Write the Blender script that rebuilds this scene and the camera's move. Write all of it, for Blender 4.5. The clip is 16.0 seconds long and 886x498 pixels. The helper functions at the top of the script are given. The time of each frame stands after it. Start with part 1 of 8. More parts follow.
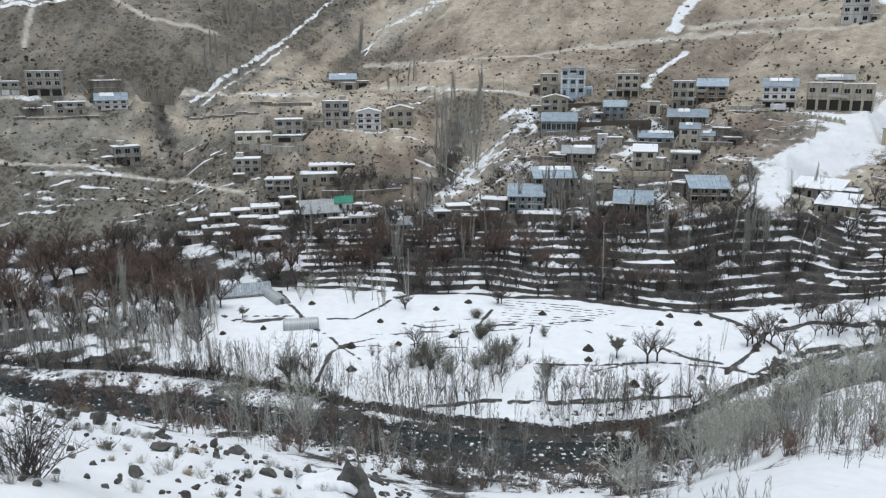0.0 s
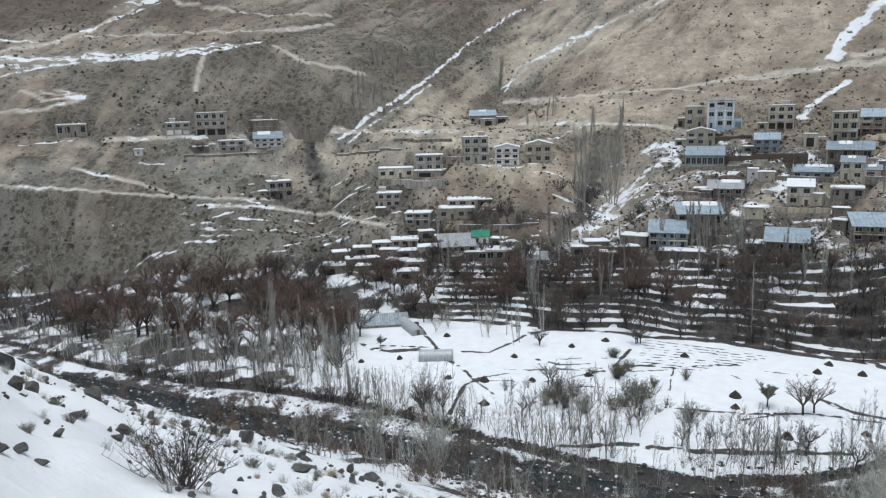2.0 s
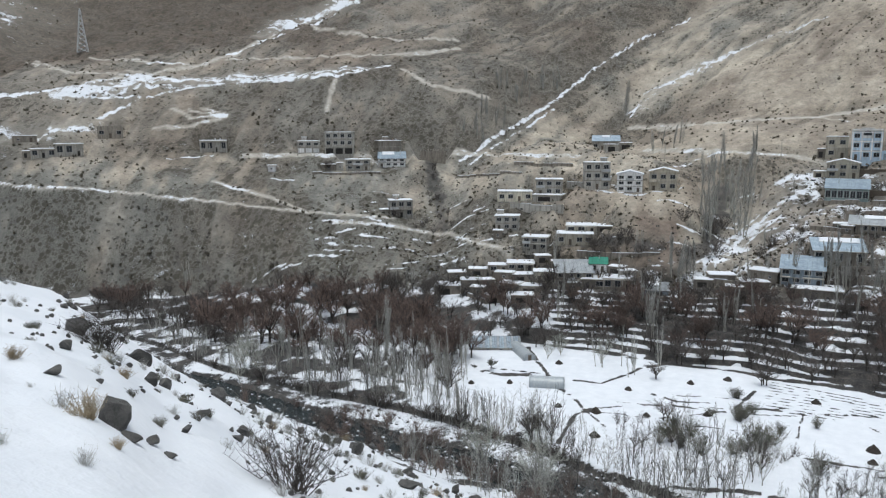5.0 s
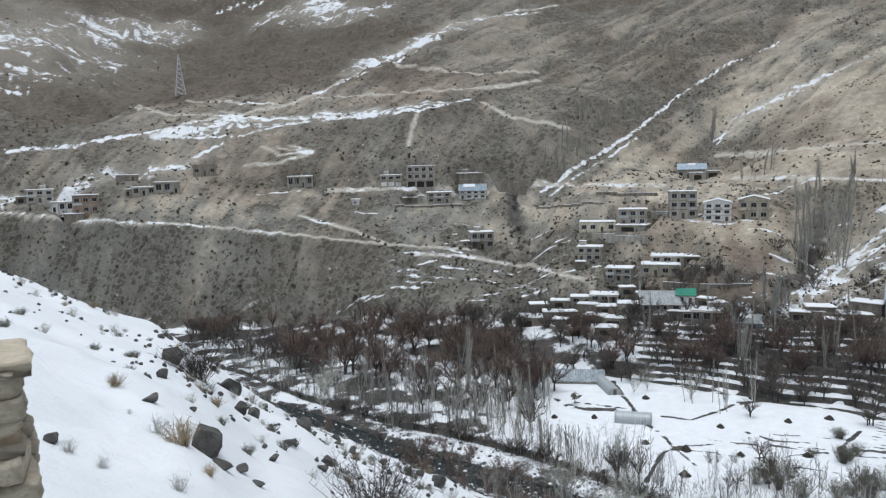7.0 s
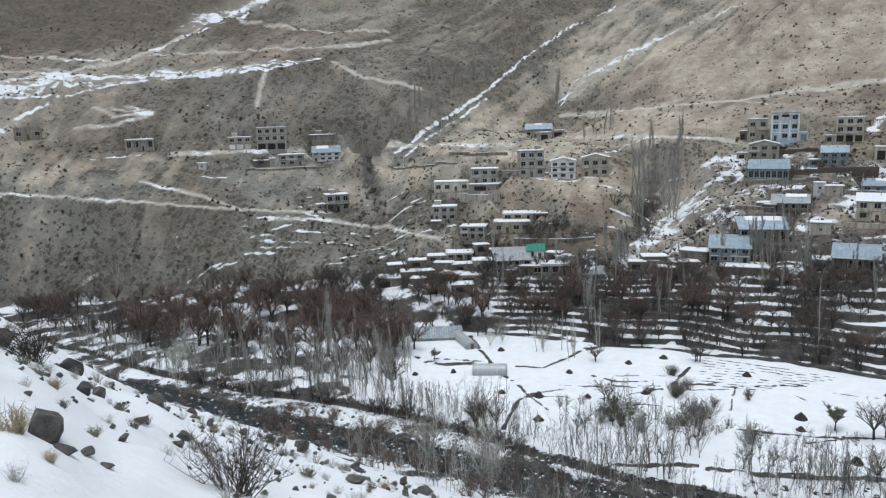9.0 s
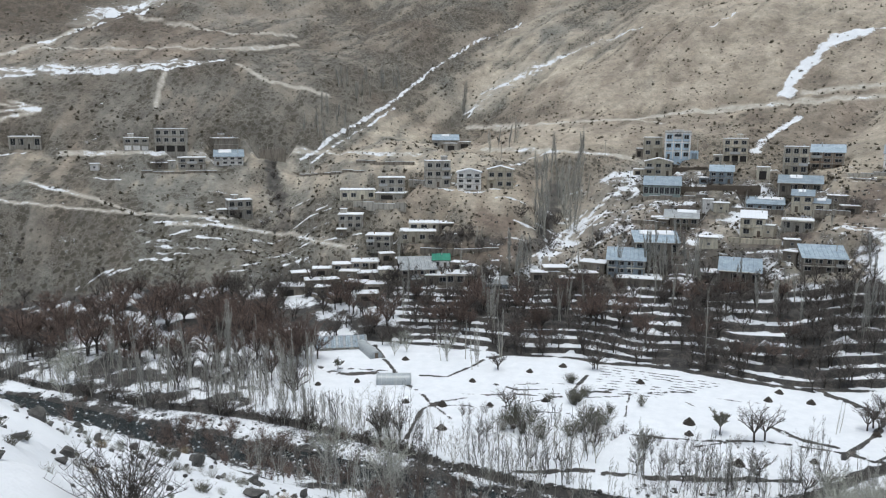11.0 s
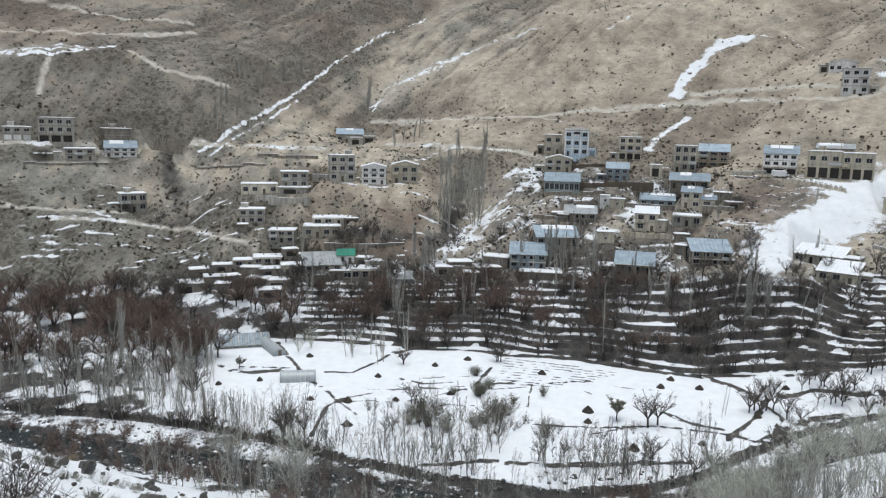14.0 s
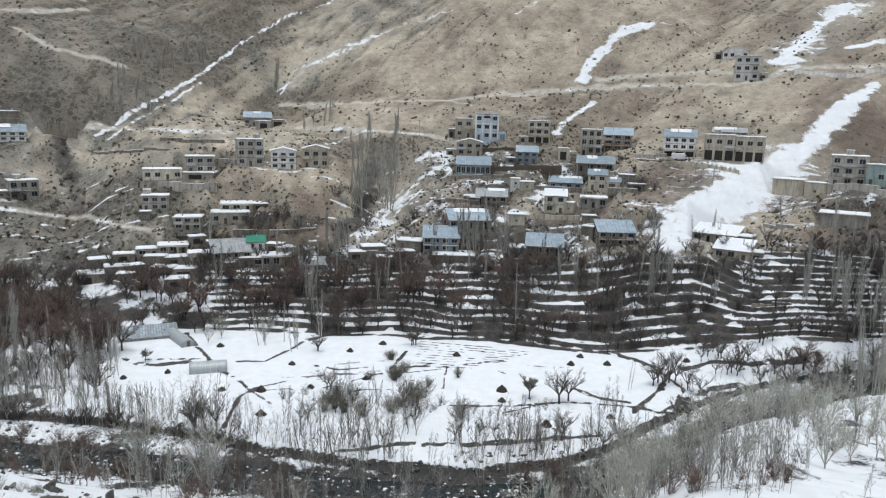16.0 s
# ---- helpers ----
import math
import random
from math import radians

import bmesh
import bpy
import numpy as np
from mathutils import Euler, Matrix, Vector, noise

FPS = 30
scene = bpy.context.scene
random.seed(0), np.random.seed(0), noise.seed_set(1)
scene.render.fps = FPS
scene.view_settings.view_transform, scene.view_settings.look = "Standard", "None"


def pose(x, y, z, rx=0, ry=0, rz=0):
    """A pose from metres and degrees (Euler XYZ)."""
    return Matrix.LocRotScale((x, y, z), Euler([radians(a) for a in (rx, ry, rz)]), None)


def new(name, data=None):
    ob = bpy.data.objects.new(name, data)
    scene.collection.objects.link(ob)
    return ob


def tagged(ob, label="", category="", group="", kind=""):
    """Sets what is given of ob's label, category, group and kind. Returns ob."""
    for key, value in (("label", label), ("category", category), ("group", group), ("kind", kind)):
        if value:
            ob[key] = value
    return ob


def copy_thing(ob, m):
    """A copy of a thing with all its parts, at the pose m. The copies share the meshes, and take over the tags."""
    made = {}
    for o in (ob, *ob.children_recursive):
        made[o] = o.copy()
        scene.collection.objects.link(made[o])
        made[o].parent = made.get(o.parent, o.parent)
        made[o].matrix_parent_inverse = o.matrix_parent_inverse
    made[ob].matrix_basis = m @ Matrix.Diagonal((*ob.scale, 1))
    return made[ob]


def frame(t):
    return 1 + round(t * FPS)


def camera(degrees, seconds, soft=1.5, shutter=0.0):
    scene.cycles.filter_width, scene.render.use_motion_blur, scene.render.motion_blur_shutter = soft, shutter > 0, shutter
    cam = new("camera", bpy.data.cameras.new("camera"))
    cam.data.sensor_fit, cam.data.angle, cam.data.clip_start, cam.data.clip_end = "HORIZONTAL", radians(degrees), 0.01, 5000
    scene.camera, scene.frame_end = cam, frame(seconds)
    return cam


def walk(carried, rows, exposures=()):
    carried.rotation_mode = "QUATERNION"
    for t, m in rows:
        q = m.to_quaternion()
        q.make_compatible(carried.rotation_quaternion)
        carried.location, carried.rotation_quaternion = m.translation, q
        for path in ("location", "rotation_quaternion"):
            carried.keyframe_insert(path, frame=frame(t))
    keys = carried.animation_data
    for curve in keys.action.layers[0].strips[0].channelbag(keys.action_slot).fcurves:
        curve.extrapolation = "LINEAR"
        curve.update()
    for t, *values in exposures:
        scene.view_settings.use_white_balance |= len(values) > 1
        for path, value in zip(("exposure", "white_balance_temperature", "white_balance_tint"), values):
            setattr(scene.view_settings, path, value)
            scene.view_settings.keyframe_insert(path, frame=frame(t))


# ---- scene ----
cam = camera(62.3, 16.0, soft=1.2)
EYE = 62.0
# seconds, yaw, pitch, roll: a hand-held turn on one spot
ROWS = [
    (0.0, 0.00, -14.00, -0.30),
    (0.5, 1.67, -14.84, -0.03),
    (1.0, 5.24, -14.49, -0.41),
    (1.5, 8.69, -12.78, -1.24),
    (2.0, 10.80, -11.16, -1.42),
    (2.5, 11.77, -10.54, -1.30),
    (3.0, 13.22, -10.50, -0.93),
    (3.5, 14.92, -10.86, -0.74),
    (4.0, 16.22, -10.97, -0.64),
    (4.5, 17.87, -10.56, -0.36),
    (5.0, 19.95, -9.26, -0.26),
    (5.2, 21.12, -8.56, -0.43),
    (7.3, 26.56, -6.63, -1.66),
    (7.5, 26.67, -6.75, -1.82),
    (8.0, 25.66, -8.82, -2.43),
    (8.5, 20.75, -9.70, -2.22),
    (9.0, 15.12, -9.99, -1.73),
    (9.5, 11.02, -9.66, -0.86),
    (9.7, 10.10, -9.49, -0.62),
    (11.8, 6.15, -9.40, 0.58),
    (12.0, 5.48, -9.42, 0.61),
    (12.5, 3.94, -9.50, 0.89),
    (13.0, 2.85, -9.48, 1.07),
    (13.5, 1.73, -9.49, 1.24),
    (14.0, 0.15, -9.66, 1.36),
    (14.5, -1.84, -9.99, 1.42),
    (15.0, -3.84, -10.32, 1.50),
    (15.5, -5.44, -10.62, 1.60),
    (16.0, -6.75, -10.73, 1.57),
]


def held(yaw, pitch, roll):
    """The camera is held a little in front of the turning body."""
    a = radians(yaw)
    return pose(-0.12 * math.sin(a), 0.12 * math.cos(a) - 0.12, EYE, 0, 0, yaw) @ pose(0, 0, 0, 90 + pitch) @ pose(0, 0, 0, 0, 0, roll)


walk(cam, [(t, held(yaw, pitch, roll)) for t, yaw, pitch, roll in ROWS], [(0.0, 0.0, 6330, 5), (9.7, 0.0, 6250, 5), (12.0, 0.06, 6430, 5), (16.0, 0.06, 6430, 5)])

# ---- light: an overcast winter day ----
world = bpy.data.worlds.new("overcast_sky")
scene.world = world
world.use_nodes = True
wn = world.node_tree.nodes
sky = wn.new("ShaderNodeTexSky")
sky.sky_type, sky.sun_disc = "NISHITA", False
sky.sun_elevation, sky.sun_rotation = radians(88), radians(195)
sky.dust_density, sky.ozone_density = 3.0, 1.0
hue = wn.new("ShaderNodeHueSaturation")
hue.inputs["Saturation"].default_value = 0.5
world.node_tree.links.new(sky.outputs[0], hue.inputs["Color"])
world.node_tree.links.new(hue.outputs[0], wn["Background"].inputs[0])
wn["Background"].inputs[1].default_value = 0.185
sun = new("sun", bpy.data.lights.new("sun", "SUN"))
sun.data.energy, sun.data.angle, sun.data.color = 1.35, radians(30), (1.0, 0.99, 0.97)
sun.matrix_world = pose(0, 0, 400, 1, 0, -15)


# ---- materials ----
def material(name):
    m = bpy.data.materials.new(name)
    m.use_nodes = True
    nt = m.node_tree
    return m, nt, nt.nodes["Principled BSDF"]


def link(nt, a, b):
    nt.links.new(a, b)


def noise_node(nt, scale, detail=4.0, rough=0.6, coords=None):
    n = nt.nodes.new("ShaderNodeTexNoise")
    n.inputs["Scale"].default_value, n.inputs["Detail"].default_value, n.inputs["Roughness"].default_value = scale, detail, rough
    if coords is not None:
        link(nt, coords, n.inputs["Vector"])
    return n.outputs["Fac"]


def ramp(nt, fac, stops):
    n = nt.nodes.new("ShaderNodeValToRGB")
    n.color_ramp.elements[0].position, n.color_ramp.elements[0].color = stops[0][0], (*stops[0][1], 1)
    n.color_ramp.elements[1].position, n.color_ramp.elements[1].color = stops[-1][0], (*stops[-1][1], 1)
    for at, c in stops[1:-1]:
        n.color_ramp.elements.new(at).color = (*c, 1)
    link(nt, fac, n.inputs[0])
    return n.outputs[0]


def mix(nt, fac, a, b, blend="MIX"):
    n = nt.nodes.new("ShaderNodeMix")
    n.data_type, n.blend_type = "RGBA", blend
    for value, socket in ((fac, n.inputs[0]), (a, n.inputs[6]), (b, n.inputs[7])):
        if isinstance(value, (int, float)):
            socket.default_value = value
        elif isinstance(value, tuple):
            socket.default_value = (*value, 1)
        else:
            link(nt, value, socket)
    return n.outputs[2]


def calc(nt, op, a, b, clamp=False):
    n = nt.nodes.new("ShaderNodeMath")
    n.operation, n.use_clamp = op, clamp
    for value, socket in ((a, n.inputs[0]), (b, n.inputs[1])):
        if isinstance(value, (int, float)):
            socket.default_value = value
        else:
            link(nt, value, socket)
    return n.outputs[0]


def bump(nt, bsdf, height, strength, distance):
    n = nt.nodes.new("ShaderNodeBump")
    n.inputs["Strength"].default_value, n.inputs["Distance"].default_value = strength, distance
    link(nt, height, n.inputs["Height"])
    link(nt, n.outputs[0], bsdf.inputs["Normal"])


def plain(name, dark, light, scale=2.0, roughness=0.85, metallic=0.0, relief=0.02, vary=0.12, streaks=0.0):
    """A worn surface: two tones in coarse patches, a fine grain, and a shade of its own for each object."""
    m, nt, b = material(name)
    xyz = nt.nodes.new("ShaderNodeTexCoord").outputs["Object"]
    coarse, fine = noise_node(nt, scale, 5, 0.65, xyz), noise_node(nt, scale * 9, 3, 0.7, xyz)
    c = ramp(nt, calc(nt, "ADD", calc(nt, "MULTIPLY", coarse, 0.7), calc(nt, "MULTIPLY", fine, 0.3)), [(0.32, dark), (0.68, light)])
    if streaks:
        run = nt.nodes.new("ShaderNodeMapping")
        run.inputs["Scale"].default_value = (1.3, 1.3, 0.16)
        link(nt, xyz, run.inputs["Vector"])
        c = mix(nt, streaks, c, ramp(nt, noise_node(nt, 1.0, 5, 0.7, run.outputs[0]), [(0.36, (0.5, 0.49, 0.47)), (0.52, (1.0, 1.0, 1.0)), (0.66, (1.2, 1.2, 1.19))]), "MULTIPLY")
    shade = calc(nt, "ADD", calc(nt, "MULTIPLY", nt.nodes.new("ShaderNodeObjectInfo").outputs["Random"], 2 * vary), 1 - vary)
    n = nt.nodes.new("ShaderNodeVectorMath")
    n.operation = "SCALE"
    link(nt, c, n.inputs[0])
    link(nt, shade, n.inputs[3])
    link(nt, n.outputs[0], b.inputs["Base Color"])
    b.inputs["Roughness"].default_value, b.inputs["Metallic"].default_value = roughness, metallic
    if relief:
        bump(nt, b, fine, 0.6, relief)
    return m


def land_material():
    """Soil, scree, paths, litter and snow, by what lies where on the sheet."""
    m, nt, b = material("land")
    xyz = nt.nodes.new("ShaderNodeTexCoord").outputs["Object"]
    cover = nt.nodes.new("ShaderNodeAttribute")
    cover.attribute_name = "cover"
    soil = nt.nodes.new("ShaderNodeAttribute")
    soil.attribute_name = "soil"
    c1, c2 = nt.nodes.new("ShaderNodeSeparateColor"), nt.nodes.new("ShaderNodeSeparateColor")
    link(nt, cover.outputs["Color"], c1.inputs[0])
    link(nt, soil.outputs["Color"], c2.inputs[0])
    snow, path, litter = c1.outputs
    red, grey, shrub = c2.outputs
    large, mid, fine = noise_node(nt, 0.035, 5, 0.6, xyz), noise_node(nt, 0.35, 6, 0.7, xyz), noise_node(nt, 2.6, 4, 0.75, xyz)
    lay = nt.nodes.new("ShaderNodeMapping")
    lay.inputs["Scale"].default_value = (0.2, 0.2, 0.42)
    link(nt, xyz, lay.inputs["Vector"])
    ledge = noise_node(nt, 1.0, 6, 0.7, lay.outputs[0])
    tan = ramp(nt, calc(nt, "ADD", calc(nt, "MULTIPLY", large, 0.55), calc(nt, "MULTIPLY", mid, 0.45)), [(0.36, (0.243, 0.212, 0.169)), (0.5, (0.355, 0.314, 0.254)), (0.66, (0.47, 0.42, 0.345))])
    scree = ramp(nt, mid, [(0.3, (0.122, 0.119, 0.109)), (0.5, (0.2, 0.196, 0.177)), (0.7, (0.295, 0.29, 0.263))])
    rusty = ramp(nt, mid, [(0.3, (0.1, 0.08, 0.066)), (0.7, (0.215, 0.174, 0.143))])
    col = mix(nt, grey, tan, scree)
    col = mix(nt, red, col, rusty)
    speck = noise_node(nt, 0.85, 5, 0.8, xyz)
    grain = ramp(nt, calc(nt, "ADD", calc(nt, "MULTIPLY", fine, 0.4), calc(nt, "MULTIPLY", speck, 0.6)), [(0.36, (0.72, 0.72, 0.73)), (0.5, (1.0, 1.0, 1.0)), (0.64, (1.22, 1.22, 1.2))])
    col = mix(nt, 1.0, col, grain, "MULTIPLY")
    patchy = noise_node(nt, 0.12, 5, 0.65, xyz)
    col = mix(nt, 0.5, col, ramp(nt, patchy, [(0.36, (0.62, 0.62, 0.63)), (0.5, (1.0, 1.0, 1.0)), (0.64, (1.3, 1.29, 1.26))]), "MULTIPLY")
    scrub = ramp(nt, calc(nt, "ADD", calc(nt, "MULTIPLY", fine, 0.6), calc(nt, "MULTIPLY", mid, 0.4)), [(0.46, (0, 0, 0)), (0.56, (1, 1, 1))])
    col = mix(nt, calc(nt, "MULTIPLY", scrub, shrub), col, (0.05, 0.045, 0.033))
    upright = nt.nodes.new("ShaderNodeMapping")
    upright.inputs["Scale"].default_value = (1.0, 0.5, 1.0)
    link(nt, xyz, upright.inputs["Vector"])
    for size, reach, tone in ((0.55, 0.36, (0.06, 0.054, 0.042)), (0.95, 0.3, (0.075, 0.068, 0.055))):
        cell = nt.nodes.new("ShaderNodeTexVoronoi")
        cell.inputs["Scale"].default_value, cell.inputs["Randomness"].default_value = size, 1.0
        link(nt, upright.outputs[0], cell.inputs["Vector"])
        keep = nt.nodes.new("ShaderNodeSeparateColor")
        link(nt, cell.outputs["Color"], keep.inputs[0])
        big = calc(nt, "MULTIPLY", calc(nt, "SUBTRACT", calc(nt, "ADD", keep.outputs[0], calc(nt, "MULTIPLY", shrub, 0.55)), 0.62), reach * 2.2, True)
        dot = calc(nt, "MULTIPLY", calc(nt, "SUBTRACT", big, calc(nt, "ADD", cell.outputs["Distance"], calc(nt, "MULTIPLY", calc(nt, "SUBTRACT", fine, 0.5), 0.25))), 9.0, True)
        col = mix(nt, calc(nt, "MULTIPLY", dot, 0.8), col, tone)
    col = mix(nt, calc(nt, "MULTIPLY", path, 0.85), col, ramp(nt, mid, [(0.3, (0.3, 0.28, 0.24)), (0.7, (0.5, 0.475, 0.425))]))
    dark = ramp(nt, calc(nt, "ADD", calc(nt, "MULTIPLY", mid, 0.5), calc(nt, "MULTIPLY", fine, 0.5)), [(0.34, (0.02, 0.021, 0.023)), (0.5, (0.052, 0.05, 0.048)), (0.66, (0.145, 0.128, 0.113))])
    col = mix(nt, litter, col, dark)
    edge = calc(nt, "ADD", snow, calc(nt, "ADD", calc(nt, "MULTIPLY", calc(nt, "SUBTRACT", mid, 0.5), 1.0), calc(nt, "MULTIPLY", calc(nt, "SUBTRACT", fine, 0.5), 1.3)))
    edge = calc(nt, "ADD", edge, calc(nt, "MULTIPLY", calc(nt, "MULTIPLY", calc(nt, "SUBTRACT", ledge, 0.5), 1.5), shrub))
    lies = ramp(nt, edge, [(0.46, (0, 0, 0)), (0.6, (1, 1, 1))])
    white = ramp(nt, mid, [(0.3, (0.58, 0.605, 0.64)), (0.7, (0.68, 0.70, 0.73))])
    col = mix(nt, lies, col, white)
    link(nt, col, b.inputs["Base Color"])
    b.inputs["Roughness"].default_value = 0.9
    b.inputs["Specular IOR Level"].default_value = 0.2
    bare = calc(nt, "ADD", calc(nt, "MULTIPLY", calc(nt, "SUBTRACT", 1.0, lies), 0.8), 0.2)
    crust = calc(nt, "MULTIPLY", calc(nt, "ADD", noise_node(nt, 5.0, 4, 0.6, xyz), fine), 0.1)
    bump(nt, b, calc(nt, "ADD", crust, calc(nt, "MULTIPLY", calc(nt, "ADD", mid, calc(nt, "MULTIPLY", fine, 0.3)), bare)), 0.4, 0.5)
    return m


LAND = land_material()
WATER, wnt, wb = material("river_water")
wb.inputs["Base Color"].default_value, wb.inputs["Roughness"].default_value, wb.inputs["IOR"].default_value = (0.02, 0.026, 0.027, 1), 0.16, 1.33
bump(wnt, wb, noise_node(wnt, 1.4, 5, 0.7, wnt.nodes.new("ShaderNodeTexCoord").outputs["Object"]), 0.7, 0.15)
CONCRETE = plain("grey_render", (0.32, 0.302, 0.265), (0.51, 0.484, 0.43), 0.5, vary=0.18, streaks=0.8)
BEIGE = plain("beige_brick", (0.44, 0.395, 0.31), (0.61, 0.56, 0.455), 0.6, vary=0.18, streaks=0.8)
CREAM = plain("cream_plaster", (0.58, 0.535, 0.42), (0.74, 0.695, 0.58), 0.5, vary=0.18, streaks=0.8)
WHITE = plain("white_plaster", (0.73, 0.72, 0.7), (0.86, 0.85, 0.83), 0.5, vary=0.18, streaks=0.55)
MUD = plain("mud_render", (0.18, 0.157, 0.127), (0.31, 0.277, 0.232), 0.7, vary=0.18, streaks=0.8)
BRICK = plain("red_brown_brick", (0.24, 0.175, 0.13), (0.35, 0.27, 0.21), 0.7, vary=0.18, streaks=0.8)
PALEBLUE = plain("pale_blue_paint", (0.5, 0.64, 0.77), (0.63, 0.76, 0.86), 0.5, vary=0.18, streaks=0.55)
SEAGREEN = plain("grey_green_paint", (0.25, 0.33, 0.31), (0.36, 0.44, 0.42), 0.6, vary=0.18, streaks=0.8)
GREYBLUE = plain("grey_blue_paint", (0.2, 0.25, 0.29), (0.31, 0.36, 0.4), 0.6, vary=0.18, streaks=0.8)
SHEET = plain("blue_sheet_metal", (0.16, 0.215, 0.265), (0.34, 0.405, 0.46), 0.35, 0.5, 0.15, 0.01, vary=0.2, streaks=0.4)
GREYSHEET = plain("grey_sheet_metal", (0.19, 0.205, 0.215), (0.37, 0.39, 0.4), 0.4, 0.5, 0.15, 0.01, vary=0.2, streaks=0.4)
GREENROOF = plain("green_sheet_metal", (0.01, 0.13, 0.085), (0.02, 0.2, 0.13), 0.4, 0.5, 0.1, 0.01)
SNOW = plain("settled_snow", (0.58, 0.605, 0.64), (0.68, 0.70, 0.73), 0.8, 0.8, 0, 0.04, 0.03)
GLASS = plain("dark_window_glass", (0.015, 0.017, 0.02), (0.035, 0.04, 0.045), 1.0, 0.25, 0, 0, 0.3)
GLASS.node_tree.nodes["Principled BSDF"].inputs["Specular IOR Level"].default_value = 0.4
FRAME = plain("pale_window_frame", (0.45, 0.44, 0.42), (0.6, 0.59, 0.57), 2.0, 0.6)
# near-black colour that stands in for the shade inside openings
DARK = plain("opening_shade", (0.02, 0.018, 0.016), (0.05, 0.045, 0.04), 1.0)
WOOD = plain("weathered_wood", (0.07, 0.055, 0.042), (0.16, 0.13, 0.1), 3.0)
ROCK = plain("dark_boulder", (0.03, 0.03, 0.029), (0.125, 0.12, 0.112), 3.2, 0.9, 0, 0.06, 0.35)
STONE = plain("pale_wall_stone", (0.28, 0.243, 0.182), (0.52, 0.465, 0.37), 6.0, 0.9, 0, 0.02, 0.25)
MORTAR = plain("earth_mortar", (0.24, 0.185, 0.12), (0.4, 0.32, 0.225), 14.0, 0.95, 0, 0.02)
PILE = plain("dark_manure", (0.018, 0.015, 0.012), (0.05, 0.042, 0.034), 4.0, 0.95, 0, 0.06)
FILM = plain("milky_greenhouse_film", (0.25, 0.275, 0.29), (0.36, 0.39, 0.405), 0.6, 0.35, 0, 0.01)
PALEBARK = plain("pale_poplar_bark", (0.29, 0.28, 0.24), (0.48, 0.465, 0.41), 1.5, 0.9, 0, 0.01, 0.2)
PALETWIG = plain("pale_twigs", (0.27, 0.266, 0.242), (0.45, 0.444, 0.41), 0.9, 0.9, 0, 0, 0.2)
GREYBARK = plain("grey_young_bark", (0.1, 0.095, 0.085), (0.21, 0.2, 0.18), 1.2, 0.9, 0, 0.01, 0.3)
GREYTWIG = plain("grey_young_twigs", (0.115, 0.112, 0.105), (0.24, 0.234, 0.222), 0.9, 0.9, 0, 0, 0.3)
DARKBARK = plain("dark_orchard_bark", (0.03, 0.026, 0.024), (0.075, 0.064, 0.055), 2.0, 0.95, 0, 0.02, 0.25)
DARKTWIG = plain("dark_twigs", (0.082, 0.073, 0.067), (0.165, 0.146, 0.132), 0.9, 0.95, 0, 0, 0.25)
REDTWIG = plain("russet_twigs", (0.115, 0.083, 0.07), (0.2, 0.148, 0.126), 0.9, 0.95, 0, 0, 0.25)
WILLOWTWIG = plain("pale_willow_twigs", (0.31, 0.315, 0.272), (0.49, 0.495, 0.44), 0.9, 0.9, 0, 0, 0.2)
OLIVETWIG = plain("olive_grey_twigs", (0.09, 0.088, 0.068), (0.18, 0.175, 0.14), 0.9, 0.95, 0, 0, 0.25)
STRAW = plain("dry_grass", (0.24, 0.19, 0.12), (0.4, 0.33, 0.23), 3.0, 0.95, 0, 0, 0.2)
STEEL = plain("galvanised_steel", (0.44, 0.45, 0.45), (0.58, 0.59, 0.59), 1.0, 0.5, 0.2, 0)
PAINTED = plain("white_car_paint", (0.7, 0.71, 0.72), (0.78, 0.79, 0.8), 0.5, 0.3, 0, 0)
TYRE = plain("black_rubber", (0.015, 0.015, 0.015), (0.03, 0.03, 0.03), 4.0, 0.8, 0, 0)


# ---- the land: a polar sheet about the viewpoint; a curve is (bearing in degrees, distance, height) ----
CREST = [(-120, 30, 66), (-75, 38, 61), (-58.1, 38.0, 57.9), (-53.1, 34.0, 56.5), (-46.9, 30.0, 55.5), (-42.3, 27.0, 54.0), (-38.9, 26.0, 53.3), (-35.5, 25.0, 52.3), (-31.5, 24.0, 52.0), (-28.9, 24.0, 51.5), (-24.4, 23.5, 50.8), (-18.2, 23.0, 49.9), (-12.9, 22.5, 49.0), (-7.2, 22.0, 48.6), (0.7, 21.0, 47.6), (15.5, 20.0, 47.0), (40, 20.0, 48.0), (120, 24, 60)]
RIVER = [(-80, 330, -2), (-58, 285, -2), (-45, 218, -2), (-39.8, 196.4, -2), (-35.5, 178.9, -2), (-31.0, 161.4, -2), (-26, 150.0, -2), (-20.1, 138.9, -2), (-12.6, 128.0, -2), (-6.6, 121.2, -2), (0.7, 115.5, -2), (8.0, 114.6, -2), (15.0, 116.9, -2), (20.3, 124.4, -2), (24.6, 138.8, -2), (29.0, 159.9, -2), (33.7, 178.2, -2), (39.1, 205, -2), (60, 240, -2), (90, 300, -2)]
WALL = [(-80, 350, 0), (-58, 310, 0), (-42.6, 233.8, 0), (-38.8, 204.2, 0), (-35.4, 189.7, 0), (-30.9, 175, 0), (-21.9, 157, 0), (-14.2, 143.5, 0), (-8.8, 133.0, 0), (-3.1, 126.6, 0), (3.1, 121.9, 0), (10.3, 121.3, 0), (16.7, 126.2, 0), (21.3, 136.2, 0), (24.8, 153.0, 0), (28.7, 171.9, 0), (33.4, 192, 0), (37, 208, 0), (60, 250, 0), (90, 315, 0)]
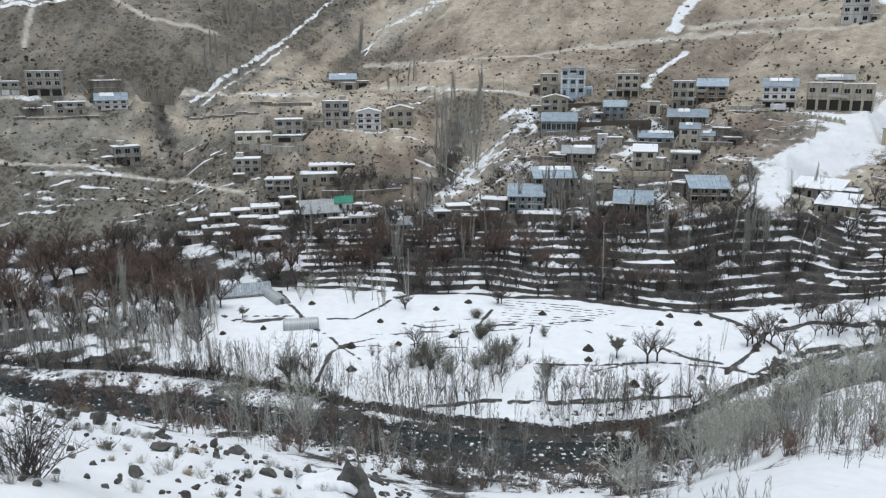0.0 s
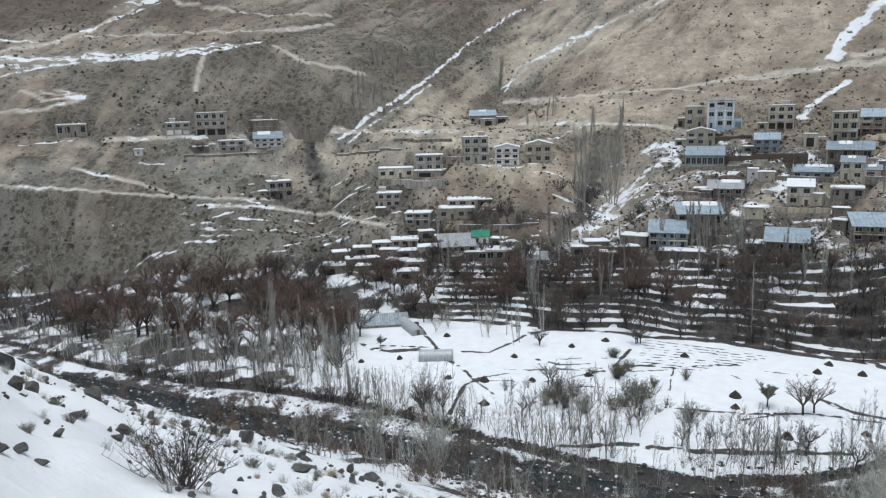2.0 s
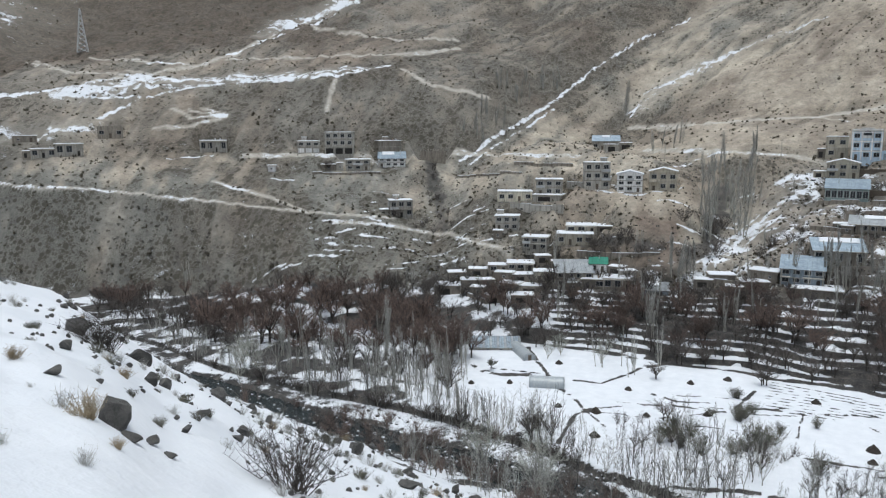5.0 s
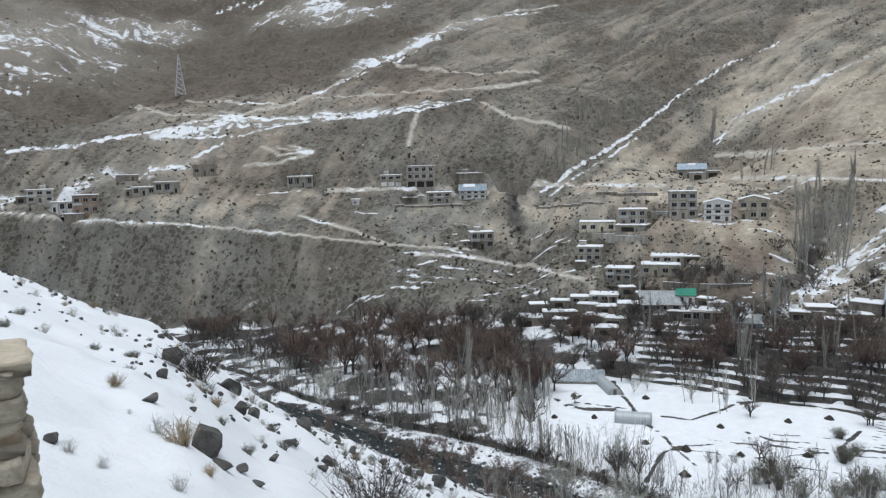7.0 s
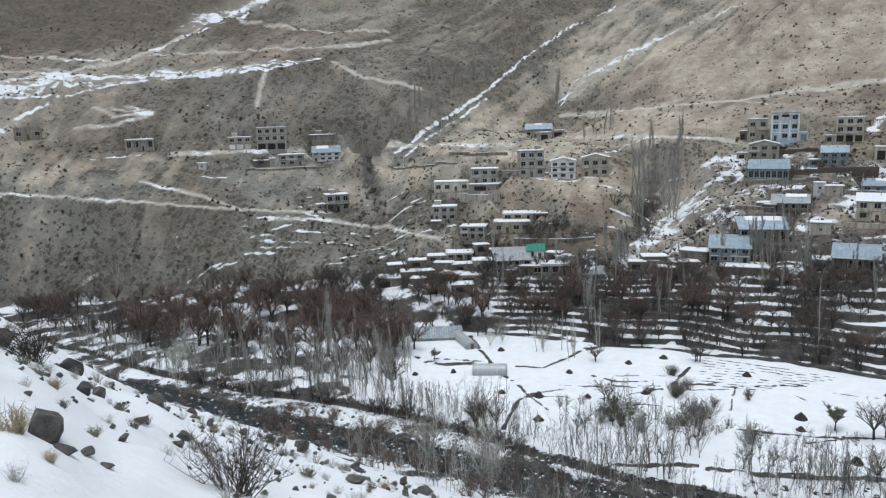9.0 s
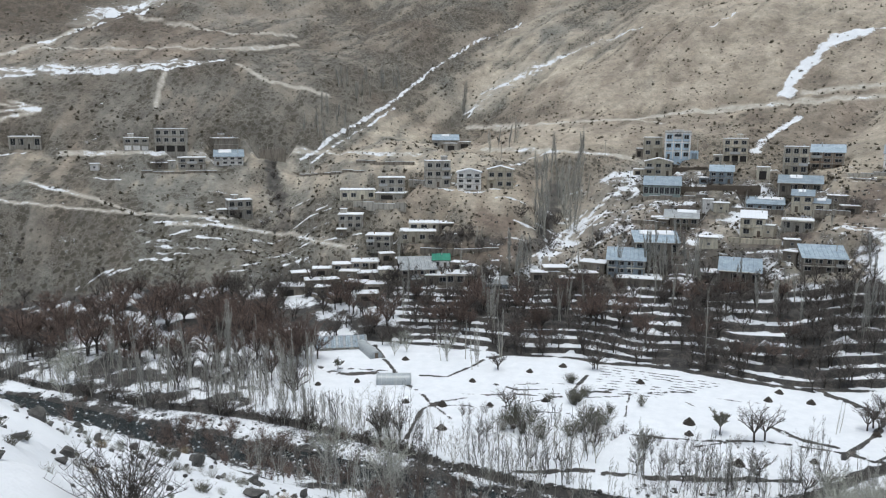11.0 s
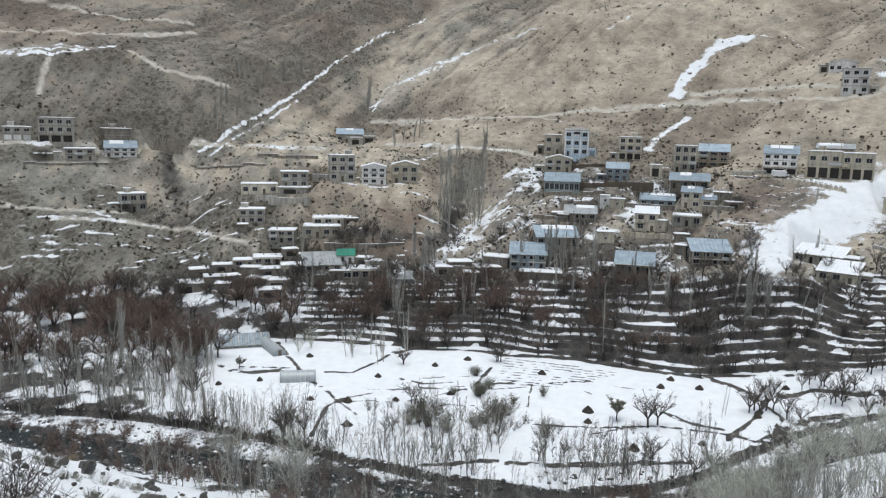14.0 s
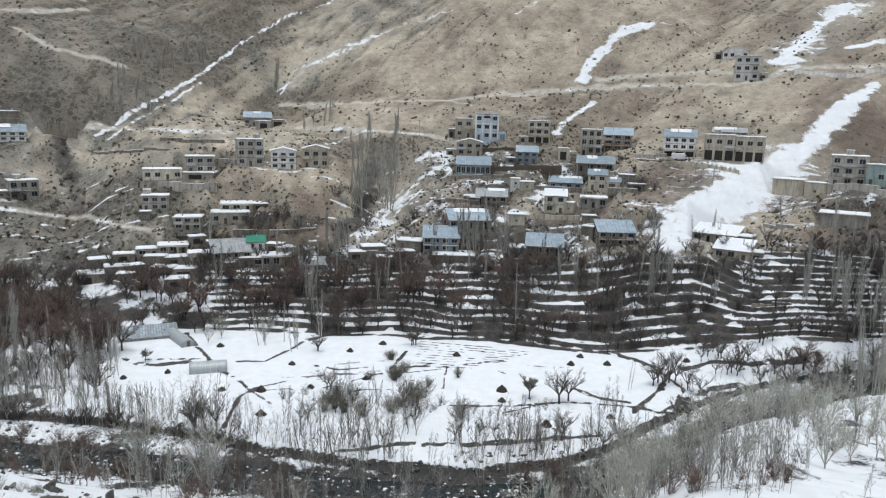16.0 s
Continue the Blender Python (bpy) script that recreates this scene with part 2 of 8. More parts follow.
FAR = [(-80, 365, 1), (-58, 325, 1), (-50, 288, 1), (-42.6, 258, 1), (-30, 225, 0.8), (-20, 214, 0.6), (-12.9, 208.3, 0.5), (-8.4, 202.2, 0.5), (-3.0, 195.7, 0.5), (4.4, 194.5, 0.5), (9.9, 192.4, 0.5), (14.3, 189.9, 0.5), (18.7, 188.2, 0.5), (22.3, 193.0, 0.5), (26.6, 198, 1.5), (30, 202, 3.5), (33.2, 205, 6), (37, 212, 6.5), (60, 260, 7), (90, 330, 7)]
ORCH = [(-80, 380, 3), (-58, 335, 2), (-50, 308, 1.5), (-42.4, 285.0, 1.5), (-38.6, 280.0, 2.4), (-35.1, 274.0, 5.3), (-31.2, 262.0, 8.8), (-26.4, 258.0, 9.2), (-21.4, 250.0, 6.2), (-16.0, 242.0, 9.3), (-10.0, 238.0, 10.1), (-3.8, 236.0, 10.3), (3.0, 235.0, 11.2), (9.7, 235.0, 12.7), (16.1, 235.0, 13.8), (22.1, 238.0, 18.8), (25.8, 237.0, 19.3), (30.6, 238.0, 23.6), (34.3, 240.0, 24.1), (38.0, 240.0, 25.2), (60, 280, 25), (90, 345, 25)]
BLUFF = [(-80, 400, 47), (-57.7, 352.0, 45.5), (-52.7, 340.0, 41.5), (-47.1, 322.0, 40), (-41.9, 310.0, 36.9), (-36.5, 300.0, 33.5), (-30.4, 294.0, 30.0), (-23.3, 288.0, 26.5), (-19.5, 286, 29), (-17.1, 285.0, 31.5), (-14.8, 285.0, 31.0), (-8.8, 288.0, 38.1), (-4.5, 288.0, 37.3), (-1.9, 288.0, 38.3), (0.7, 286.0, 31.8), (5.1, 284.0, 34.0), (13.6, 286.0, 36.4), (21.5, 292.0, 43.9), (26.9, 290.0, 45.3), (30.1, 285.0, 44.4), (33.8, 280.0, 42.1), (37.5, 276.0, 41.9), (60, 310, 42), (90, 370, 42)]
ROAD = [(-80, 415, 56), (-57.6, 368.0, 54.3), (-46.9, 348.0, 53.2), (-34.6, 335.0, 49.7), (-23.2, 328.0, 47.0), (-17.1, 328.0, 51.1), (-8.8, 326.0, 53.1), (-5.7, 325.0, 54.2), (0.8, 324.0, 53.1), (7.2, 320.0, 51.3), (11.4, 318.0, 52.0), (17.5, 316.0, 50.4), (23.2, 314.0, 50.2), (28.2, 311.0, 50.9), (31.7, 305.0, 51.7), (37.2, 302.0, 53.1), (60, 335, 54), (90, 390, 54)]
HILL1 = [(-80, 460, 80), (-57.3, 410.0, 77.4), (-46.6, 400.0, 81.3), (-34.3, 400.0, 88.4), (-23.5, 395.0, 90.4), (-12.9, 385.0, 72.6), (-5.6, 385.0, 64.3), (5.0, 385.0, 68.1), (17.2, 385.0, 74.0), (27.5, 383.0, 82), (36.6, 385.0, 85.7), (60, 410, 88), (90, 450, 88)]
HILL2 = [(-80, 600, 135), (-56.8, 560.0, 135.1), (-46.3, 560.0, 138.0), (-34.1, 540.0, 137.4), (-23.4, 520.0, 137.8), (-12.8, 500.0, 119.3), (-2, 485.0, 122), (6.9, 480.0, 130.0), (19.4, 480.0, 131.1), (30.7, 480.0, 129.2), (36.1, 480.0, 127.4), (60, 490, 130), (90, 560, 130)]


def along(curve, az):
    """Distance and height of a curve at a bearing, its corners rounded."""
    c = np.array(curve, float)
    shifts = (-1.4, -0.7, 0.0, 0.7, 1.4)
    return sum(np.interp(az + d, c[:, 0], c[:, 1]) for d in shifts) / 5, sum(np.interp(az + d, c[:, 0], c[:, 2]) for d in shifts) / 5


def hashed(ix, iy, seed):
    h = np.sin(ix * 127.1 + iy * 311.7 + seed * 74.7) * 43758.5453
    return h - np.floor(h)


def vnoise(x, y, seed=0):
    ix, iy = np.floor(x), np.floor(y)
    fx, fy = x - ix, y - iy
    fx, fy = fx * fx * (3 - 2 * fx), fy * fy * (3 - 2 * fy)
    a, b = hashed(ix, iy, seed), hashed(ix + 1, iy, seed)
    c, d = hashed(ix, iy + 1, seed), hashed(ix + 1, iy + 1, seed)
    return (a + (b - a) * fx) * (1 - fy) + (c + (d - c) * fx) * fy - 0.5


def fbm(x, y, size, octaves=4, seed=0):
    v, k = 0.0, 1.0
    for i in range(octaves):
        v = v + k * vnoise(x / size * 2 ** i + 17.3 * i, y / size * 2 ** i - 9.1 * i, seed + i)
        k *= 0.5
    return v


def step(lo, hi, v):
    u = np.clip((v - lo) / (hi - lo), 0, 1)
    return u * u * (3 - 2 * u)


def stations(az):
    """Distances, heights and roughness of the land along each bearing, from the viewpoint outwards."""
    cr, cz = along(CREST, az)
    rv, _ = along(RIVER, az)
    wr, _ = along(WALL, az)
    rows = [(0 * az, 0 * az + EYE - 1.75, 0.04), (cr * 0.5, (EYE - 1.75) * 0.5 + cz * 0.5 - 0.1, 0.08), (cr, cz, 0.12), (cr + 3, cz - 3.5, 0.3),
            (np.maximum(cr + 14, 40), 0 * az + 33, 1.0), (np.minimum(rv - 34, 140), 0 * az + 8.5, 1.2), (rv - 19, 0 * az + 1.6, 0.8), (rv - 9, 0 * az - 1.3, 0.5),
            (rv - 5.5, 0 * az - 2.3, 0.3), (rv + 3, 0 * az - 2.4, 0.3), (rv + 5, 0 * az - 1.5, 0.3), (np.maximum(wr - 1.2, rv + 5.6), 0 * az - 1.1, 0.25), (np.maximum(wr, rv + 6.5), 0 * az, 0.1)]
    for curve, rough in ((FAR, 0.15), (ORCH, 0.8), (BLUFF, 1.6), (ROAD, 1.6), (HILL1, 2.4), (HILL2, 3.0)):
        r, z = along(curve, az)
        rows.append((r, z, rough))
    r2, z2 = along(HILL2, az)
    rows += [(r2 + 330, z2 + 150, 6.0), (r2 + 900, z2 + 430, 20.0), (r2 + 3200, z2 + 1100, 60.0)]
    return rows


# where the gullies run: bearing and distance from the foot upwards, depth, half width
GULLIES = [
    ([(-21.0, 262), (-20.4, 285), (-19.6, 310), (-18.8, 330), (-13.5, 372), (-8.5, 420), (-5, 480), (2, 620)], 7.0, 14.0),
    ([(2.5, 250), (2.0, 275), (1.5, 300), (-1, 325), (-7.2, 362), (-4, 420), (3, 480), (8, 620)], 6.0, 13.0),
    ([(27.5, 240), (29, 262), (33, 290), (39, 330), (45, 400), (50, 520)], 6.0, 13.0),
    ([(17.0, 305), (20, 340), (23.5, 400), (26.5, 470), (29, 600)], 4.0, 11.0),
    ([(-58, 470), (-50, 520), (-45, 640), (-44, 900)], 22.0, 50.0),
]


def from_line(x, y, pts):
    """Distance from a line, and how far along it (0 to 1)."""
    best, at = np.full(x.shape, 1e9), np.zeros(x.shape)
    n = len(pts) - 1
    for i in range(n):
        (ax, ay), (bx, by) = pts[i], pts[i + 1]
        dx, dy = bx - ax, by - ay
        u = np.clip(((x - ax) * dx + (y - ay) * dy) / (dx * dx + dy * dy), 0, 1)
        d = np.hypot(x - ax - u * dx, y - ay - u * dy)
        at = np.where(d < best, (i + u) / n, at)
        best = np.minimum(best, d)
    return best, at


def bear(pts):
    """Bearings and distances to places."""
    return [(r * math.sin(radians(a)), r * math.cos(radians(a))) for a, r in pts]


TERRACES = 9


def terrace(az, u, x, y):
    """How strongly the slope is stepped here, and the place within a step (0 front, 1 back)."""
    strength = step(-14, -9, az) * step(0.01, 0.03, u) * (1 - step(0.97, 1.0, u))
    count = TERRACES + 5 * step(26, 31, az)
    v = u * count + 1.3 * fbm(x, y, 34, 3, 40)
    return strength, v - np.floor(v), np.floor(v), count


def rills(az, r):
    """Small runnels that wander down the mountain sides: 0 in the bed, up to about 0.6 on the ribs between."""
    wander = 0.9 * fbm(az * 3, r * 0.2, 9, 2, 58)
    return np.abs(fbm((az - 0.075 * (r - 330) + wander) * 5, r * 0.11, 8, 3, 57)) * 1.3


def land(az, r):
    """Height of the ground at bearings and distances (arrays of one shape)."""
    az, r = np.asarray(az, float), np.asarray(r, float)
    x, y = r * np.sin(np.radians(az)), r * np.cos(np.radians(az))
    rows = stations(az)
    z, rough = rows[0][1] + 0 * r, 0 * r
    for (r0, z0, n0), (r1, z1, n1) in zip(rows, rows[1:]):
        u = np.clip((r - r0) / np.maximum(r1 - r0, 0.01), 0, 1)
        inside = r >= r0
        z = np.where(inside, z0 + (z1 - z0) * u, z)
        rough = np.where(inside, n0 + (n1 - n0) * u, rough)
    fr, fz = along(FAR, az)
    orr, oz = along(ORCH, az)
    u = np.clip((r - fr) / (orr - fr), 0, 1)
    s, w, k, count = terrace(az, u, x, y)
    stepped = fz + (oz - fz) * np.clip((k + step(0.74, 1.0, w) - 1.3 * fbm(x, y, 34, 3, 40)) / count, 0, 1)
    z = z + s * (stepped - z)
    rough = rough * (1 - 0.8 * s)
    z = z + rough * (fbm(x, y, 22, 4, 3) + 0.35 * fbm(x, y, 5, 3, 9))
    # drainage lines down the mountains, rills down the bluffs, small lumps in the near snow
    q = az - 0.09 * (r - 330)
    ridged = np.abs(fbm(q * 7, r * 0.22, 42, 3, 31))
    z = z + (2.2 * step(345, 430, r) + 5.0 * step(430, 700, r)) * (2.2 * ridged - 0.35)
    z = z + 5.0 * step(430, 520, r) * step(-20, -30, az) * (2.4 * np.abs(fbm(x + 0.4 * y, y - 0.3 * x, 38, 4, 77)) - 0.35)
    z = z + 0.5 * (1 - step(20, 45, r)) * step(2.5, 8, r) * (np.maximum(fbm(x, y, 2.6, 3, 55), -0.1) + 0.1 + 0.28 * fbm(x, y, 0.8, 2, 56))
    z = z + np.minimum(rough, 2.2) * 0.9 * step(240, 300, r) * (np.abs(fbm(az * 6, r * 0.12, 9, 3, 21)) - 0.2)
    z = z + (0.3 * step(300, 350, r) + 1.1 * step(350, 520, r)) * (2 * rills(az, r) - 0.5)
    for pts, depth, half in GULLIES:
        d, at = from_line(x, y, bear(pts))
        grown = 1 + 1.1 * step(0.35, 0.75, at)
        z = z - depth * grown * np.exp(-(d / (half * grown)) ** 2) * step(0, 0.12, at)
    return z


def ground(x, y):
    """Height of the ground at one place."""
    return float(land(np.array([math.degrees(math.atan2(x, y))]), np.array([math.hypot(x, y)]))[0])


# lines of drifted snow and of bare paths: width in metres, then bearings and distances
SNOWS, PATHS, SEAMS, SOILS, DUSTS = [], [], [], [], []


def drift(width, *pts):
    SNOWS.append((width, bear(pts)))


def track(width, *pts):
    PATHS.append((width, bear(pts)))


def seam(width, *pts):
    # a ditch, hedge foot or trodden line that shows dark in the snow
    SEAMS.append((width, bear(pts)))


def dusting(width, level, *pts):
    # a broad band of thin broken snow
    DUSTS.append((width, level, bear(pts)))


def scrubby(width, *pts):
    SOILS.append(("scrubby", width, bear(pts)))


def bare(width, *pts):
    # smooth pale earth with little growing on it
    SOILS.append(("bare", width, bear(pts)))


def earth(width, *pts):
    # freshly slipped reddish earth
    SOILS.append(("earth", width, bear(pts)))


scrubby(8, (-8.1, 457.0), (-7.0, 443.4), (-6.2, 433.0), (-6.9, 419.0))
scrubby(20, (-19.6, 426.8), (-18.4, 424.6), (-17.3, 422.2), (-16.1, 419.2), (-14.9, 427.2), (-13.6, 436.0), (-12.4, 444.4), (-11.0, 457.8), (-9.6, 474.0))
scrubby(14, (-12.4, 422.0), (-13.6, 403.6), (-14.7, 389.4), (-16.1, 372.8), (-17.4, 361.8))
scrubby(16, (-23.5, 360.2), (-22.5, 362.4), (-21.5, 363.6), (-20.5, 367.4))
scrubby(4.5, (-20.9, 324.8), (-20.4, 316.4), (-19.8, 305.8))
scrubby(5, (-3.2, 427.6), (-4.0, 412.0))
scrubby(5, (2.0, 316.6), (1.6, 306.2), (1.1, 293.4))
scrubby(14, (-0.6, 508.0), (0.7, 503.0), (2.1, 514.0), (3.5, 512.0))
scrubby(18, (-30.8, 281.4), (-29.7, 279.0), (-28.6, 276.8), (-27.5, 274.0), (-26.4, 271.2), (-25.3, 272.6), (-24.1, 273.4), (-23.0, 277.0), (-21.8, 281.2), (-20.6, 282.8))
scrubby(6, (-26.9, 310.6), (-26.0, 306.0), (-25.0, 300.0), (-24.1, 297.0), (-23.1, 294.0))
scrubby(38, (-51.8, 639.0), (-50.7, 678.0), (-49.6, 693.0), (-48.5, 714.0), (-47.4, 730.0), (-46.2, 739.0), (-45.1, 735.0), (-43.9, 719.0), (-42.7, 702.0), (-41.5, 685.0), (-40.3, 656.0), (-39.1, 571.0))
scrubby(20, (-55.3, 426.0), (-54.3, 424.0), (-53.2, 419.6), (-52.2, 423.2), (-51.1, 429.2), (-50.1, 407.0), (-49.2, 396.8), (-48.2, 388.6))
scrubby(45, (-47.9, 805.0), (-46.8, 821.0), (-45.6, 843.0), (-44.4, 855.0), (-43.1, 837.0), (-41.9, 831.0), (-40.6, 834.0), (-39.4, 806.0), (-38.1, 787.0), (-36.9, 730.0), (-35.8, 713.0), (-34.6, 703.0), (-33.4, 675.0), (-32.2, 630.0), (-31.0, 625.0), (-29.7, 618.0))
scrubby(30, (-54.7, 652.0), (-54.4, 591.0), (-54.0, 572.0), (-53.7, 542.0))
scrubby(14, (-36.1, 382.6), (-34.9, 384.8), (-33.7, 384.4), (-32.5, 384.2), (-31.3, 385.6), (-30.0, 383.8))
scrubby(6, (-41.6, 303.4), (-41.1, 297.4), (-40.6, 290.8))
scrubby(5, (-33.9, 292.6), (-33.8, 284.0), (-33.7, 275.4))
scrubby(8, (-49.5, 324.0), (-49.0, 319.2), (-48.5, 314.8), (-48.0, 310.0), (-47.5, 305.4))
scrubby(14, (-55.9, 344.0), (-54.9, 341.8), (-54.0, 339.2), (-53.0, 336.2), (-52.0, 333.2), (-51.0, 330.0), (-49.8, 325.6), (-48.6, 321.2), (-47.3, 317.0), (-46.1, 313.4))
scrubby(25, (-46.1, 775.0), (-45.0, 781.0), (-43.8, 783.0), (-42.7, 780.0), (-41.5, 753.0))
scrubby(10, (-53.5, 364.6), (-52.5, 364.4), (-51.5, 362.8), (-50.5, 361.2), (-49.5, 360.0), (-48.4, 358.8))
bare(10, (-10.1, 282.8), (-8.8, 284.8), (-7.4, 288.4), (-5.7, 288.6), (-4.0, 287.8), (-2.8, 285.0), (-1.5, 285.8), (-0.2, 289.0))
bare(9, (-23.9, 310.6), (-22.9, 308.0), (-21.9, 306.6))
bare(8, (-18.3, 317.6), (-17.2, 311.6), (-16.1, 309.2))
bare(6, (-15.6, 338.0), (-14.4, 327.6), (-13.2, 324.4), (-11.9, 323.8), (-10.6, 322.6))
bare(14, (-12.5, 395.0), (-11.3, 397.0), (-10.1, 398.6))
bare(25, (3.6, 412.0), (4.9, 410.2), (6.2, 408.8), (7.5, 411.2), (8.8, 410.8), (10.0, 412.6), (11.3, 414.4), (12.7, 419.2), (14.1, 423.2), (15.5, 426.8))
bare(6, (-0.6, 345.6), (0.6, 342.8), (1.8, 342.2), (3.0, 341.0), (4.2, 341.2), (5.4, 342.6))
bare(5, (-44.0, 311.4), (-44.5, 308.0), (-45.0, 305.2), (-45.5, 302.4))
bare(18, (-48.5, 416.2), (-47.6, 391.4), (-46.6, 378.2), (-45.7, 363.4), (-44.5, 370.2), (-43.4, 373.6), (-42.2, 376.4), (-41.0, 382.2), (-39.9, 386.4))
bare(20, (-34.3, 425.4), (-33.0, 427.0), (-31.8, 429.8), (-30.6, 433.2), (-29.3, 437.0), (-28.1, 437.2), (-26.8, 441.8), (-25.6, 443.2))
earth(7, (22.3, 285.6), (24.0, 281.0), (25.6, 278.4), (26.8, 276.8), (28.0, 276.2))
earth(7, (22.0, 269.4), (23.3, 265.8), (24.6, 262.4))
earth(6, (16.2, 259.0), (17.5, 259.6), (18.8, 260.6))
earth(6, (10.0, 282.0), (10.9, 271.8), (11.8, 263.0))
earth(8, (34.2, 247.6), (35.2, 249.8), (36.2, 252.2), (37.2, 254.8))
earth(5, (-4.9, 273.6), (-2.8, 268.6))
drift(1.7, (-18.8, 336.8), (-17.8, 344.8), (-16.9, 351.8), (-15.2, 371.6), (-14.1, 384.8), (-13.1, 397.0), (-12.0, 409.4), (-10.9, 429.8), (-9.7, 446.0), (-8.4, 467.2), (-7.0, 486.8), (-5.6, 506.0), (-4.4, 524.0), (-3.1, 533.0), (-1.9, 550.0))
drift(1.7, (-5.7, 427.2), (-4.8, 447.4), (-3.2, 447.0), (-1.9, 454.8), (-0.6, 459.8), (0.5, 466.4), (1.6, 470.0), (2.7, 475.6), (4.1, 476.6), (5.5, 475.6), (6.9, 474.2))
drift(5, (-4.8, 448.4), (-3.2, 447.0), (-1.5, 457.6))
drift(8, (16.9, 396.4), (17.4, 413.0), (18.6, 429.0), (19.9, 443.2), (21.5, 450.2))
drift(1.2, (21.5, 450.2), (22.7, 451.6), (23.8, 457.6), (24.9, 451.4), (25.9, 436.4))
drift(4, (15.2, 324.6), (16.2, 346.8), (17.8, 364.0))
drift(3, (11.8, 459.8), (13.2, 473.2))
drift(11, (30.6, 395.0), (31.7, 419.0), (32.9, 447.2), (34.1, 471.2))
drift(5, (34.5, 412.0), (35.4, 416.4), (36.4, 421.6))
drift(20, (24.1, 245.6), (25.0, 252.6), (25.8, 259.8), (26.7, 266.6), (27.6, 272.2), (29.0, 284.6))
drift(20, (25.2, 257.4), (26.2, 264.4), (27.1, 270.4), (28.2, 276.6), (29.4, 284.4), (31.2, 294.0))
drift(9, (31.3, 297.8), (32.2, 307.4), (33.1, 316.2), (33.7, 328.6), (34.3, 337.4), (34.9, 345.4), (35.6, 357.0), (36.2, 370.8))
drift(3.5, (-0.1, 249.2), (1.2, 266.2), (2.5, 279.2), (3.4, 284.4), (4.2, 288.6), (5.6, 293.4), (7.0, 300.6))
drift(1.6, (0.7, 250.4), (2.0, 268.8), (3.2, 275.4), (4.9, 284.0), (6.1, 288.2), (7.3, 293.2))
drift(1.6, (-0.8, 249.2), (0.4, 260.2), (1.6, 276.8), (2.6, 284.2), (3.6, 289.6))
drift(1.4, (1.4, 247.4), (2.6, 254.4), (3.8, 264.2), (4.9, 270.0), (6.0, 275.4))
drift(1.6, (3.9, 248.0), (5.6, 257.2), (7.4, 262.2))
drift(1.2, (-6.7, 247.8), (-5.0, 248.4), (-3.2, 248.8))
drift(1.4, (5.7, 243.8), (7.4, 248.4))
drift(3, (2.5, 249.4), (3.6, 257.8), (4.7, 264.2), (6.9, 269.2))
drift(0.8, (-10.4, 296.2), (-9.0, 291.2), (-7.7, 289.2), (-6.4, 287.6), (-5.1, 287.0), (-3.3, 289.2), (-1.6, 297.0))
drift(1.3, (-2.5, 314.0), (-1.2, 332.2), (1.0, 334.2))
drift(0.8, (-57.7, 356.4), (-56.8, 352.6), (-55.8, 348.6), (-54.7, 346.4), (-53.7, 343.8), (-52.7, 340.0), (-51.6, 337.0), (-50.5, 334.2), (-49.4, 330.0), (-48.3, 327.0), (-47.1, 323.8))
drift(3.6, (-56.7, 400.8), (-55.5, 400.0), (-54.2, 399.0), (-53.0, 396.4), (-51.8, 396.8), (-50.5, 399.4), (-49.3, 404.0), (-48.0, 399.8), (-46.8, 396.4), (-45.5, 394.0), (-44.0, 396.8), (-42.5, 399.2), (-41.0, 406.2), (-39.5, 403.2), (-38.0, 402.0), (-36.4, 399.6), (-35.0, 398.4), (-33.6, 396.8), (-32.2, 396.4), (-30.6, 398.2), (-29.0, 394.8), (-27.4, 396.8), (-25.6, 406.2), (-23.9, 411.0))
drift(6, (-45.5, 397.8), (-44.1, 396.6), (-42.7, 394.4), (-41.3, 397.0), (-39.8, 396.2))
drift(6, (-39.4, 402.0), (-37.7, 406.0), (-36.0, 401.4), (-34.3, 403.2), (-32.6, 401.0))
drift(2.4, (-32.5, 493.0), (-31.1, 521.0), (-29.8, 536.0), (-28.5, 545.0), (-27.0, 556.0), (-25.4, 577.0), (-24.0, 590.0), (-22.6, 594.0), (-21.2, 609.0), (-19.9, 617.0), (-18.6, 627.0), (-17.3, 648.0))
drift(0.9, (-28.9, 278.0), (-27.6, 276.6), (-26.4, 274.4), (-25.1, 273.6))
drift(0.9, (-29.3, 275.2), (-28.2, 273.8), (-27.1, 272.6), (-25.9, 271.4))
drift(1.0, (-30.4, 273.0), (-28.9, 272.0), (-27.4, 270.0))
drift(0.8, (-26.8, 280.4), (-25.5, 279.2), (-24.3, 279.6))
drift(16, (-55.4, 610.0), (-54.1, 622.0), (-53.1, 625.0), (-52.1, 635.0))
drift(9, (-56.2, 557.0), (-54.9, 556.0), (-53.3, 560.0))
drift(9, (-53.7, 714.0), (-52.7, 702.0))
drift(7, (-56.4, 529.0), (-55.1, 531.0))
drift(5, (-24.6, 583.0), (-22.9, 588.0), (-21.2, 601.0), (-19.9, 606.0), (-18.6, 614.0))
drift(3, (-49.9, 734.0), (-48.8, 746.0), (-47.6, 756.0), (-46.5, 779.0), (-45.4, 785.0))
drift(6, (-42.5, 835.0), (-40.9, 846.0), (-39.3, 841.0))
drift(2.0, (28.6, 289.4), (29.9, 287.6), (31.2, 287.6))
drift(1.6, (-44.8, 372.8), (-42.8, 381.4), (-40.7, 389.2), (-39.5, 392.4), (-38.4, 392.8), (-37.2, 395.4), (-36.0, 396.2))
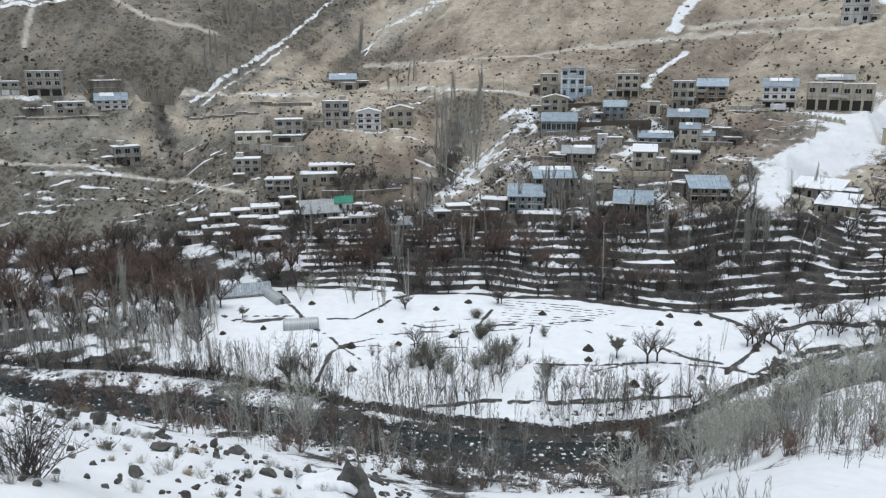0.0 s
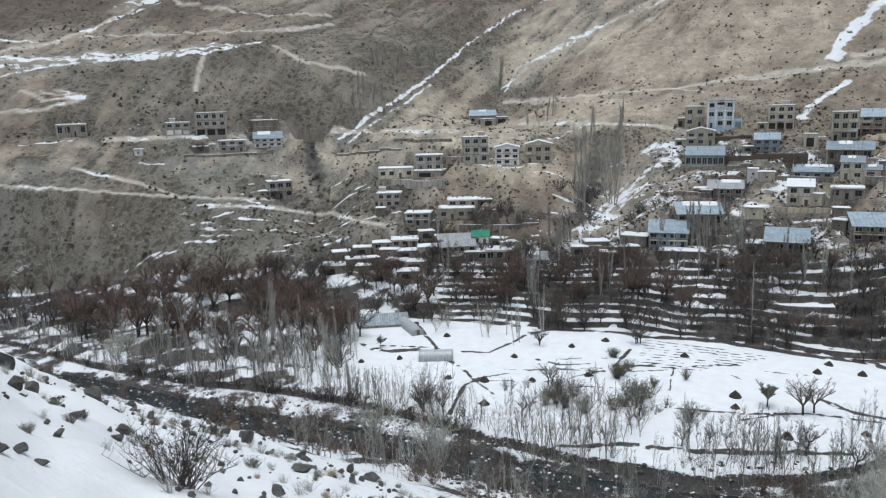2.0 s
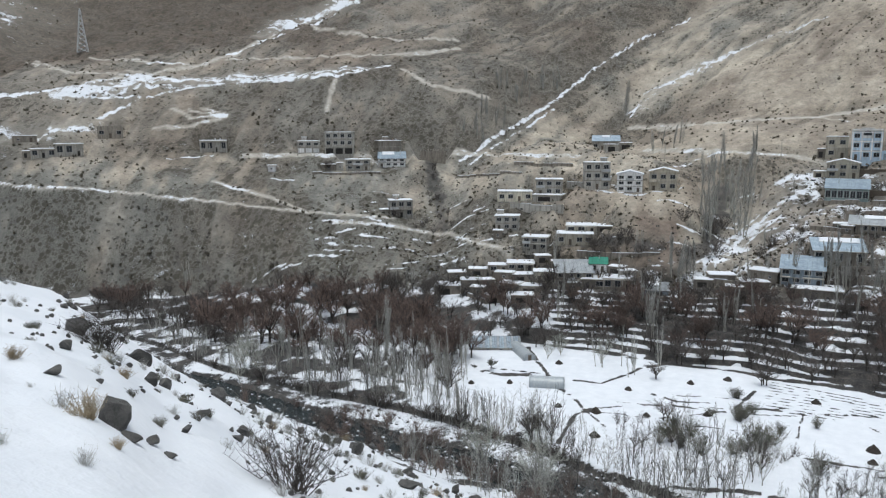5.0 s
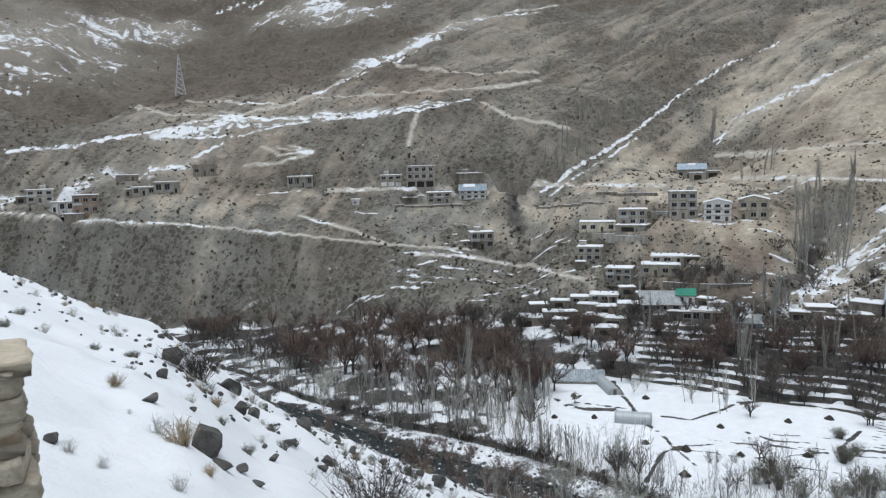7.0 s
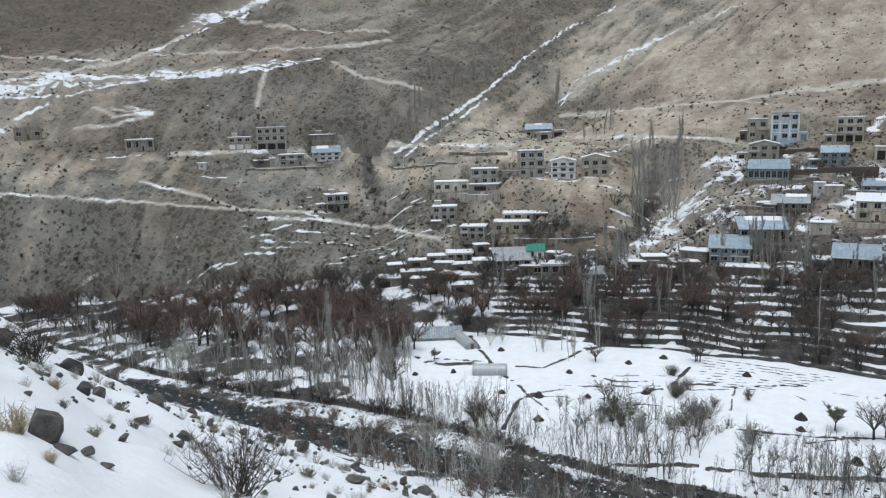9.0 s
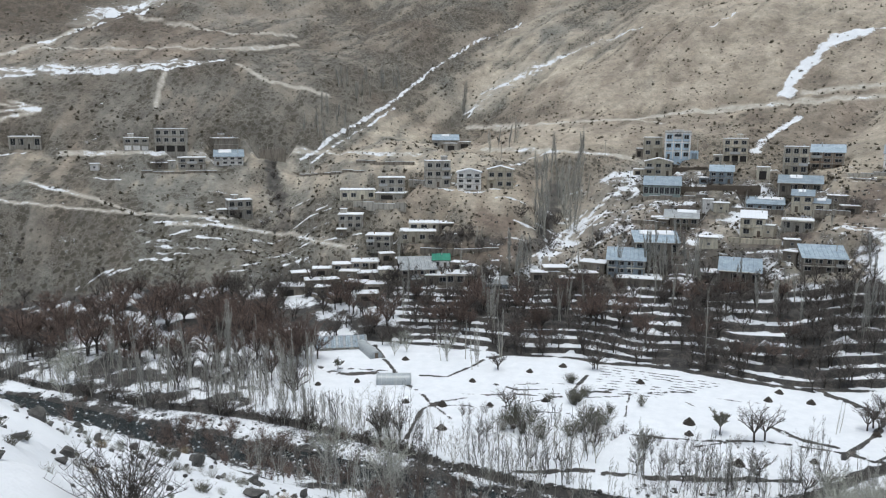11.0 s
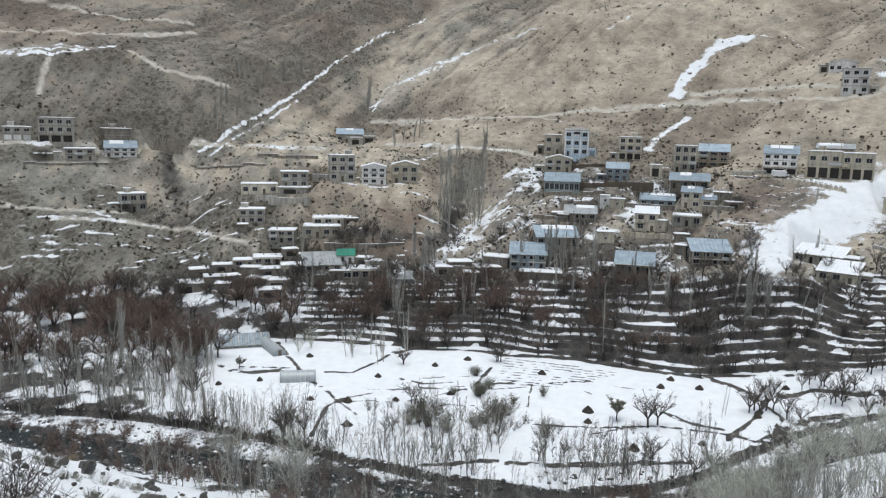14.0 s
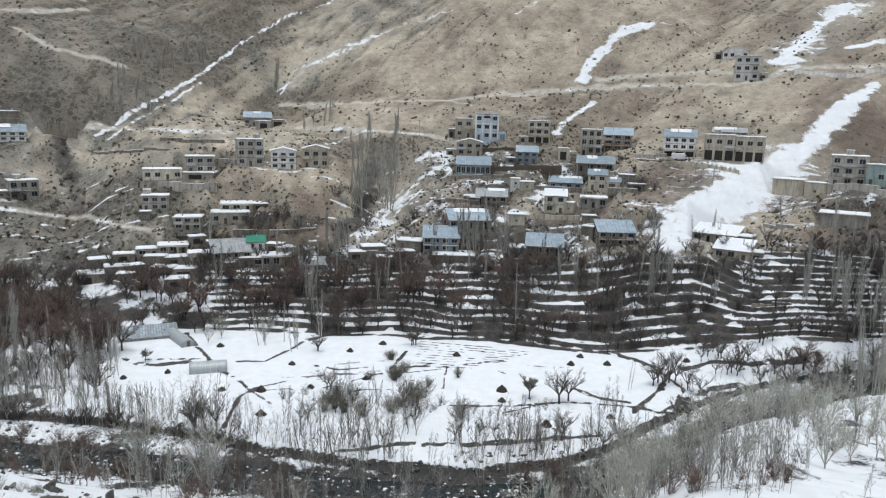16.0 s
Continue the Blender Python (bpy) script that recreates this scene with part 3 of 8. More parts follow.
drift(2.0, (-53.0, 396.4), (-51.7, 396.6), (-50.4, 398.8), (-49.1, 400.6), (-47.8, 401.2), (-46.5, 399.4), (-45.2, 400.0), (-43.9, 409.6), (-42.6, 412.2))
drift(3.5, (-46.6, 394.6), (-45.5, 390.8), (-44.3, 388.2), (-43.1, 388.4), (-41.9, 385.6))
drift(2.4, (-42.6, 407.6), (-41.2, 409.2), (-39.8, 406.2), (-38.5, 404.8), (-37.3, 410.4), (-36.0, 403.2), (-34.7, 403.6), (-33.4, 405.0), (-32.1, 402.2), (-30.8, 401.2), (-29.3, 400.4), (-27.8, 401.0), (-26.3, 405.8))
drift(1.5, (-52.8, 364.6), (-51.7, 364.2), (-50.6, 363.6), (-49.5, 362.6), (-48.4, 362.6), (-46.8, 362.2), (-45.3, 363.2))
drift(1.3, (-51.6, 365.0), (-50.4, 363.2), (-49.1, 363.0), (-48.0, 359.8), (-46.9, 359.0))
drift(1.4, (-48.7, 369.2), (-47.6, 367.0), (-46.4, 366.4))
drift(0.8, (-40.5, 339.2), (-38.9, 340.4), (-37.2, 339.4))
drift(2.6, (-35.9, 448.6), (-34.8, 459.2), (-33.6, 468.2), (-32.5, 488.0), (-31.2, 485.0), (-29.8, 493.6), (-28.6, 528.0), (-27.4, 547.0), (-26.2, 554.0))
track(4.2, (-5.7, 413.4), (-4.3, 409.4), (-2.9, 401.2), (-1.5, 388.2), (-0.2, 366.4), (1.1, 370.2), (2.4, 375.4), (3.7, 374.0), (5.0, 376.4), (6.3, 376.8), (7.6, 379.4), (8.9, 378.8), (10.1, 376.2), (11.4, 381.4), (12.9, 387.0), (14.3, 387.0), (15.7, 387.0), (17.1, 386.4), (18.4, 386.4), (19.8, 386.0), (21.0, 388.2), (22.2, 390.0), (23.4, 391.4), (24.6, 378.4), (25.7, 374.8), (26.9, 372.0), (28.0, 372.8), (29.1, 373.0), (30.2, 379.4), (31.2, 386.4), (32.2, 386.8), (33.1, 387.8), (34.1, 389.6), (35.0, 390.2), (35.9, 389.4), (36.8, 390.8))
track(3.6, (18.1, 394.6), (19.3, 394.8), (20.4, 396.4), (21.5, 397.0), (22.6, 399.8), (23.7, 401.4), (24.9, 395.6), (26.0, 389.2), (27.2, 388.4))
track(1.5, (6.3, 376.8), (7.6, 369.4), (8.9, 364.2))
track(3.2, (-35.0, 338.6), (-33.8, 338.0), (-32.6, 335.8), (-31.3, 336.2), (-30.3, 335.6), (-29.3, 335.0), (-28.3, 334.6), (-27.3, 335.6), (-26.3, 336.2), (-25.0, 336.0), (-23.8, 336.0), (-22.5, 337.4), (-21.2, 339.4), (-19.6, 341.2), (-18.0, 346.0), (-16.6, 346.8), (-15.2, 339.0), (-13.8, 326.4), (-12.4, 323.4), (-10.9, 321.0), (-9.5, 321.0))
track(3.0, (-4.7, 358.2), (-3.3, 350.8), (-1.8, 343.2), (-0.4, 337.2), (1.0, 334.2), (2.5, 327.2), (3.9, 323.2), (5.3, 320.8), (7.5, 315.4))
track(1.1, (-57.7, 355.6), (-56.8, 352.0), (-55.8, 348.0), (-54.8, 345.8), (-53.7, 343.4), (-52.7, 339.8), (-51.6, 336.8), (-50.5, 333.8), (-49.4, 329.6), (-48.3, 326.6), (-47.1, 323.4), (-45.8, 321.0), (-44.6, 318.6), (-43.3, 314.8), (-41.9, 310.6), (-40.6, 308.2), (-39.2, 305.6), (-37.9, 304.0), (-36.5, 303.0), (-35.3, 300.6), (-34.1, 299.4), (-32.8, 296.6), (-31.6, 294.8), (-30.4, 294.2), (-29.1, 293.0), (-27.7, 291.6), (-26.4, 290.2), (-25.1, 290.6), (-23.7, 291.6))
track(4, (-45.4, 402.2), (-44.2, 407.2), (-43.0, 412.0), (-41.8, 411.6), (-40.4, 417.4), (-39.0, 424.2), (-37.6, 429.8), (-35.9, 445.0), (-34.8, 459.6), (-33.6, 472.6), (-32.5, 493.0), (-31.1, 521.0), (-29.8, 536.0), (-28.5, 545.0), (-27.0, 556.0), (-25.4, 577.0), (-24.0, 590.0), (-22.6, 594.0), (-21.2, 609.0), (-19.9, 617.0), (-18.6, 627.0), (-17.3, 648.0))
track(2, (-48.4, 466.2), (-46.5, 428.8), (-45.3, 420.8), (-43.9, 417.8), (-42.6, 412.8))
track(2, (-44.9, 465.2), (-43.4, 456.2), (-41.8, 435.6), (-40.1, 432.2), (-38.5, 431.0))
track(3, (-30.7, 527.0), (-29.2, 485.2), (-27.7, 481.2), (-26.1, 477.0), (-24.5, 465.2), (-23.0, 457.6), (-21.5, 465.6), (-20.1, 476.4), (-18.7, 485.0))
track(3, (-35.9, 437.4), (-34.8, 443.4), (-33.6, 437.2), (-32.4, 433.2), (-31.1, 432.0), (-29.9, 434.2), (-28.5, 433.8), (-27.2, 432.8), (-25.8, 432.8), (-24.4, 430.4), (-23.0, 429.0), (-21.5, 441.8), (-20.1, 454.8), (-18.7, 470.4))
track(3.5, (-23.0, 406.0), (-20.9, 389.4), (-18.7, 388.4), (-16.6, 392.2))
track(2.0, (-41.2, 362.8), (-40.0, 362.2), (-38.7, 361.6), (-37.4, 363.8), (-36.1, 368.2), (-37.4, 370.2), (-38.7, 372.8))
track(2.0, (-28.8, 365.2), (-28.5, 380.4), (-28.0, 392.8))
track(1.5, (-37.3, 316.6), (-35.6, 312.2), (-33.8, 306.4), (-32.3, 300.0), (-30.8, 294.8))
track(1.5, (-28.4, 288.2), (-27.2, 287.2), (-25.9, 286.0), (-24.6, 287.0), (-23.4, 286.8), (-22.2, 287.6), (-21.0, 287.4), (-19.4, 283.6), (-17.7, 269.0), (-16.2, 264.2), (-14.7, 260.4))
track(3.0, (23.4, 296.2), (24.8, 295.0), (26.2, 293.0), (27.4, 291.6), (28.6, 290.4), (29.9, 287.8), (31.2, 287.6))
track(2.0, (-43.0, 455.0), (-41.4, 436.6), (-40.1, 431.4), (-38.9, 430.0))
track(2.2, (-48.8, 497.0), (-47.3, 436.6), (-46.2, 432.0), (-45.0, 416.6), (-43.4, 420.8), (-41.8, 416.2))
track(2, (-39.9, 376.8), (-38.7, 368.0), (-37.4, 367.8), (-36.1, 369.0), (-37.8, 375.6))
seam(1.2, (-17.6, 187.2), (-16.4, 180.4), (-15.3, 180.2), (-14.2, 180.4), (-13.0, 180.4))
seam(1.0, (-12.9, 198.2), (-11.9, 185.8), (-10.9, 172.8), (-9.5, 166.2), (-8.6, 158.8))
seam(0.9, (-10.6, 140.2), (-10.0, 147.4), (-9.3, 155.2), (-8.0, 159.4))
seam(1.2, (-13.1, 203.4), (-12.5, 193.0))
seam(1.3, (-3.5, 192.6), (-1.5, 199.2), (-0.1, 199.0), (1.3, 199.2), (2.6, 199.0), (4.0, 197.8))
seam(0.9, (-9.4, 177.6), (-7.3, 176.4), (-5.0, 186.0), (-3.9, 193.6))
seam(2.6, (4.9, 192.2), (6.6, 192.6), (8.3, 193.2), (10.0, 193.8), (11.4, 192.4), (12.7, 191.4), (14.1, 190.8), (15.7, 189.8), (17.3, 189.0), (18.8, 189.2), (20.4, 189.6), (22.6, 185.2), (24.1, 180.2))
seam(0.5, (-8.6, 158.8), (-6.9, 160.8), (-5.1, 163.2), (-3.3, 164.6), (-1.5, 166.0), (0.1, 166.6), (1.6, 167.4), (3.1, 168.2))
seam(0.5, (-1.5, 172.4), (0.8, 174.2), (3.1, 175.0))
seam(0.9, (4.0, 182.0), (2.7, 168.2))
seam(0.45, (3.1, 170.2), (5.0, 170.4), (6.8, 170.8), (8.4, 172.6), (10.1, 175.0), (12.4, 176.8))
seam(0.5, (10.1, 175.0), (12.4, 166.8))
seam(0.6, (-1.5, 152.8), (0.4, 155.8), (2.7, 155.6))
seam(0.9, (6.9, 147.2), (8.3, 147.4), (9.7, 147.6), (11.1, 148.0), (12.5, 148.4), (13.9, 149.8), (15.3, 151.2), (17.1, 153.2), (18.4, 153.6), (19.8, 154.2), (21.1, 154.6), (22.9, 155.2))
seam(0.7, (12.5, 145.4), (13.9, 148.2), (15.3, 151.0))
seam(1.6, (17.7, 161.6), (19.8, 157.6), (22.0, 157.4))
seam(1.2, (22.5, 152.2), (23.4, 159.4), (24.3, 167.0), (25.0, 179.2))
seam(1.2, (22.9, 155.2), (25.1, 153.4))
seam(1.6, (9.4, 128.8), (11.3, 131.2), (12.7, 132.2))
seam(1.1, (14.1, 132.2), (15.7, 133.8), (17.3, 135.4), (18.6, 136.8), (20.0, 138.2))
seam(0.4, (12.4, 174.6), (14.0, 174.6), (15.7, 174.8), (17.4, 175.2))
seam(0.3, (6.9, 148.0), (7.1, 158.8), (7.3, 170.8))
seam(0.5, (-8.6, 158.8), (-6.9, 150.0))
seam(2.2, (26.0, 182.2), (28.0, 189.6), (29.4, 190.0), (30.7, 191.0), (32.1, 193.8), (33.4, 197.2), (35.1, 203.6))
seam(2.0, (23.0, 144.4), (24.4, 151.4), (25.8, 159.4), (26.8, 165.4), (27.8, 171.8), (29.0, 175.6), (30.1, 179.6))
seam(1.0, (24.1, 180.2), (25.1, 174.4), (26.1, 169.4), (25.5, 155.2))
seam(1.8, (-32.7, 193.4), (-31.7, 191.2), (-30.7, 189.2), (-29.6, 187.0), (-28.5, 189.0), (-27.4, 191.4))
seam(0.8, (-16.1, 184.8), (-14.8, 183.6), (-13.5, 182.6), (-12.1, 181.4))
seam(5, (-20.8, 331.6), (-20.6, 320.2), (-20.2, 304.4), (-19.9, 288.6))
seam(5, (0.9, 305.4), (0.8, 293.8), (0.6, 282.2), (-0.1, 260.8), (-1.4, 249.8))
seam(4, (-10.4, 259.8), (-8.6, 260.4), (-6.8, 261.6), (-5.0, 259.8), (-3.2, 258.4))


# ditches and trodden lines of the fields
seam(1.7, (-1.5, 126.5), (1.2, 127.4), (3.4, 129.0), (5.5, 128.6), (7.6, 129.0), (9.8, 129.4), (12.0, 130.5), (14.7, 133.0), (17.4, 136.2))
seam(0.8, (-17.4, 186.0), (-15.2, 178.8), (-12.6, 179.7))
seam(0.45, (-8.2, 157.8), (-6.0, 157.5), (-3.3, 156.6), (-0.6, 160.8), (3.1, 168.3), (5.9, 172.5))
seam(0.45, (-6.0, 165.0), (-1.5, 165.3), (3.1, 165.6), (7.0, 169.5))
seam(1.3, (-4.2, 190.8), (-2.4, 195.6), (0.3, 195.9), (3.1, 195.0), (4.7, 192.3))
seam(0.9, (-3.3, 171.9), (-1.5, 168.6), (0.8, 170.1))
# rows of a furrowed garden in the far field
for i in range(10):
    v = i / 9
    seam(0.42, (4.6 + 0.5 * v, 171.5 + 18.5 * v), (8.3 + 2.5 * v, 170.5 + 16.5 * v), (10.0 + 4.2 * v, 171.0 + 13.5 * v))
drift(1.1, (-18.0, 336), (-16.4, 350), (-14.7, 370), (-13.4, 386), (-12.4, 398), (-11.4, 411))
dusting(8, 0.38, (-5.2, 436), (-4.0, 448), (-2.6, 453), (-1.0, 461))
dusting(3, 0.36, (-1.0, 461), (0.5, 467), (2.7, 475), (5.5, 476))
dusting(9, 0.42, (-46.5, 394), (-44.0, 397), (-41.0, 404), (-38.0, 403), (-35.5, 404))
dusting(6, 0.4, (-35.5, 404), (-32.5, 403), (-29.3, 402), (-26.3, 405))
dusting(8, 0.42, (-53.0, 366), (-50.5, 366), (-47.5, 366), (-45.5, 368))
dusting(5, 0.42, (-57.5, 362), (-55.5, 360), (-53.0, 358))
dusting(60, 0.26, (-56.5, 600), (-54.5, 640), (-52.8, 690))
dusting(26, 0.34, (-51.0, 735), (-48.0, 760), (-45.5, 790))
dusting(30, 0.34, (-38.0, 760), (-35.0, 720), (-32.0, 680))
dusting(12, 0.33, (-33.0, 500), (-30.0, 536), (-26.5, 560), (-22.5, 596))
dusting(12, 0.45, (31.0, 400), (33.0, 440), (34.5, 470))
dusting(14, 0.45, (25.5, 262), (28.0, 279), (31.0, 296))
dusting(9, 0.5, (0.6, 250), (1.9, 271), (3.2, 282), (4.9, 291), (6.5, 304))
dusting(7, 0.42, (2.4, 250), (4.1, 272), (5.9, 284))
dusting(9, 0.42, (4.5, 262), (7.5, 284), (10.5, 300))
dusting(6, 0.42, (12.0, 262), (15.0, 280))


# village plots: foot of the front (x, y), width, depth, height, storeys, wall, roof, turn, build
PLOTS = []


def plot(*row):
    PLOTS.append(row)


plot(-169.7, 291.4, 9.9, 8.0, 4.9, 2, CONCRETE, "flat", 0, "shutters")
plot(-157.3, 296.9, 12.7, 9.0, 9.4, 3, CONCRETE, "flat", -6, "openbase")
plot(-136.9, 307.3, 10.4, 8.3, 5.1, 2, MUD, "flat", 12, "bare")
plot(-132.2, 298.4, 11.9, 9.0, 6.1, 2, WHITE, "blue", 0, "")
plot(-144.5, 289.7, 10.6, 8.5, 4.5, 2, CONCRETE, "flat", 0, "")
plot(-175.9, 270.4, 3.0, 3.5, 2.3, 1, WHITE, "flat", -8, "small")
plot(-151.0, 285.3, 2.9, 3.5, 3.0, 1, CONCRETE, "flat", 3, "small")
plot(-155.1, 282.9, 6.1, 4.9, 2.3, 1, MUD, "flat", 2, "small")
plot(-118.2, 313.0, 11.3, 9.0, 5.2, 1, MUD, "none", 0, "bare")
plot(-115.6, 269.7, 9.3, 7.5, 6.6, 2, CONCRETE, "flat", 8, "open")
plot(-71.9, 281.6, 13.7, 9.0, 3.7, 1, CREAM, "flat", 0, "")
plot(-59.1, 285.5, 10.2, 8.1, 6.1, 2, CONCRETE, "flat", 0, "")
plot(-59.0, 281.5, 11.3, 9.0, 2.3, 1, CONCRETE, "flat", -11, "small")
plot(-70.3, 263.4, 8.6, 6.9, 5.1, 2, CONCRETE, "flat", -5, "")
plot(-72.1, 257.7, 3.2, 3.5, 2.9, 1, MUD, "flat", -4, "small")
plot(-57.2, 253.0, 8.7, 7.0, 4.1, 2, CONCRETE, "flat", -8, "open")
plot(-43.5, 255.9, 12.8, 9.0, 3.7, 1, BEIGE, "flat", 0, "")
plot(-42.4, 262.8, 11.1, 8.9, 2.3, 1, BEIGE, "flat", 0, "open")
plot(-40.8, 287.7, 9.8, 7.8, 10.0, 3, CONCRETE, "flat", 6, "door")
plot(-28.5, 287.6, 9.4, 7.5, 7.8, 3, WHITE, "gablesnow", 0, "")
plot(-16.4, 289.7, 10.1, 8.1, 8.5, 2, BEIGE, "gable", 0, "")
plot(-50.6, 383.7, 13.5, 9.0, 7.1, 1, CONCRETE, "blue", 0, "")
plot(-39.9, 322.5, 5.2, 4.2, 2.9, 1, CONCRETE, "flat", 14, "small")
plot(44.9, 314.6, 7.4, 5.9, 7.9, 2, BEIGE, "flat", 0, "")
plot(54.0, 310.1, 10.0, 8.0, 10.5, 3, PALEBLUE, "flatbare", 0, "trim")
plot(45.4, 300.2, 10.4, 8.4, 6.6, 2, BEIGE, "gable", 0, "")
plot(44.8, 285.1, 13.3, 9.0, 7.4, 1, SEAGREEN, "blue", 0, "glazed")
plot(75.0, 303.7, 9.1, 7.3, 8.7, 3, BEIGE, "flat", 0, "garage")
plot(66.8, 288.4, 8.3, 6.7, 6.5, 2, GREYBLUE, "blue", 0, "")
plot(81.8, 288.2, 4.5, 3.6, 4.4, 1, CREAM, "flat", 4, "small")
plot(93.1, 289.0, 8.4, 6.7, 10.1, 3, BEIGE, "flat", 0, "open")
plot(105.3, 292.4, 11.2, 8.9, 8.9, 3, BRICK, "blue", 0, "open")
plot(91.0, 275.8, 14.2, 9.0, 5.4, 1, MUD, "blue", 0, "open")
plot(87.7, 262.3, 6.6, 5.3, 7.3, 2, BEIGE, "blue", 0, "")
plot(93.1, 260.0, 4.8, 3.9, 4.3, 2, CREAM, "blue", 0, "small")
plot(122.6, 272.0, 11.5, 9.0, 10.1, 3, WHITE, "blue", 0, "openbase")
plot(134.4, 263.7, 10.9, 8.8, 9.2, 2, BEIGE, "flat", -3, "garage")
plot(143.7, 258.6, 10.1, 8.0, 8.9, 2, BEIGE, "flat", -3, "garage")
plot(148.6, 284.1, 12.8, 9.0, 4.1, 1, CONCRETE, "grey", 0, "bare")
plot(77.5, 268.9, 12.2, 9.0, 3.9, 1, GREYBLUE, "blue", 0, "")
plot(59.8, 274.8, 3.6, 3.5, 2.9, 1, WHITE, "flat", 5, "small")
plot(63.6, 271.6, 5.1, 4.1, 3.0, 1, CREAM, "flat", 3, "small")
plot(70.0, 254.1, 7.7, 6.1, 8.1, 2, CREAM, "snowshed", 0, "")
plot(74.5, 252.4, 3.4, 3.5, 3.5, 1, BEIGE, "flat", -13, "small")
plot(83.3, 251.8, 9.5, 7.6, 3.5, 1, CONCRETE, "flat", 0, "open")
plot(48.9, 265.3, 11.4, 9.0, 4.5, 1, MUD, "grey", 0, "open")
plot(38.7, 249.4, 14.5, 9.0, 7.3, 1, MUD, "blue", 10, "open")
plot(55.3, 250.0, 5.7, 4.6, 3.5, 1, CREAM, "flat", 4, "small")
plot(60.3, 229.2, 11.9, 9.0, 7.4, 1, MUD, "blue", 0, "open")
plot(84.1, 228.0, 12.1, 9.0, 7.3, 2, MUD, "blue", 12, "open")
plot(27.7, 240.4, 12.0, 9.0, 7.5, 2, GREYBLUE, "blue", 0, "open")
plot(17.0, 243.0, 8.6, 6.9, 2.8, 1, MUD, "flat", -15, "small")
plot(14.9, 238.7, 7.8, 6.2, 2.4, 1, MUD, "flat", 14, "small")
plot(5.5, 242.1, 7.6, 6.0, 2.3, 1, MUD, "flat", 11, "small")
plot(31.3, 234.3, 13.4, 9.0, 2.3, 1, MUD, "flat", 0, "bare")
plot(113.8, 221.2, 13.7, 9.0, 4.9, 1, CONCRETE, "snowshed", -14, "open")
plot(112.5, 206.8, 10.5, 8.4, 5.5, 1, BEIGE, "snowshed", -10, "")
plot(147.4, 237.6, 9.9, 7.9, 5.3, 1, BEIGE, "flat", -6, "bare")
plot(152.7, 230.4, 6.6, 5.3, 4.6, 1, BEIGE, "flat", -6, "small")
plot(147.2, 206.0, 13.2, 9.0, 3.9, 1, CONCRETE, "flat", 0, "bare")
plot(162.1, 227.6, 11.1, 8.9, 10.0, 3, CONCRETE, "flat", 0, "")
plot(167.4, 221.2, 5.7, 4.6, 6.7, 1, SEAGREEN, "flat", 0, "")
plot(185.6, 356.4, 12.0, 9.0, 5.6, 1, WHITE, "gablesnow", 0, "")
plot(178.7, 331.1, 10.7, 8.5, 11.0, 3, WHITE, "flat", 0, "")
plot(-81.8, 229.4, 8.8, 7.0, 3.0, 1, MUD, "flat", -7, "small")
plot(-74.9, 233.9, 6.9, 5.6, 2.4, 1, MUD, "flat", 2, "small")
plot(-70.7, 228.7, 5.4, 4.3, 2.3, 1, MUD, "flat", -8, "small")
plot(-67.0, 240.7, 6.8, 5.4, 2.3, 1, MUD, "flat", 0, "open")
plot(-59.6, 242.4, 9.1, 7.3, 2.3, 1, MUD, "flat", 0, "open")
plot(-64.1, 237.1, 6.7, 5.4, 2.3, 1, MUD, "flat", -9, "small")
plot(-57.2, 237.0, 6.7, 5.4, 2.3, 1, MUD, "flat", 7, "small")
plot(-49.9, 237.2, 7.5, 6.0, 3.4, 1, CREAM, "flat", 0, "")
plot(-47.5, 243.6, 3.5, 3.5, 2.3, 1, MUD, "flat", 0, "small")
plot(-39.8, 236.1, 12.0, 9.0, 7.5, 2, MUD, "grey", 8, "open")
plot(-33.4, 243.3, 5.6, 4.5, 4.2, 1, WHITE, "green", 0, "")
plot(-33.7, 235.8, 7.5, 6.0, 2.9, 1, MUD, "flat", 0, "open")
plot(-26.0, 236.0, 9.3, 7.5, 3.6, 1, MUD, "flat", 0, "open")
plot(-14.4, 235.0, 8.4, 6.7, 3.0, 1, GREYBLUE, "grey", 2, "small")
plot(-63.6, 223.3, 5.3, 4.2, 2.3, 1, MUD, "flat", 11, "small")
plot(-54.4, 224.3, 6.7, 5.4, 2.3, 1, MUD, "flat", 2, "small")
plot(-290.8, 204.0, 10.2, 8.1, 5.3, 2, CONCRETE, "flat", 0, "")
plot(-279.3, 205.5, 8.9, 7.1, 4.0, 1, WHITE, "flat", 0, "open")
plot(-270.4, 210.0, 9.9, 7.9, 7.8, 2, BRICK, "flat", 0, "")
plot(-271.7, 205.1, 7.6, 6.1, 3.3, 1, MUD, "flat", 0, "bare")
plot(-258.8, 230.3, 9.2, 7.3, 3.5, 1, CONCRETE, "flat", 0, "open")
plot(-251.8, 237.0, 10.5, 8.4, 4.8, 1, CONCRETE, "flat", 0, "open")
plot(-248.0, 256.2, 10.4, 8.4, 5.2, 1, MUD, "none", 0, "columns")
plot(-206.8, 272.9, 11.4, 9.0, 4.7, 1, CONCRETE, "flat", 0, "open")
plot(-273.2, 234.5, 9.4, 7.5, 2.5, 1, MUD, "flat", 0, "small")
plot(-81.1, 238.2, 5.9, 4.7, 2.3, 1, MUD, "flat", 7, "small")
plot(-74.0, 239.2, 6.0, 4.8, 2.3, 1, MUD, "flat", -1, "small")
plot(-69.1, 234.0, 5.0, 4.0, 2.3, 1, MUD, "flat", 17, "small")
plot(-60.6, 231.2, 6.4, 5.1, 2.3, 1, MUD, "flat", -19, "small")
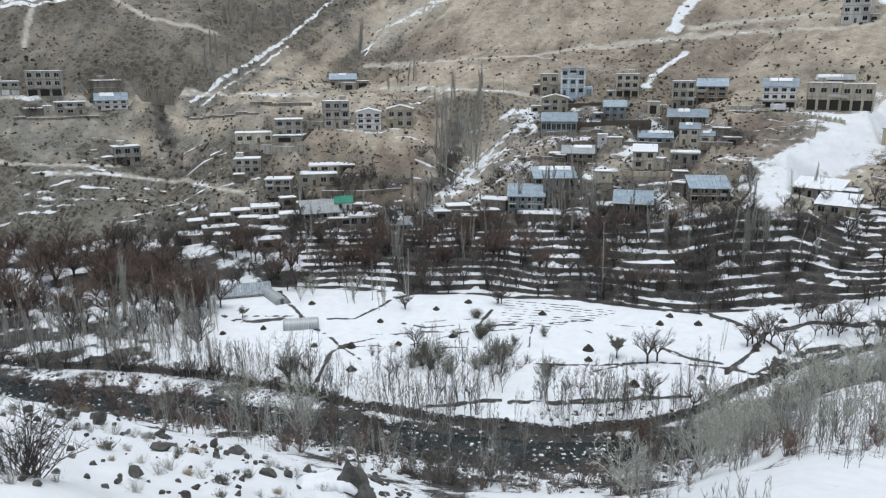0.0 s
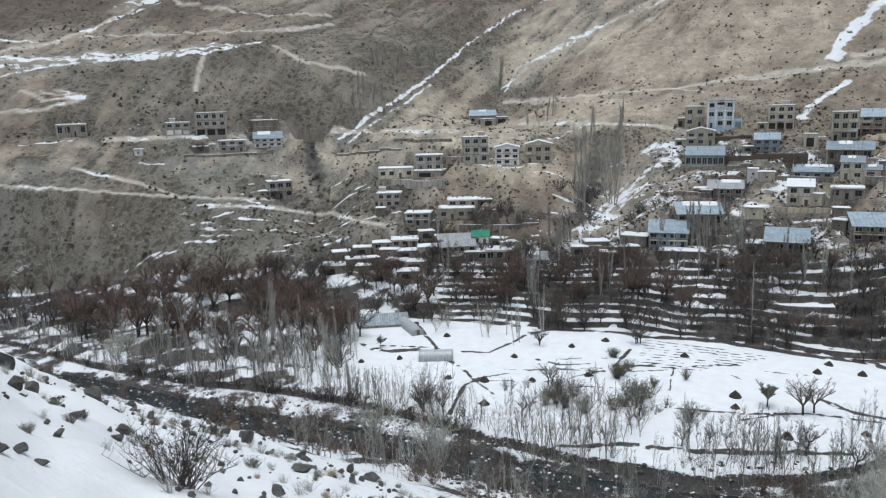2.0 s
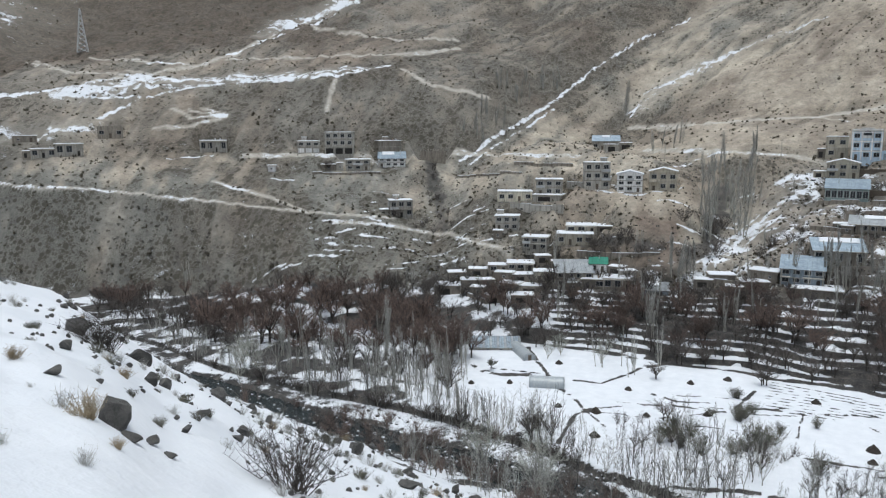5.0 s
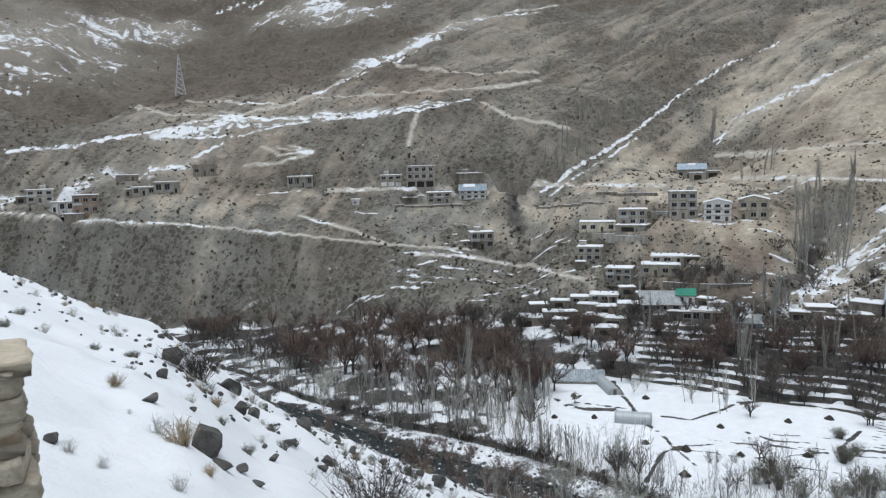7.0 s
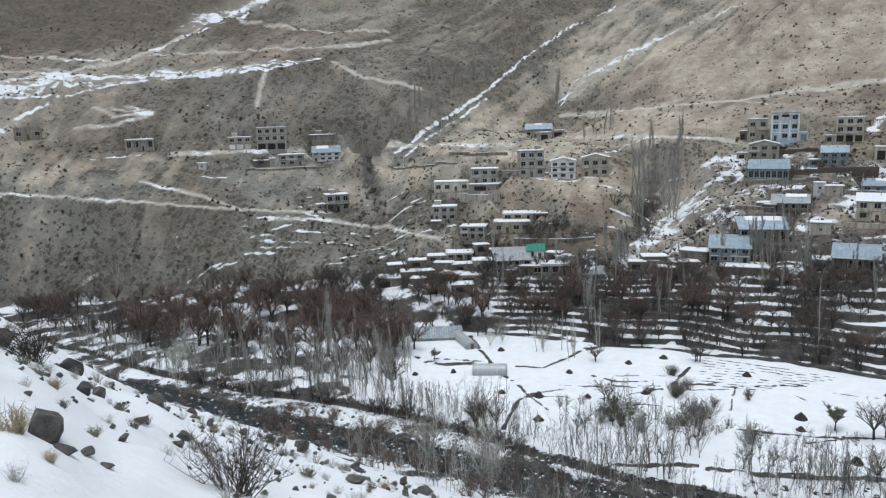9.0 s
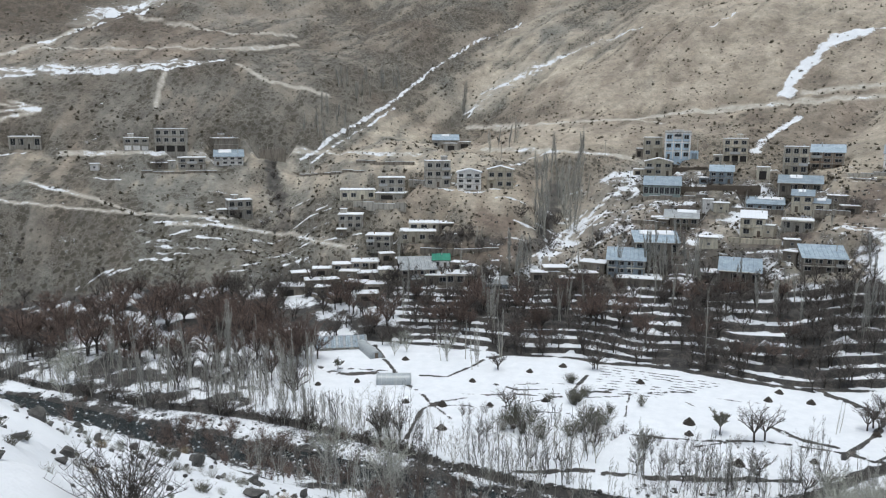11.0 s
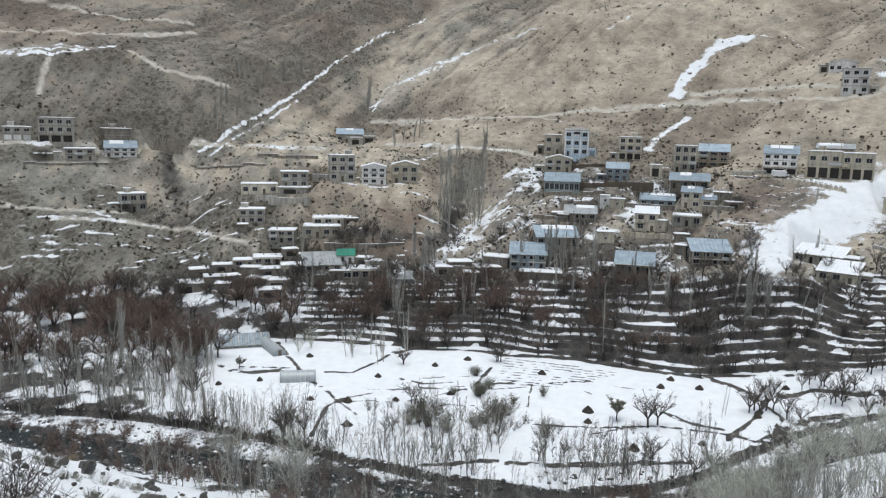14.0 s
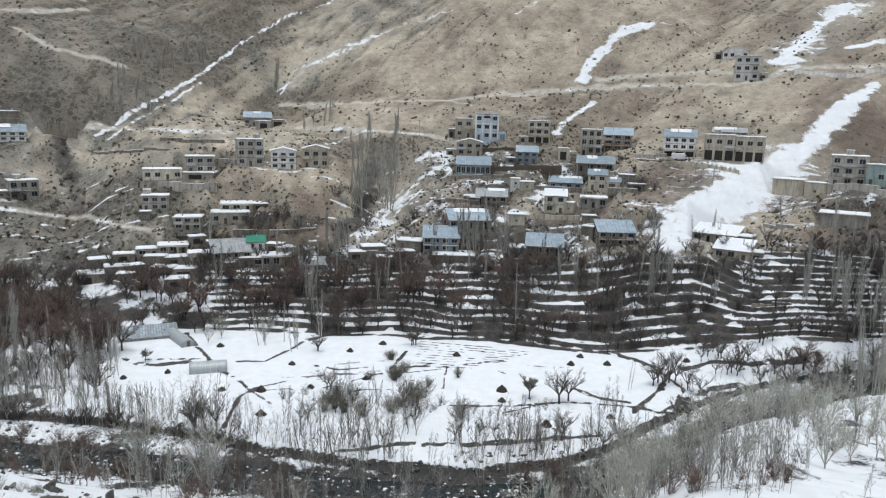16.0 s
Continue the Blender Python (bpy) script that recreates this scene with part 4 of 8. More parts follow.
plot(-53.4, 230.5, 7.3, 5.8, 2.3, 1, MUD, "flat", -2, "small")
plot(-40.3, 234.4, 5.2, 4.2, 2.3, 1, MUD, "flat", 5, "small")
plot(-27.8, 243.2, 5.4, 4.3, 2.3, 1, MUD, "flat", -19, "small")
plot(-23.3, 241.9, 5.2, 4.1, 2.3, 1, CONCRETE, "flat", 20, "small")
plot(-52.5, 246.3, 4.8, 3.9, 2.3, 1, MUD, "flat", 14, "small")
plot(-38.5, 240.1, 5.1, 4.1, 2.3, 1, CREAM, "flat", 1, "small")
plot(-0.1, 239.4, 5.6, 4.5, 2.3, 1, MUD, "flat", 3, "small")
plot(9.1, 236.2, 5.5, 4.4, 2.3, 1, MUD, "flat", 2, "small")
plot(98.4, 262.4, 5.4, 4.3, 2.3, 1, MUD, "flat", -15, "small")
plot(100.5, 254.9, 5.2, 4.2, 2.4, 1, MUD, "flat", 12, "small")
plot(79.5, 243.6, 4.3, 3.5, 2.3, 1, MUD, "flat", 9, "small")
plot(42.6, 265.2, 3.4, 3.5, 2.3, 1, MUD, "flat", -13, "small")
plot(76.8, 236.9, 4.2, 3.5, 2.8, 1, MUD, "flat", -18, "small")


import functools


def to_plot(x, y, px, py, turn):
    """Places seen from a house's front: across it, and behind its front."""
    k = -math.atan2(px, py) + radians(turn)
    return (x - px) * math.cos(k) + (y - py) * math.sin(k), -(x - px) * math.sin(k) + (y - py) * math.cos(k)


@functools.lru_cache(None)
def plot_floor(x, y, w, turn):
    k = -math.atan2(x, y) + radians(turn)
    xs = np.array([x + u * w * math.cos(k) for u in (-0.5, 0, 0.5)])
    ys = np.array([y + u * w * math.sin(k) for u in (-0.5, 0, 0.5)])
    z = land(np.degrees(np.arctan2(xs, ys)), np.hypot(xs, ys))
    return float(z.min() * 0.5 + z[1] * 0.5) + 0.1


def sheet():
    """The ground: one sheet round the viewpoint, out to the farthest mountains."""
    az = np.concatenate([np.arange(-180, -61, 7.0), np.arange(-61, 42.0, 0.165), np.arange(42, 180, 6.0)])
    r = np.concatenate([[0.03, 0.4, 0.9, 1.5, 2.2], np.arange(3, 40, 0.35), np.arange(40, 90, 3.0), np.arange(90, 186, 0.65), np.arange(186, 245, 0.38), np.arange(245, 345, 0.75),
                        np.arange(345, 480, 1.5), np.geomspace(480, 900, 85), np.geomspace(915, 3600, 26)])
    A, Rr = np.meshgrid(az, r, indexing="ij")
    X, Y = Rr * np.sin(np.radians(A)), Rr * np.cos(np.radians(A))
    Z = land(A, Rr)
    # level plots cut into the slope for the houses
    for x, y, w, d, h, storeys, wall, roof, turn, extra in PLOTS:
        near_by = (np.abs(X - x) < 24) & (np.abs(Y - y) < 24)
        lx, ly = to_plot(X[near_by], Y[near_by], x, y, turn)
        out = np.maximum(np.maximum(np.abs(lx) - w / 2 - 0.4, -ly - 0.3), ly - d - 0.8)
        cut = plot_floor(x, y, w, turn) - 0.12 + np.maximum(out, 0) * 1.5
        Z[near_by] = np.minimum(Z[near_by], cut)
    na, nr = A.shape
    idx = np.arange(na * nr).reshape(na, nr)
    nxt = np.roll(idx, -1, axis=0)
    quads = np.stack([idx[:, :-1], idx[:, 1:], nxt[:, 1:], nxt[:, :-1]], -1).reshape(-1, 4)
    me = bpy.data.meshes.new("ground")
    me.vertices.add(na * nr)
    me.vertices.foreach_set("co", np.stack([X, Y, Z], -1).astype(np.float32).ravel())
    me.loops.add(quads.size)
    me.loops.foreach_set("vertex_index", quads.astype(np.int32).ravel())
    me.polygons.add(len(quads))
    me.polygons.foreach_set("loop_start", np.arange(0, quads.size, 4, dtype=np.int32))
    me.polygons.foreach_set("use_smooth", np.ones(len(quads), dtype=bool))
    # what lies on the ground
    curves = {}
    for name, c in (("crest", CREST), ("river", RIVER), ("wall", WALL), ("far", FAR), ("orch", ORCH), ("bluff", BLUFF), ("road", ROAD), ("hill1", HILL1), ("hill2", HILL2)):
        curves[name] = along(c, A)[0]
    n1, n2, n3 = fbm(X, Y, 45, 4, 60), fbm(X, Y, 9, 4, 70), fbm(X, Y, 160, 3, 80)
    rv = curves["river"]
    near = 1 - step(curves["crest"] + 3, curves["crest"] + 8, Rr)
    bank = step(curves["crest"] + 3, curves["crest"] + 8, Rr) * (1 - step(rv - 9, rv - 6, Rr))
    bed = step(rv - 9, rv - 6, Rr) * (1 - step(rv + 4, rv + 6, Rr))
    strip = step(rv + 4, rv + 6, Rr) * (1 - step(curves["wall"] - 2, curves["wall"], Rr))
    field = step(curves["wall"] - 1, curves["wall"] + 0.5, Rr) * (1 - step(curves["far"] - 2, curves["far"], Rr))
    orchard = step(curves["far"] - 2, curves["far"], Rr) * (1 - step(curves["orch"] - 3, curves["orch"] + 3, Rr))
    u = np.clip((Rr - curves["far"]) / (curves["orch"] - curves["far"]), 0, 1)
    s, w, k, count = terrace(A, u, X, Y)
    n4 = fbm(X, Y, 3.2, 3, 95)
    tread = (1 - step(0.66 + 0.25 * n4, 0.8 + 0.25 * n4, w)) * step(0.0, 0.1, w)
    n5 = fbm(X, Y, 1.7, 2, 97)
    snow = 1.2 * near + (0.76 + 0.2 * step(12, 20, A) + 0.9 * n2 + 0.6 * n4 + 0.4 * step(rv - 28, rv - 45, Rr) * (1 - step(14, 22, A))) * bank + (0.1 + 0.7 * n2 + 0.9 * n4) * bed + (0.6 + 0.6 * n2 + 0.5 * n4) * strip + 1.3 * field
    n6 = fbm(A * 2.6 + 0.4 * n2, Rr + 3 * n1, 5, 3, 98)
    flat = 0.38 + 1.3 * n6 + 0.6 * n2 + 0.5 * n4
    snow += orchard * (s * (tread * (0.9 - 0.2 * step(16, 4, A) * step(0.3, 0.7, u) + 2.2 * n2 + 1.0 * n1 + 1.4 * n4)) + (1 - s) * flat)
    leftfield = field * (1 - step(-26, -19, A + 5 * n1))
    snow = snow * (1 - leftfield) + leftfield * (0.44 + 1.2 * n6 + 0.6 * n2 + 0.5 * n4)
    litter = bank * (1.0 + 0.1 * n4) + bed * 1.0 + strip * 1.0 + orchard * 1.0 + leftfield * 1.0 + (1 - near - bank - bed - strip - field - orchard).clip(0, 1) * 0
    litter = litter + field * (1 - leftfield) * 1.0
    slope = step(curves["orch"] - 3, curves["orch"] + 3, Rr)
    snow = snow + slope * (0.1 + 0.28 * n2 - 0.25 * step(curves["road"], curves["hill1"], Rr) + 0.25 * step(curves["hill2"], curves["hill2"] + 250, Rr))
    litter = np.maximum(litter, 1 - slope)
    village = slope * (1 - step(curves["bluff"], curves["road"], Rr)) * step(1, 6, A)
    snow += village * (0.17 + 0.35 * n4 + 0.3 * n5)
    litter += village * 0.75 * step(-0.3, 0.2, n1 + 0.6 * n4)
    old = step(curves["orch"] - 14, curves["orch"] - 4, Rr) * (1 - step(curves["orch"] + 8, curves["orch"] + 16, Rr)) * step(-24, -20, A) * (1 - step(2, 6, A))
    litter = np.maximum(litter, old * (0.7 + 0.5 * n4))
    snow += old * (0.16 + 0.5 * n4)
    red = slope * np.clip(0.25 + 1.2 * n1, 0, 1) * 0.6
    grey = slope * np.clip(0.2 + 0.9 * n3 + 0.55 * step(-8, -26, A) + 0.6 * step(-26, -34, A) * (1 - step(curves["bluff"] - 4, curves["bluff"] + 4, Rr)) + 0.5 * step(curves["hill2"], curves["hill2"] + 200, Rr), 0, 1)
    n7 = fbm(A * 7 + 2 * n2, Rr * 0.35, 8, 4, 99)
    grey = np.clip(grey + slope * 0.8 * n7, 0, 1)
    red = np.clip(red - slope * 0.5 * n7, 0, 1)
    shrub = slope * np.clip(0.45 + 1.0 * n1 + 0.3 * n3, 0, 1)
    rill = rills(A, Rr)
    high = slope * step(330, 380, Rr)
    clouded = high * (0.1 + 0.45 * step(2, -8, A))
    bed_of = high * (1 - step(0.05, 0.2, rill)) - 0.6 * high * step(0.28, 0.45, rill)
    grey, shrub = np.clip(grey + 0.4 * bed_of + clouded * n2, 0, 1), np.clip(shrub + 0.5 * bed_of + 1.2 * clouded * n2, 0, 1.1)
    mottled = slope * (1 - step(330, 380, Rr)) * (A < 2)
    grey, shrub = np.clip(grey + 0.9 * mottled * n2 + 0.3 * mottled * n4, 0, 1), np.clip(shrub + 1.1 * mottled * n2 + 0.4 * mottled * n4, 0, 1.1)
    streak = fbm((A - 0.07 * (Rr - 330)) * 9 + 3 * n2, Rr * 0.12, 5, 3, 88) * slope * (0.25 + 0.75 * step(0, -8, A))
    grey, shrub = np.clip(grey + 0.7 * streak, 0, 1), np.clip(shrub + 0.8 * streak, 0, 1.1)
    below = slope * step(330, 318, Rr) * step(-20, -25, A)
    grey, shrub = np.clip(grey + 0.3 * below, 0, 1), np.clip(shrub + 0.2 * below, 0, 1.1)
    brow = slope * step(440, 500, Rr) * step(-26, -33, A)
    red, shrub = np.clip(red + 0.8 * brow, 0, 1), np.clip(shrub + 0.5 * brow, 0, 1.1)
    # bare reddish earth
    for ea, er, wa, wr in ((7, 262, 4, 22), (24.6, 276, 3.4, 15), (-3, 254, 3.5, 9), (36, 330, 4, 30)):
        red = np.clip(red + slope * 1.1 * np.exp(-((A - ea) / wa) ** 2 - ((Rr - er) / wr) ** 2), 0, 1)
    # the slopes left of the first gully are greyer and scrubbier, those right of the second paler
    up = step(335, 350, Rr)
    edge1 = np.interp(Rr, [335, 367, 399, 445, 488, 560], [-18.8, -15.2, -12.0, -8.4, -5.6, -1])
    edge2 = np.interp(Rr, [340, 401, 428, 454, 467, 560], [-6.5, -5.7, -3.2, 2.7, 6.9, 14])
    left, right = up * step(edge1 + 0.5, edge1 - 0.8, A), up * step(edge2 - 0.4, edge2 + 0.6, A)
    grey = np.clip(grey + 0.28 * left - 0.4 * right, 0, 1)
    red = np.clip(red + 0.3 * left + 0.15 * right, 0, 1)
    shrub = np.clip(shrub + 0.25 * left - 0.3 * right, 0, 1)
    for kind, width, pts in SOILS:
        px, py = np.array(pts).T
        m = width * 2.6
        box = (X > px.min() - m) & (X < px.max() + m) & (Y > py.min() - m) & (Y < py.max() + m)
        d = np.full(X.shape, 1e3)
        d[box] = from_line(X[box], Y[box], pts)[0]
        g = slope * np.exp(-(d / width) ** 2) * np.clip(0.9 + 0.8 * n1 + 0.6 * n2, 0, 1.2)
        if kind == "scrubby":
            grey, shrub, red = np.clip(grey + 0.7 * g, 0, 1), np.clip(shrub + 0.65 * g, 0, 1.2), red
        elif kind == "earth":
            red, grey, shrub, snow = np.clip(red + g, 0, 1), grey * (1 - np.minimum(g, 1)), shrub * (1 - np.minimum(g, 1)), snow - 0.2 * g
        else:
            grey, shrub = np.clip(grey - 0.5 * g, 0, 1), np.clip(shrub - 0.6 * g, 0, 1)
    path = np.zeros(X.shape)
    n8 = fbm(A * 1.3, Rr, 5, 3, 93)
    far_off = 0.95 - 0.3 * step(10, -5, A) - 0.12 * step(470, 520, Rr) * step(-24, -30, A)
    riser = step(curves["wall"] - 2.2, curves["wall"] - 1.6, Rr) * (1 - step(curves["wall"] - 0.3, curves["wall"] + 0.5, Rr)) * (A < 36)
    riser *= step(-0.3, 0.05, n2 + 0.8 * n4)
    snow = snow * (1 - riser)
    litter = np.maximum(litter, riser)
    for width, level, pts in DUSTS:
        px, py = np.array(pts).T
        m = width * 2.2
        box = (X > px.min() - m) & (X < px.max() + m) & (Y > py.min() - m) & (Y < py.max() + m)
        g = np.exp(-(from_line(X[box], Y[box], pts)[0] / width) ** 2)
        snow[box] = np.maximum(snow[box], g * level + np.minimum(1, 2 * g) * (0.3 * n2[box] + 0.3 * n4[box] + 0.3 * n5[box] + 0.9 * n8[box]))
        path[box] = np.maximum(path[box], 0.5 * g)
    for rows, kind in ((PATHS, 0), (SNOWS, 1), (SEAMS, 2)):
        for width, pts in rows:
            px, py = np.array(pts).T
            m = width * 2 + 3
            box = (X > px.min() - m) & (X < px.max() + m) & (Y > py.min() - m) & (Y < py.max() + m)
            d, at = from_line(X[box], Y[box], pts)
            half = width * (0.42 + 0.15 * n2[box] + 0.3 * n8[box]) if kind < 2 else width * (0.45 + 0.5 * n4[box])
            g = 1 - step(half * (0.2 if kind == 1 else 0.7), half * (1.7 if kind == 1 else 1.3) + 0.3, d)
            if kind == 2:
                keep = np.clip((0.15 if width < 0.8 else -0.1) + 1.5 * n5[box] + 1.2 * n4[box], 0, 1)
                snow[box] *= 1 - g * (1 - keep)
                litter[box] = np.maximum(litter[box], g * (0.75 + 0.5 * n4[box]))
            elif kind:
                snow[box] = np.maximum(snow[box], g * ((far_off[box] if width > 4.5 else 0.72 if width > 1.6 else 0.64) + 0.2 * n2[box] + 0.15 * n4[box] + 0.3 * n8[box] + (0.5 + 1.2 * (0.95 - far_off[box])) * n5[box]))
            else:
                path[box] = np.maximum(path[box], g)
                snow[box] += g * (0.3 + 0.4 * n2[box])
                shrub[box] *= 1 - g
    for label, chans in (("cover", (snow, path, litter)), ("soil", (red, grey, shrub))):
        at = me.attributes.new(label, "FLOAT_COLOR", "POINT")
        at.data.foreach_set("color", np.stack([np.clip(c, 0, 1.3) for c in chans] + [np.ones(X.shape)], -1).astype(np.float32).ravel())
    me.update()
    me.materials.append(LAND)
    return tagged(new("ground", me), "snowy valley floor with terraces, brown bluffs and mountain slopes", "ground", kind="structure")


# narrow ledges of old snow on the village slope and, fewer, on the bluffs
LEDGES = random.Random(5)
for i in range(190):
    a = LEDGES.uniform(1, 39) if i < 135 else LEDGES.uniform(-34, 1)
    r0, r1 = float(along(ORCH, np.array([a]))[0][0]), float(along(BLUFF, np.array([a]))[0][0])
    r, span = LEDGES.uniform(r0 + 2, r1 + 22), LEDGES.uniform(0.4, 1.6)
    drift(LEDGES.uniform(0.5, 1.0), (a - span, r + LEDGES.uniform(-0.8, 0.8)), (a, r), (a + span, r + LEDGES.uniform(-0.8, 0.8)))
sheet()


def mesh(name, verts, faces, mats, smooth=False, slots=None):
    me = bpy.data.meshes.new(name)
    me.from_pydata([tuple(v) for v in verts], [], faces)
    for m in mats if isinstance(mats, (list, tuple)) else [mats]:
        me.materials.append(m)
    if slots:
        me.polygons.foreach_set("material_index", slots)
    if smooth:
        me.polygons.foreach_set("use_smooth", [True] * len(faces))
    me.update()
    return me


def river():
    v, f = [], []
    bearings = np.arange(-66, 62, 0.5)
    rr, _ = along(RIVER, bearings)
    for i, (a, r) in enumerate(zip(bearings, rr)):
        for d in (-6.8, 4.6):
            v.append(((r + d) * math.sin(radians(a)), (r + d) * math.cos(radians(a)), -2.12))
        if i:
            f.append((2 * i - 2, 2 * i - 1, 2 * i + 1, 2 * i))
    tagged(new("river", mesh("river", v, f, WATER)), "dark shallow stream running between snowy stony banks", "river", kind="structure")


river()


# ---- bare trees ----
class Sticks:
    """Tapered sticks and thin twigs gathered into one mesh."""

    def __init__(self):
        self.v, self.f = [], []

    def bough(self, pts, ra, rb, sides=5):
        """One bent tapering stick through the points."""
        m = len(pts) - 1
        n = len(self.v)
        for q, p in enumerate(pts):
            p = Vector(p)
            way = (Vector(pts[min(q + 1, m)]) - Vector(pts[max(q - 1, 0)])).normalized()
            s = (Vector((0, 1, 0)) if abs(way.y) < 0.8 else Vector((1, 0, 0))).cross(way).normalized()
            t = way.cross(s)
            r = ra + (rb - ra) * q / m
            for i in range(sides):
                k = 2 * math.pi * i / sides
                self.v.append(p + r * (math.cos(k) * s + math.sin(k) * t))
        for q in range(m):
            a, b = n + q * sides, n + (q + 1) * sides
            for i in range(sides):
                j = (i + 1) % sides
                self.f.append((a + i, a + j, b + j, b + i))

    def limb(self, a, b, ra, rb, sides=5):
        self.bough([a, b], ra, rb, sides)

    def twig(self, a, b, width, rng):
        a, b = Vector(a), Vector(b)
        side = (b - a).cross(Vector((rng.uniform(-1, 1), rng.uniform(-1, 1), rng.uniform(-0.4, 0.4))))
        if side.length < 1e-6:
            return
        side = side.normalized() * width / 2
        n = len(self.v)
        self.v += [a - side, a + side, b]
        self.f.append((n, n + 1, n + 2))

    def done(self, name, mat):
        return mesh(name, self.v, self.f, mat)


def bent(rng, a, way, length, pieces=3, wander=0.18, rise=0.0):
    """A wandering line of points."""
    pts, p, d = [Vector(a)], Vector(a), Vector(way).normalized()
    for _ in range(pieces):
        d = (d + Vector((rng.uniform(-wander, wander), rng.uniform(-wander, wander), rng.uniform(-wander, wander) + rise))).normalized()
        p = p + d * length / pieces
        pts.append(p.copy())
    return pts


def thing(name, label, category, group=""):
    return tagged(new(name), label, category, group)


def piece(name, me, parent, label=""):
    ob = new(name, me)
    ob.parent = parent
    return tagged(ob, label) if label else ob


def poplar(seed, height=11.0, stems=3, twigs=260, label="tall bare pale-barked poplar standing in snow", full=1.0, name="poplar", bark=PALEBARK, twigmat=PALETWIG, group="bare poplars", wide=0.5, branches=14, lean=0.1, stem=1.0, out=0.36):
    """Upright stems with close upright branches."""
    rng = random.Random(seed)
    trunk, crown = Sticks(), Sticks()
    for s in range(stems):
        h = height * rng.uniform(0.72, 1.0)
        base = Vector((rng.uniform(-wide, wide), rng.uniform(-wide, wide), -0.4)) * (1 if stems > 1 else 0.2)
        line = bent(rng, base, (rng.uniform(-lean, lean), rng.uniform(-lean, lean), 1), h, 6, 0.045)
        trunk.bough(line, (0.03 + 0.0075 * h) * stem, 0.018 * stem, 4)
        for _ in range(int(branches * h / 4)):
            u = rng.uniform(0.14, 0.97)
            i = min(int(u * 6), 5)
            a = line[i].lerp(line[i + 1], u * 6 - i)
            k = rng.uniform(0, 2 * math.pi)
            way = Vector((math.cos(k) * out, math.sin(k) * out, 1))
            long = h * 0.17 * (1.15 - 0.75 * u) * rng.uniform(0.7, 1.3)
            b = bent(rng, a, way, long, 2, 0.12, 0.08)
            crown.bough(b, (0.014 + 0.0011 * height) * full, 0.008 * full, 3)
            for _ in range(max(2, int(twigs / (branches * height / 4 * stems)))):
                q = b[0].lerp(b[-1], rng.uniform(0.3, 1))
                crown.twig(q, q + Vector((rng.uniform(-0.3, 0.3), rng.uniform(-0.3, 0.3), rng.uniform(0.4, 0.9))) * h * 0.085, (0.017 + 0.001 * height) * full, rng)
    t = thing(name, label, "tree", group)
    piece("trunk", trunk.done(name + "_trunk", bark), t)
    piece("crown", crown.done(name + "_crown", twigmat), t)
    return t


def spreading(seed, name, height, spread, bark, twigmat, label, group, limbs=5, twigs=10, category="tree", low=0.22, width=0.035, slim=1.0, reach=1.0):
    """A short trunk, crooked spreading limbs and a haze of fine twigs."""
    rng = random.Random(seed)
    trunk, crown = Sticks(), Sticks()
    fork = Vector((rng.uniform(-0.15, 0.15), rng.uniform(-0.15, 0.15), height * low))
    trunk.bough([Vector((0, 0, -0.4)), fork * 0.6, fork], 0.028 * height * slim, 0.022 * height * slim, 6)
    for i in range(limbs):
        k = 2 * math.pi * (i + rng.uniform(-0.3, 0.3)) / limbs
        out = rng.uniform(0.35, 0.95) * spread / height
        limb = bent(rng, fork, (math.cos(k) * out, math.sin(k) * out, 0.8), height * rng.uniform(0.45, 0.62) * reach, 4, 0.22 / reach, 0.04)
        trunk.bough(limb, 0.015 * height * slim, 0.006 * height * slim, 4)
        for _ in range(7):
            u = rng.uniform(0.25, 1.0)
            j = min(int(u * 4), 3)
            a = limb[j].lerp(limb[j + 1], u * 4 - j)
            k2 = k + rng.uniform(-1.4, 1.4)
            sub = bent(rng, a, (math.cos(k2), math.sin(k2), rng.uniform(0.3, 1.3)), height * rng.uniform(0.16, 0.3), 2, 0.3, 0.05)
            crown.bough(sub, 0.006 * height * slim, 0.0025 * height * slim, 3)
            for _ in range(twigs):
                q = sub[rng.randrange(2)].lerp(sub[2], rng.uniform(0, 1))
                crown.twig(q, q + Vector((rng.uniform(-1, 1), rng.uniform(-1, 1), rng.uniform(-0.15, 1.1))) * height * 0.1, width, rng)
    t = thing(name, label, category, group)
    piece("trunk", trunk.done(name + "_trunk", bark), t)
    piece("crown", crown.done(name + "_crown", twigmat), t)
    return t


def bush(seed, name, height, spread, mat, label, group, stems=26, twigs=5, width=0.02):
    """Many thin stems from one root."""
    rng = random.Random(seed)
    s, tw = Sticks(), Sticks()
    for _ in range(stems):
        k, o = rng.uniform(0, 2 * math.pi), rng.uniform(0.1, 1.0) * spread / height
        b = bent(rng, (rng.uniform(-0.12, 0.12) * spread, rng.uniform(-0.12, 0.12) * spread, -0.1), (math.cos(k) * o, math.sin(k) * o, 1), height * rng.uniform(0.6, 1.0), 3, 0.16)
        s.bough(b, 0.006 * height + width * 0.2, 0.002 * height, 3)
        for _ in range(twigs):
            q = b[1].lerp(b[3], rng.uniform(0, 1))
            tw.twig(q, q + Vector((rng.uniform(-1, 1), rng.uniform(-1, 1), rng.uniform(0.1, 1.2))) * height * 0.22, width, rng)
    t = thing(name, label, "shrub", group)
    piece("stem", s.done(name + "_stem", mat), t)
    piece("twig", tw.done(name + "_twig", mat), t)
    return t


PLANTED, WAITING, JOINED = [], [], {}


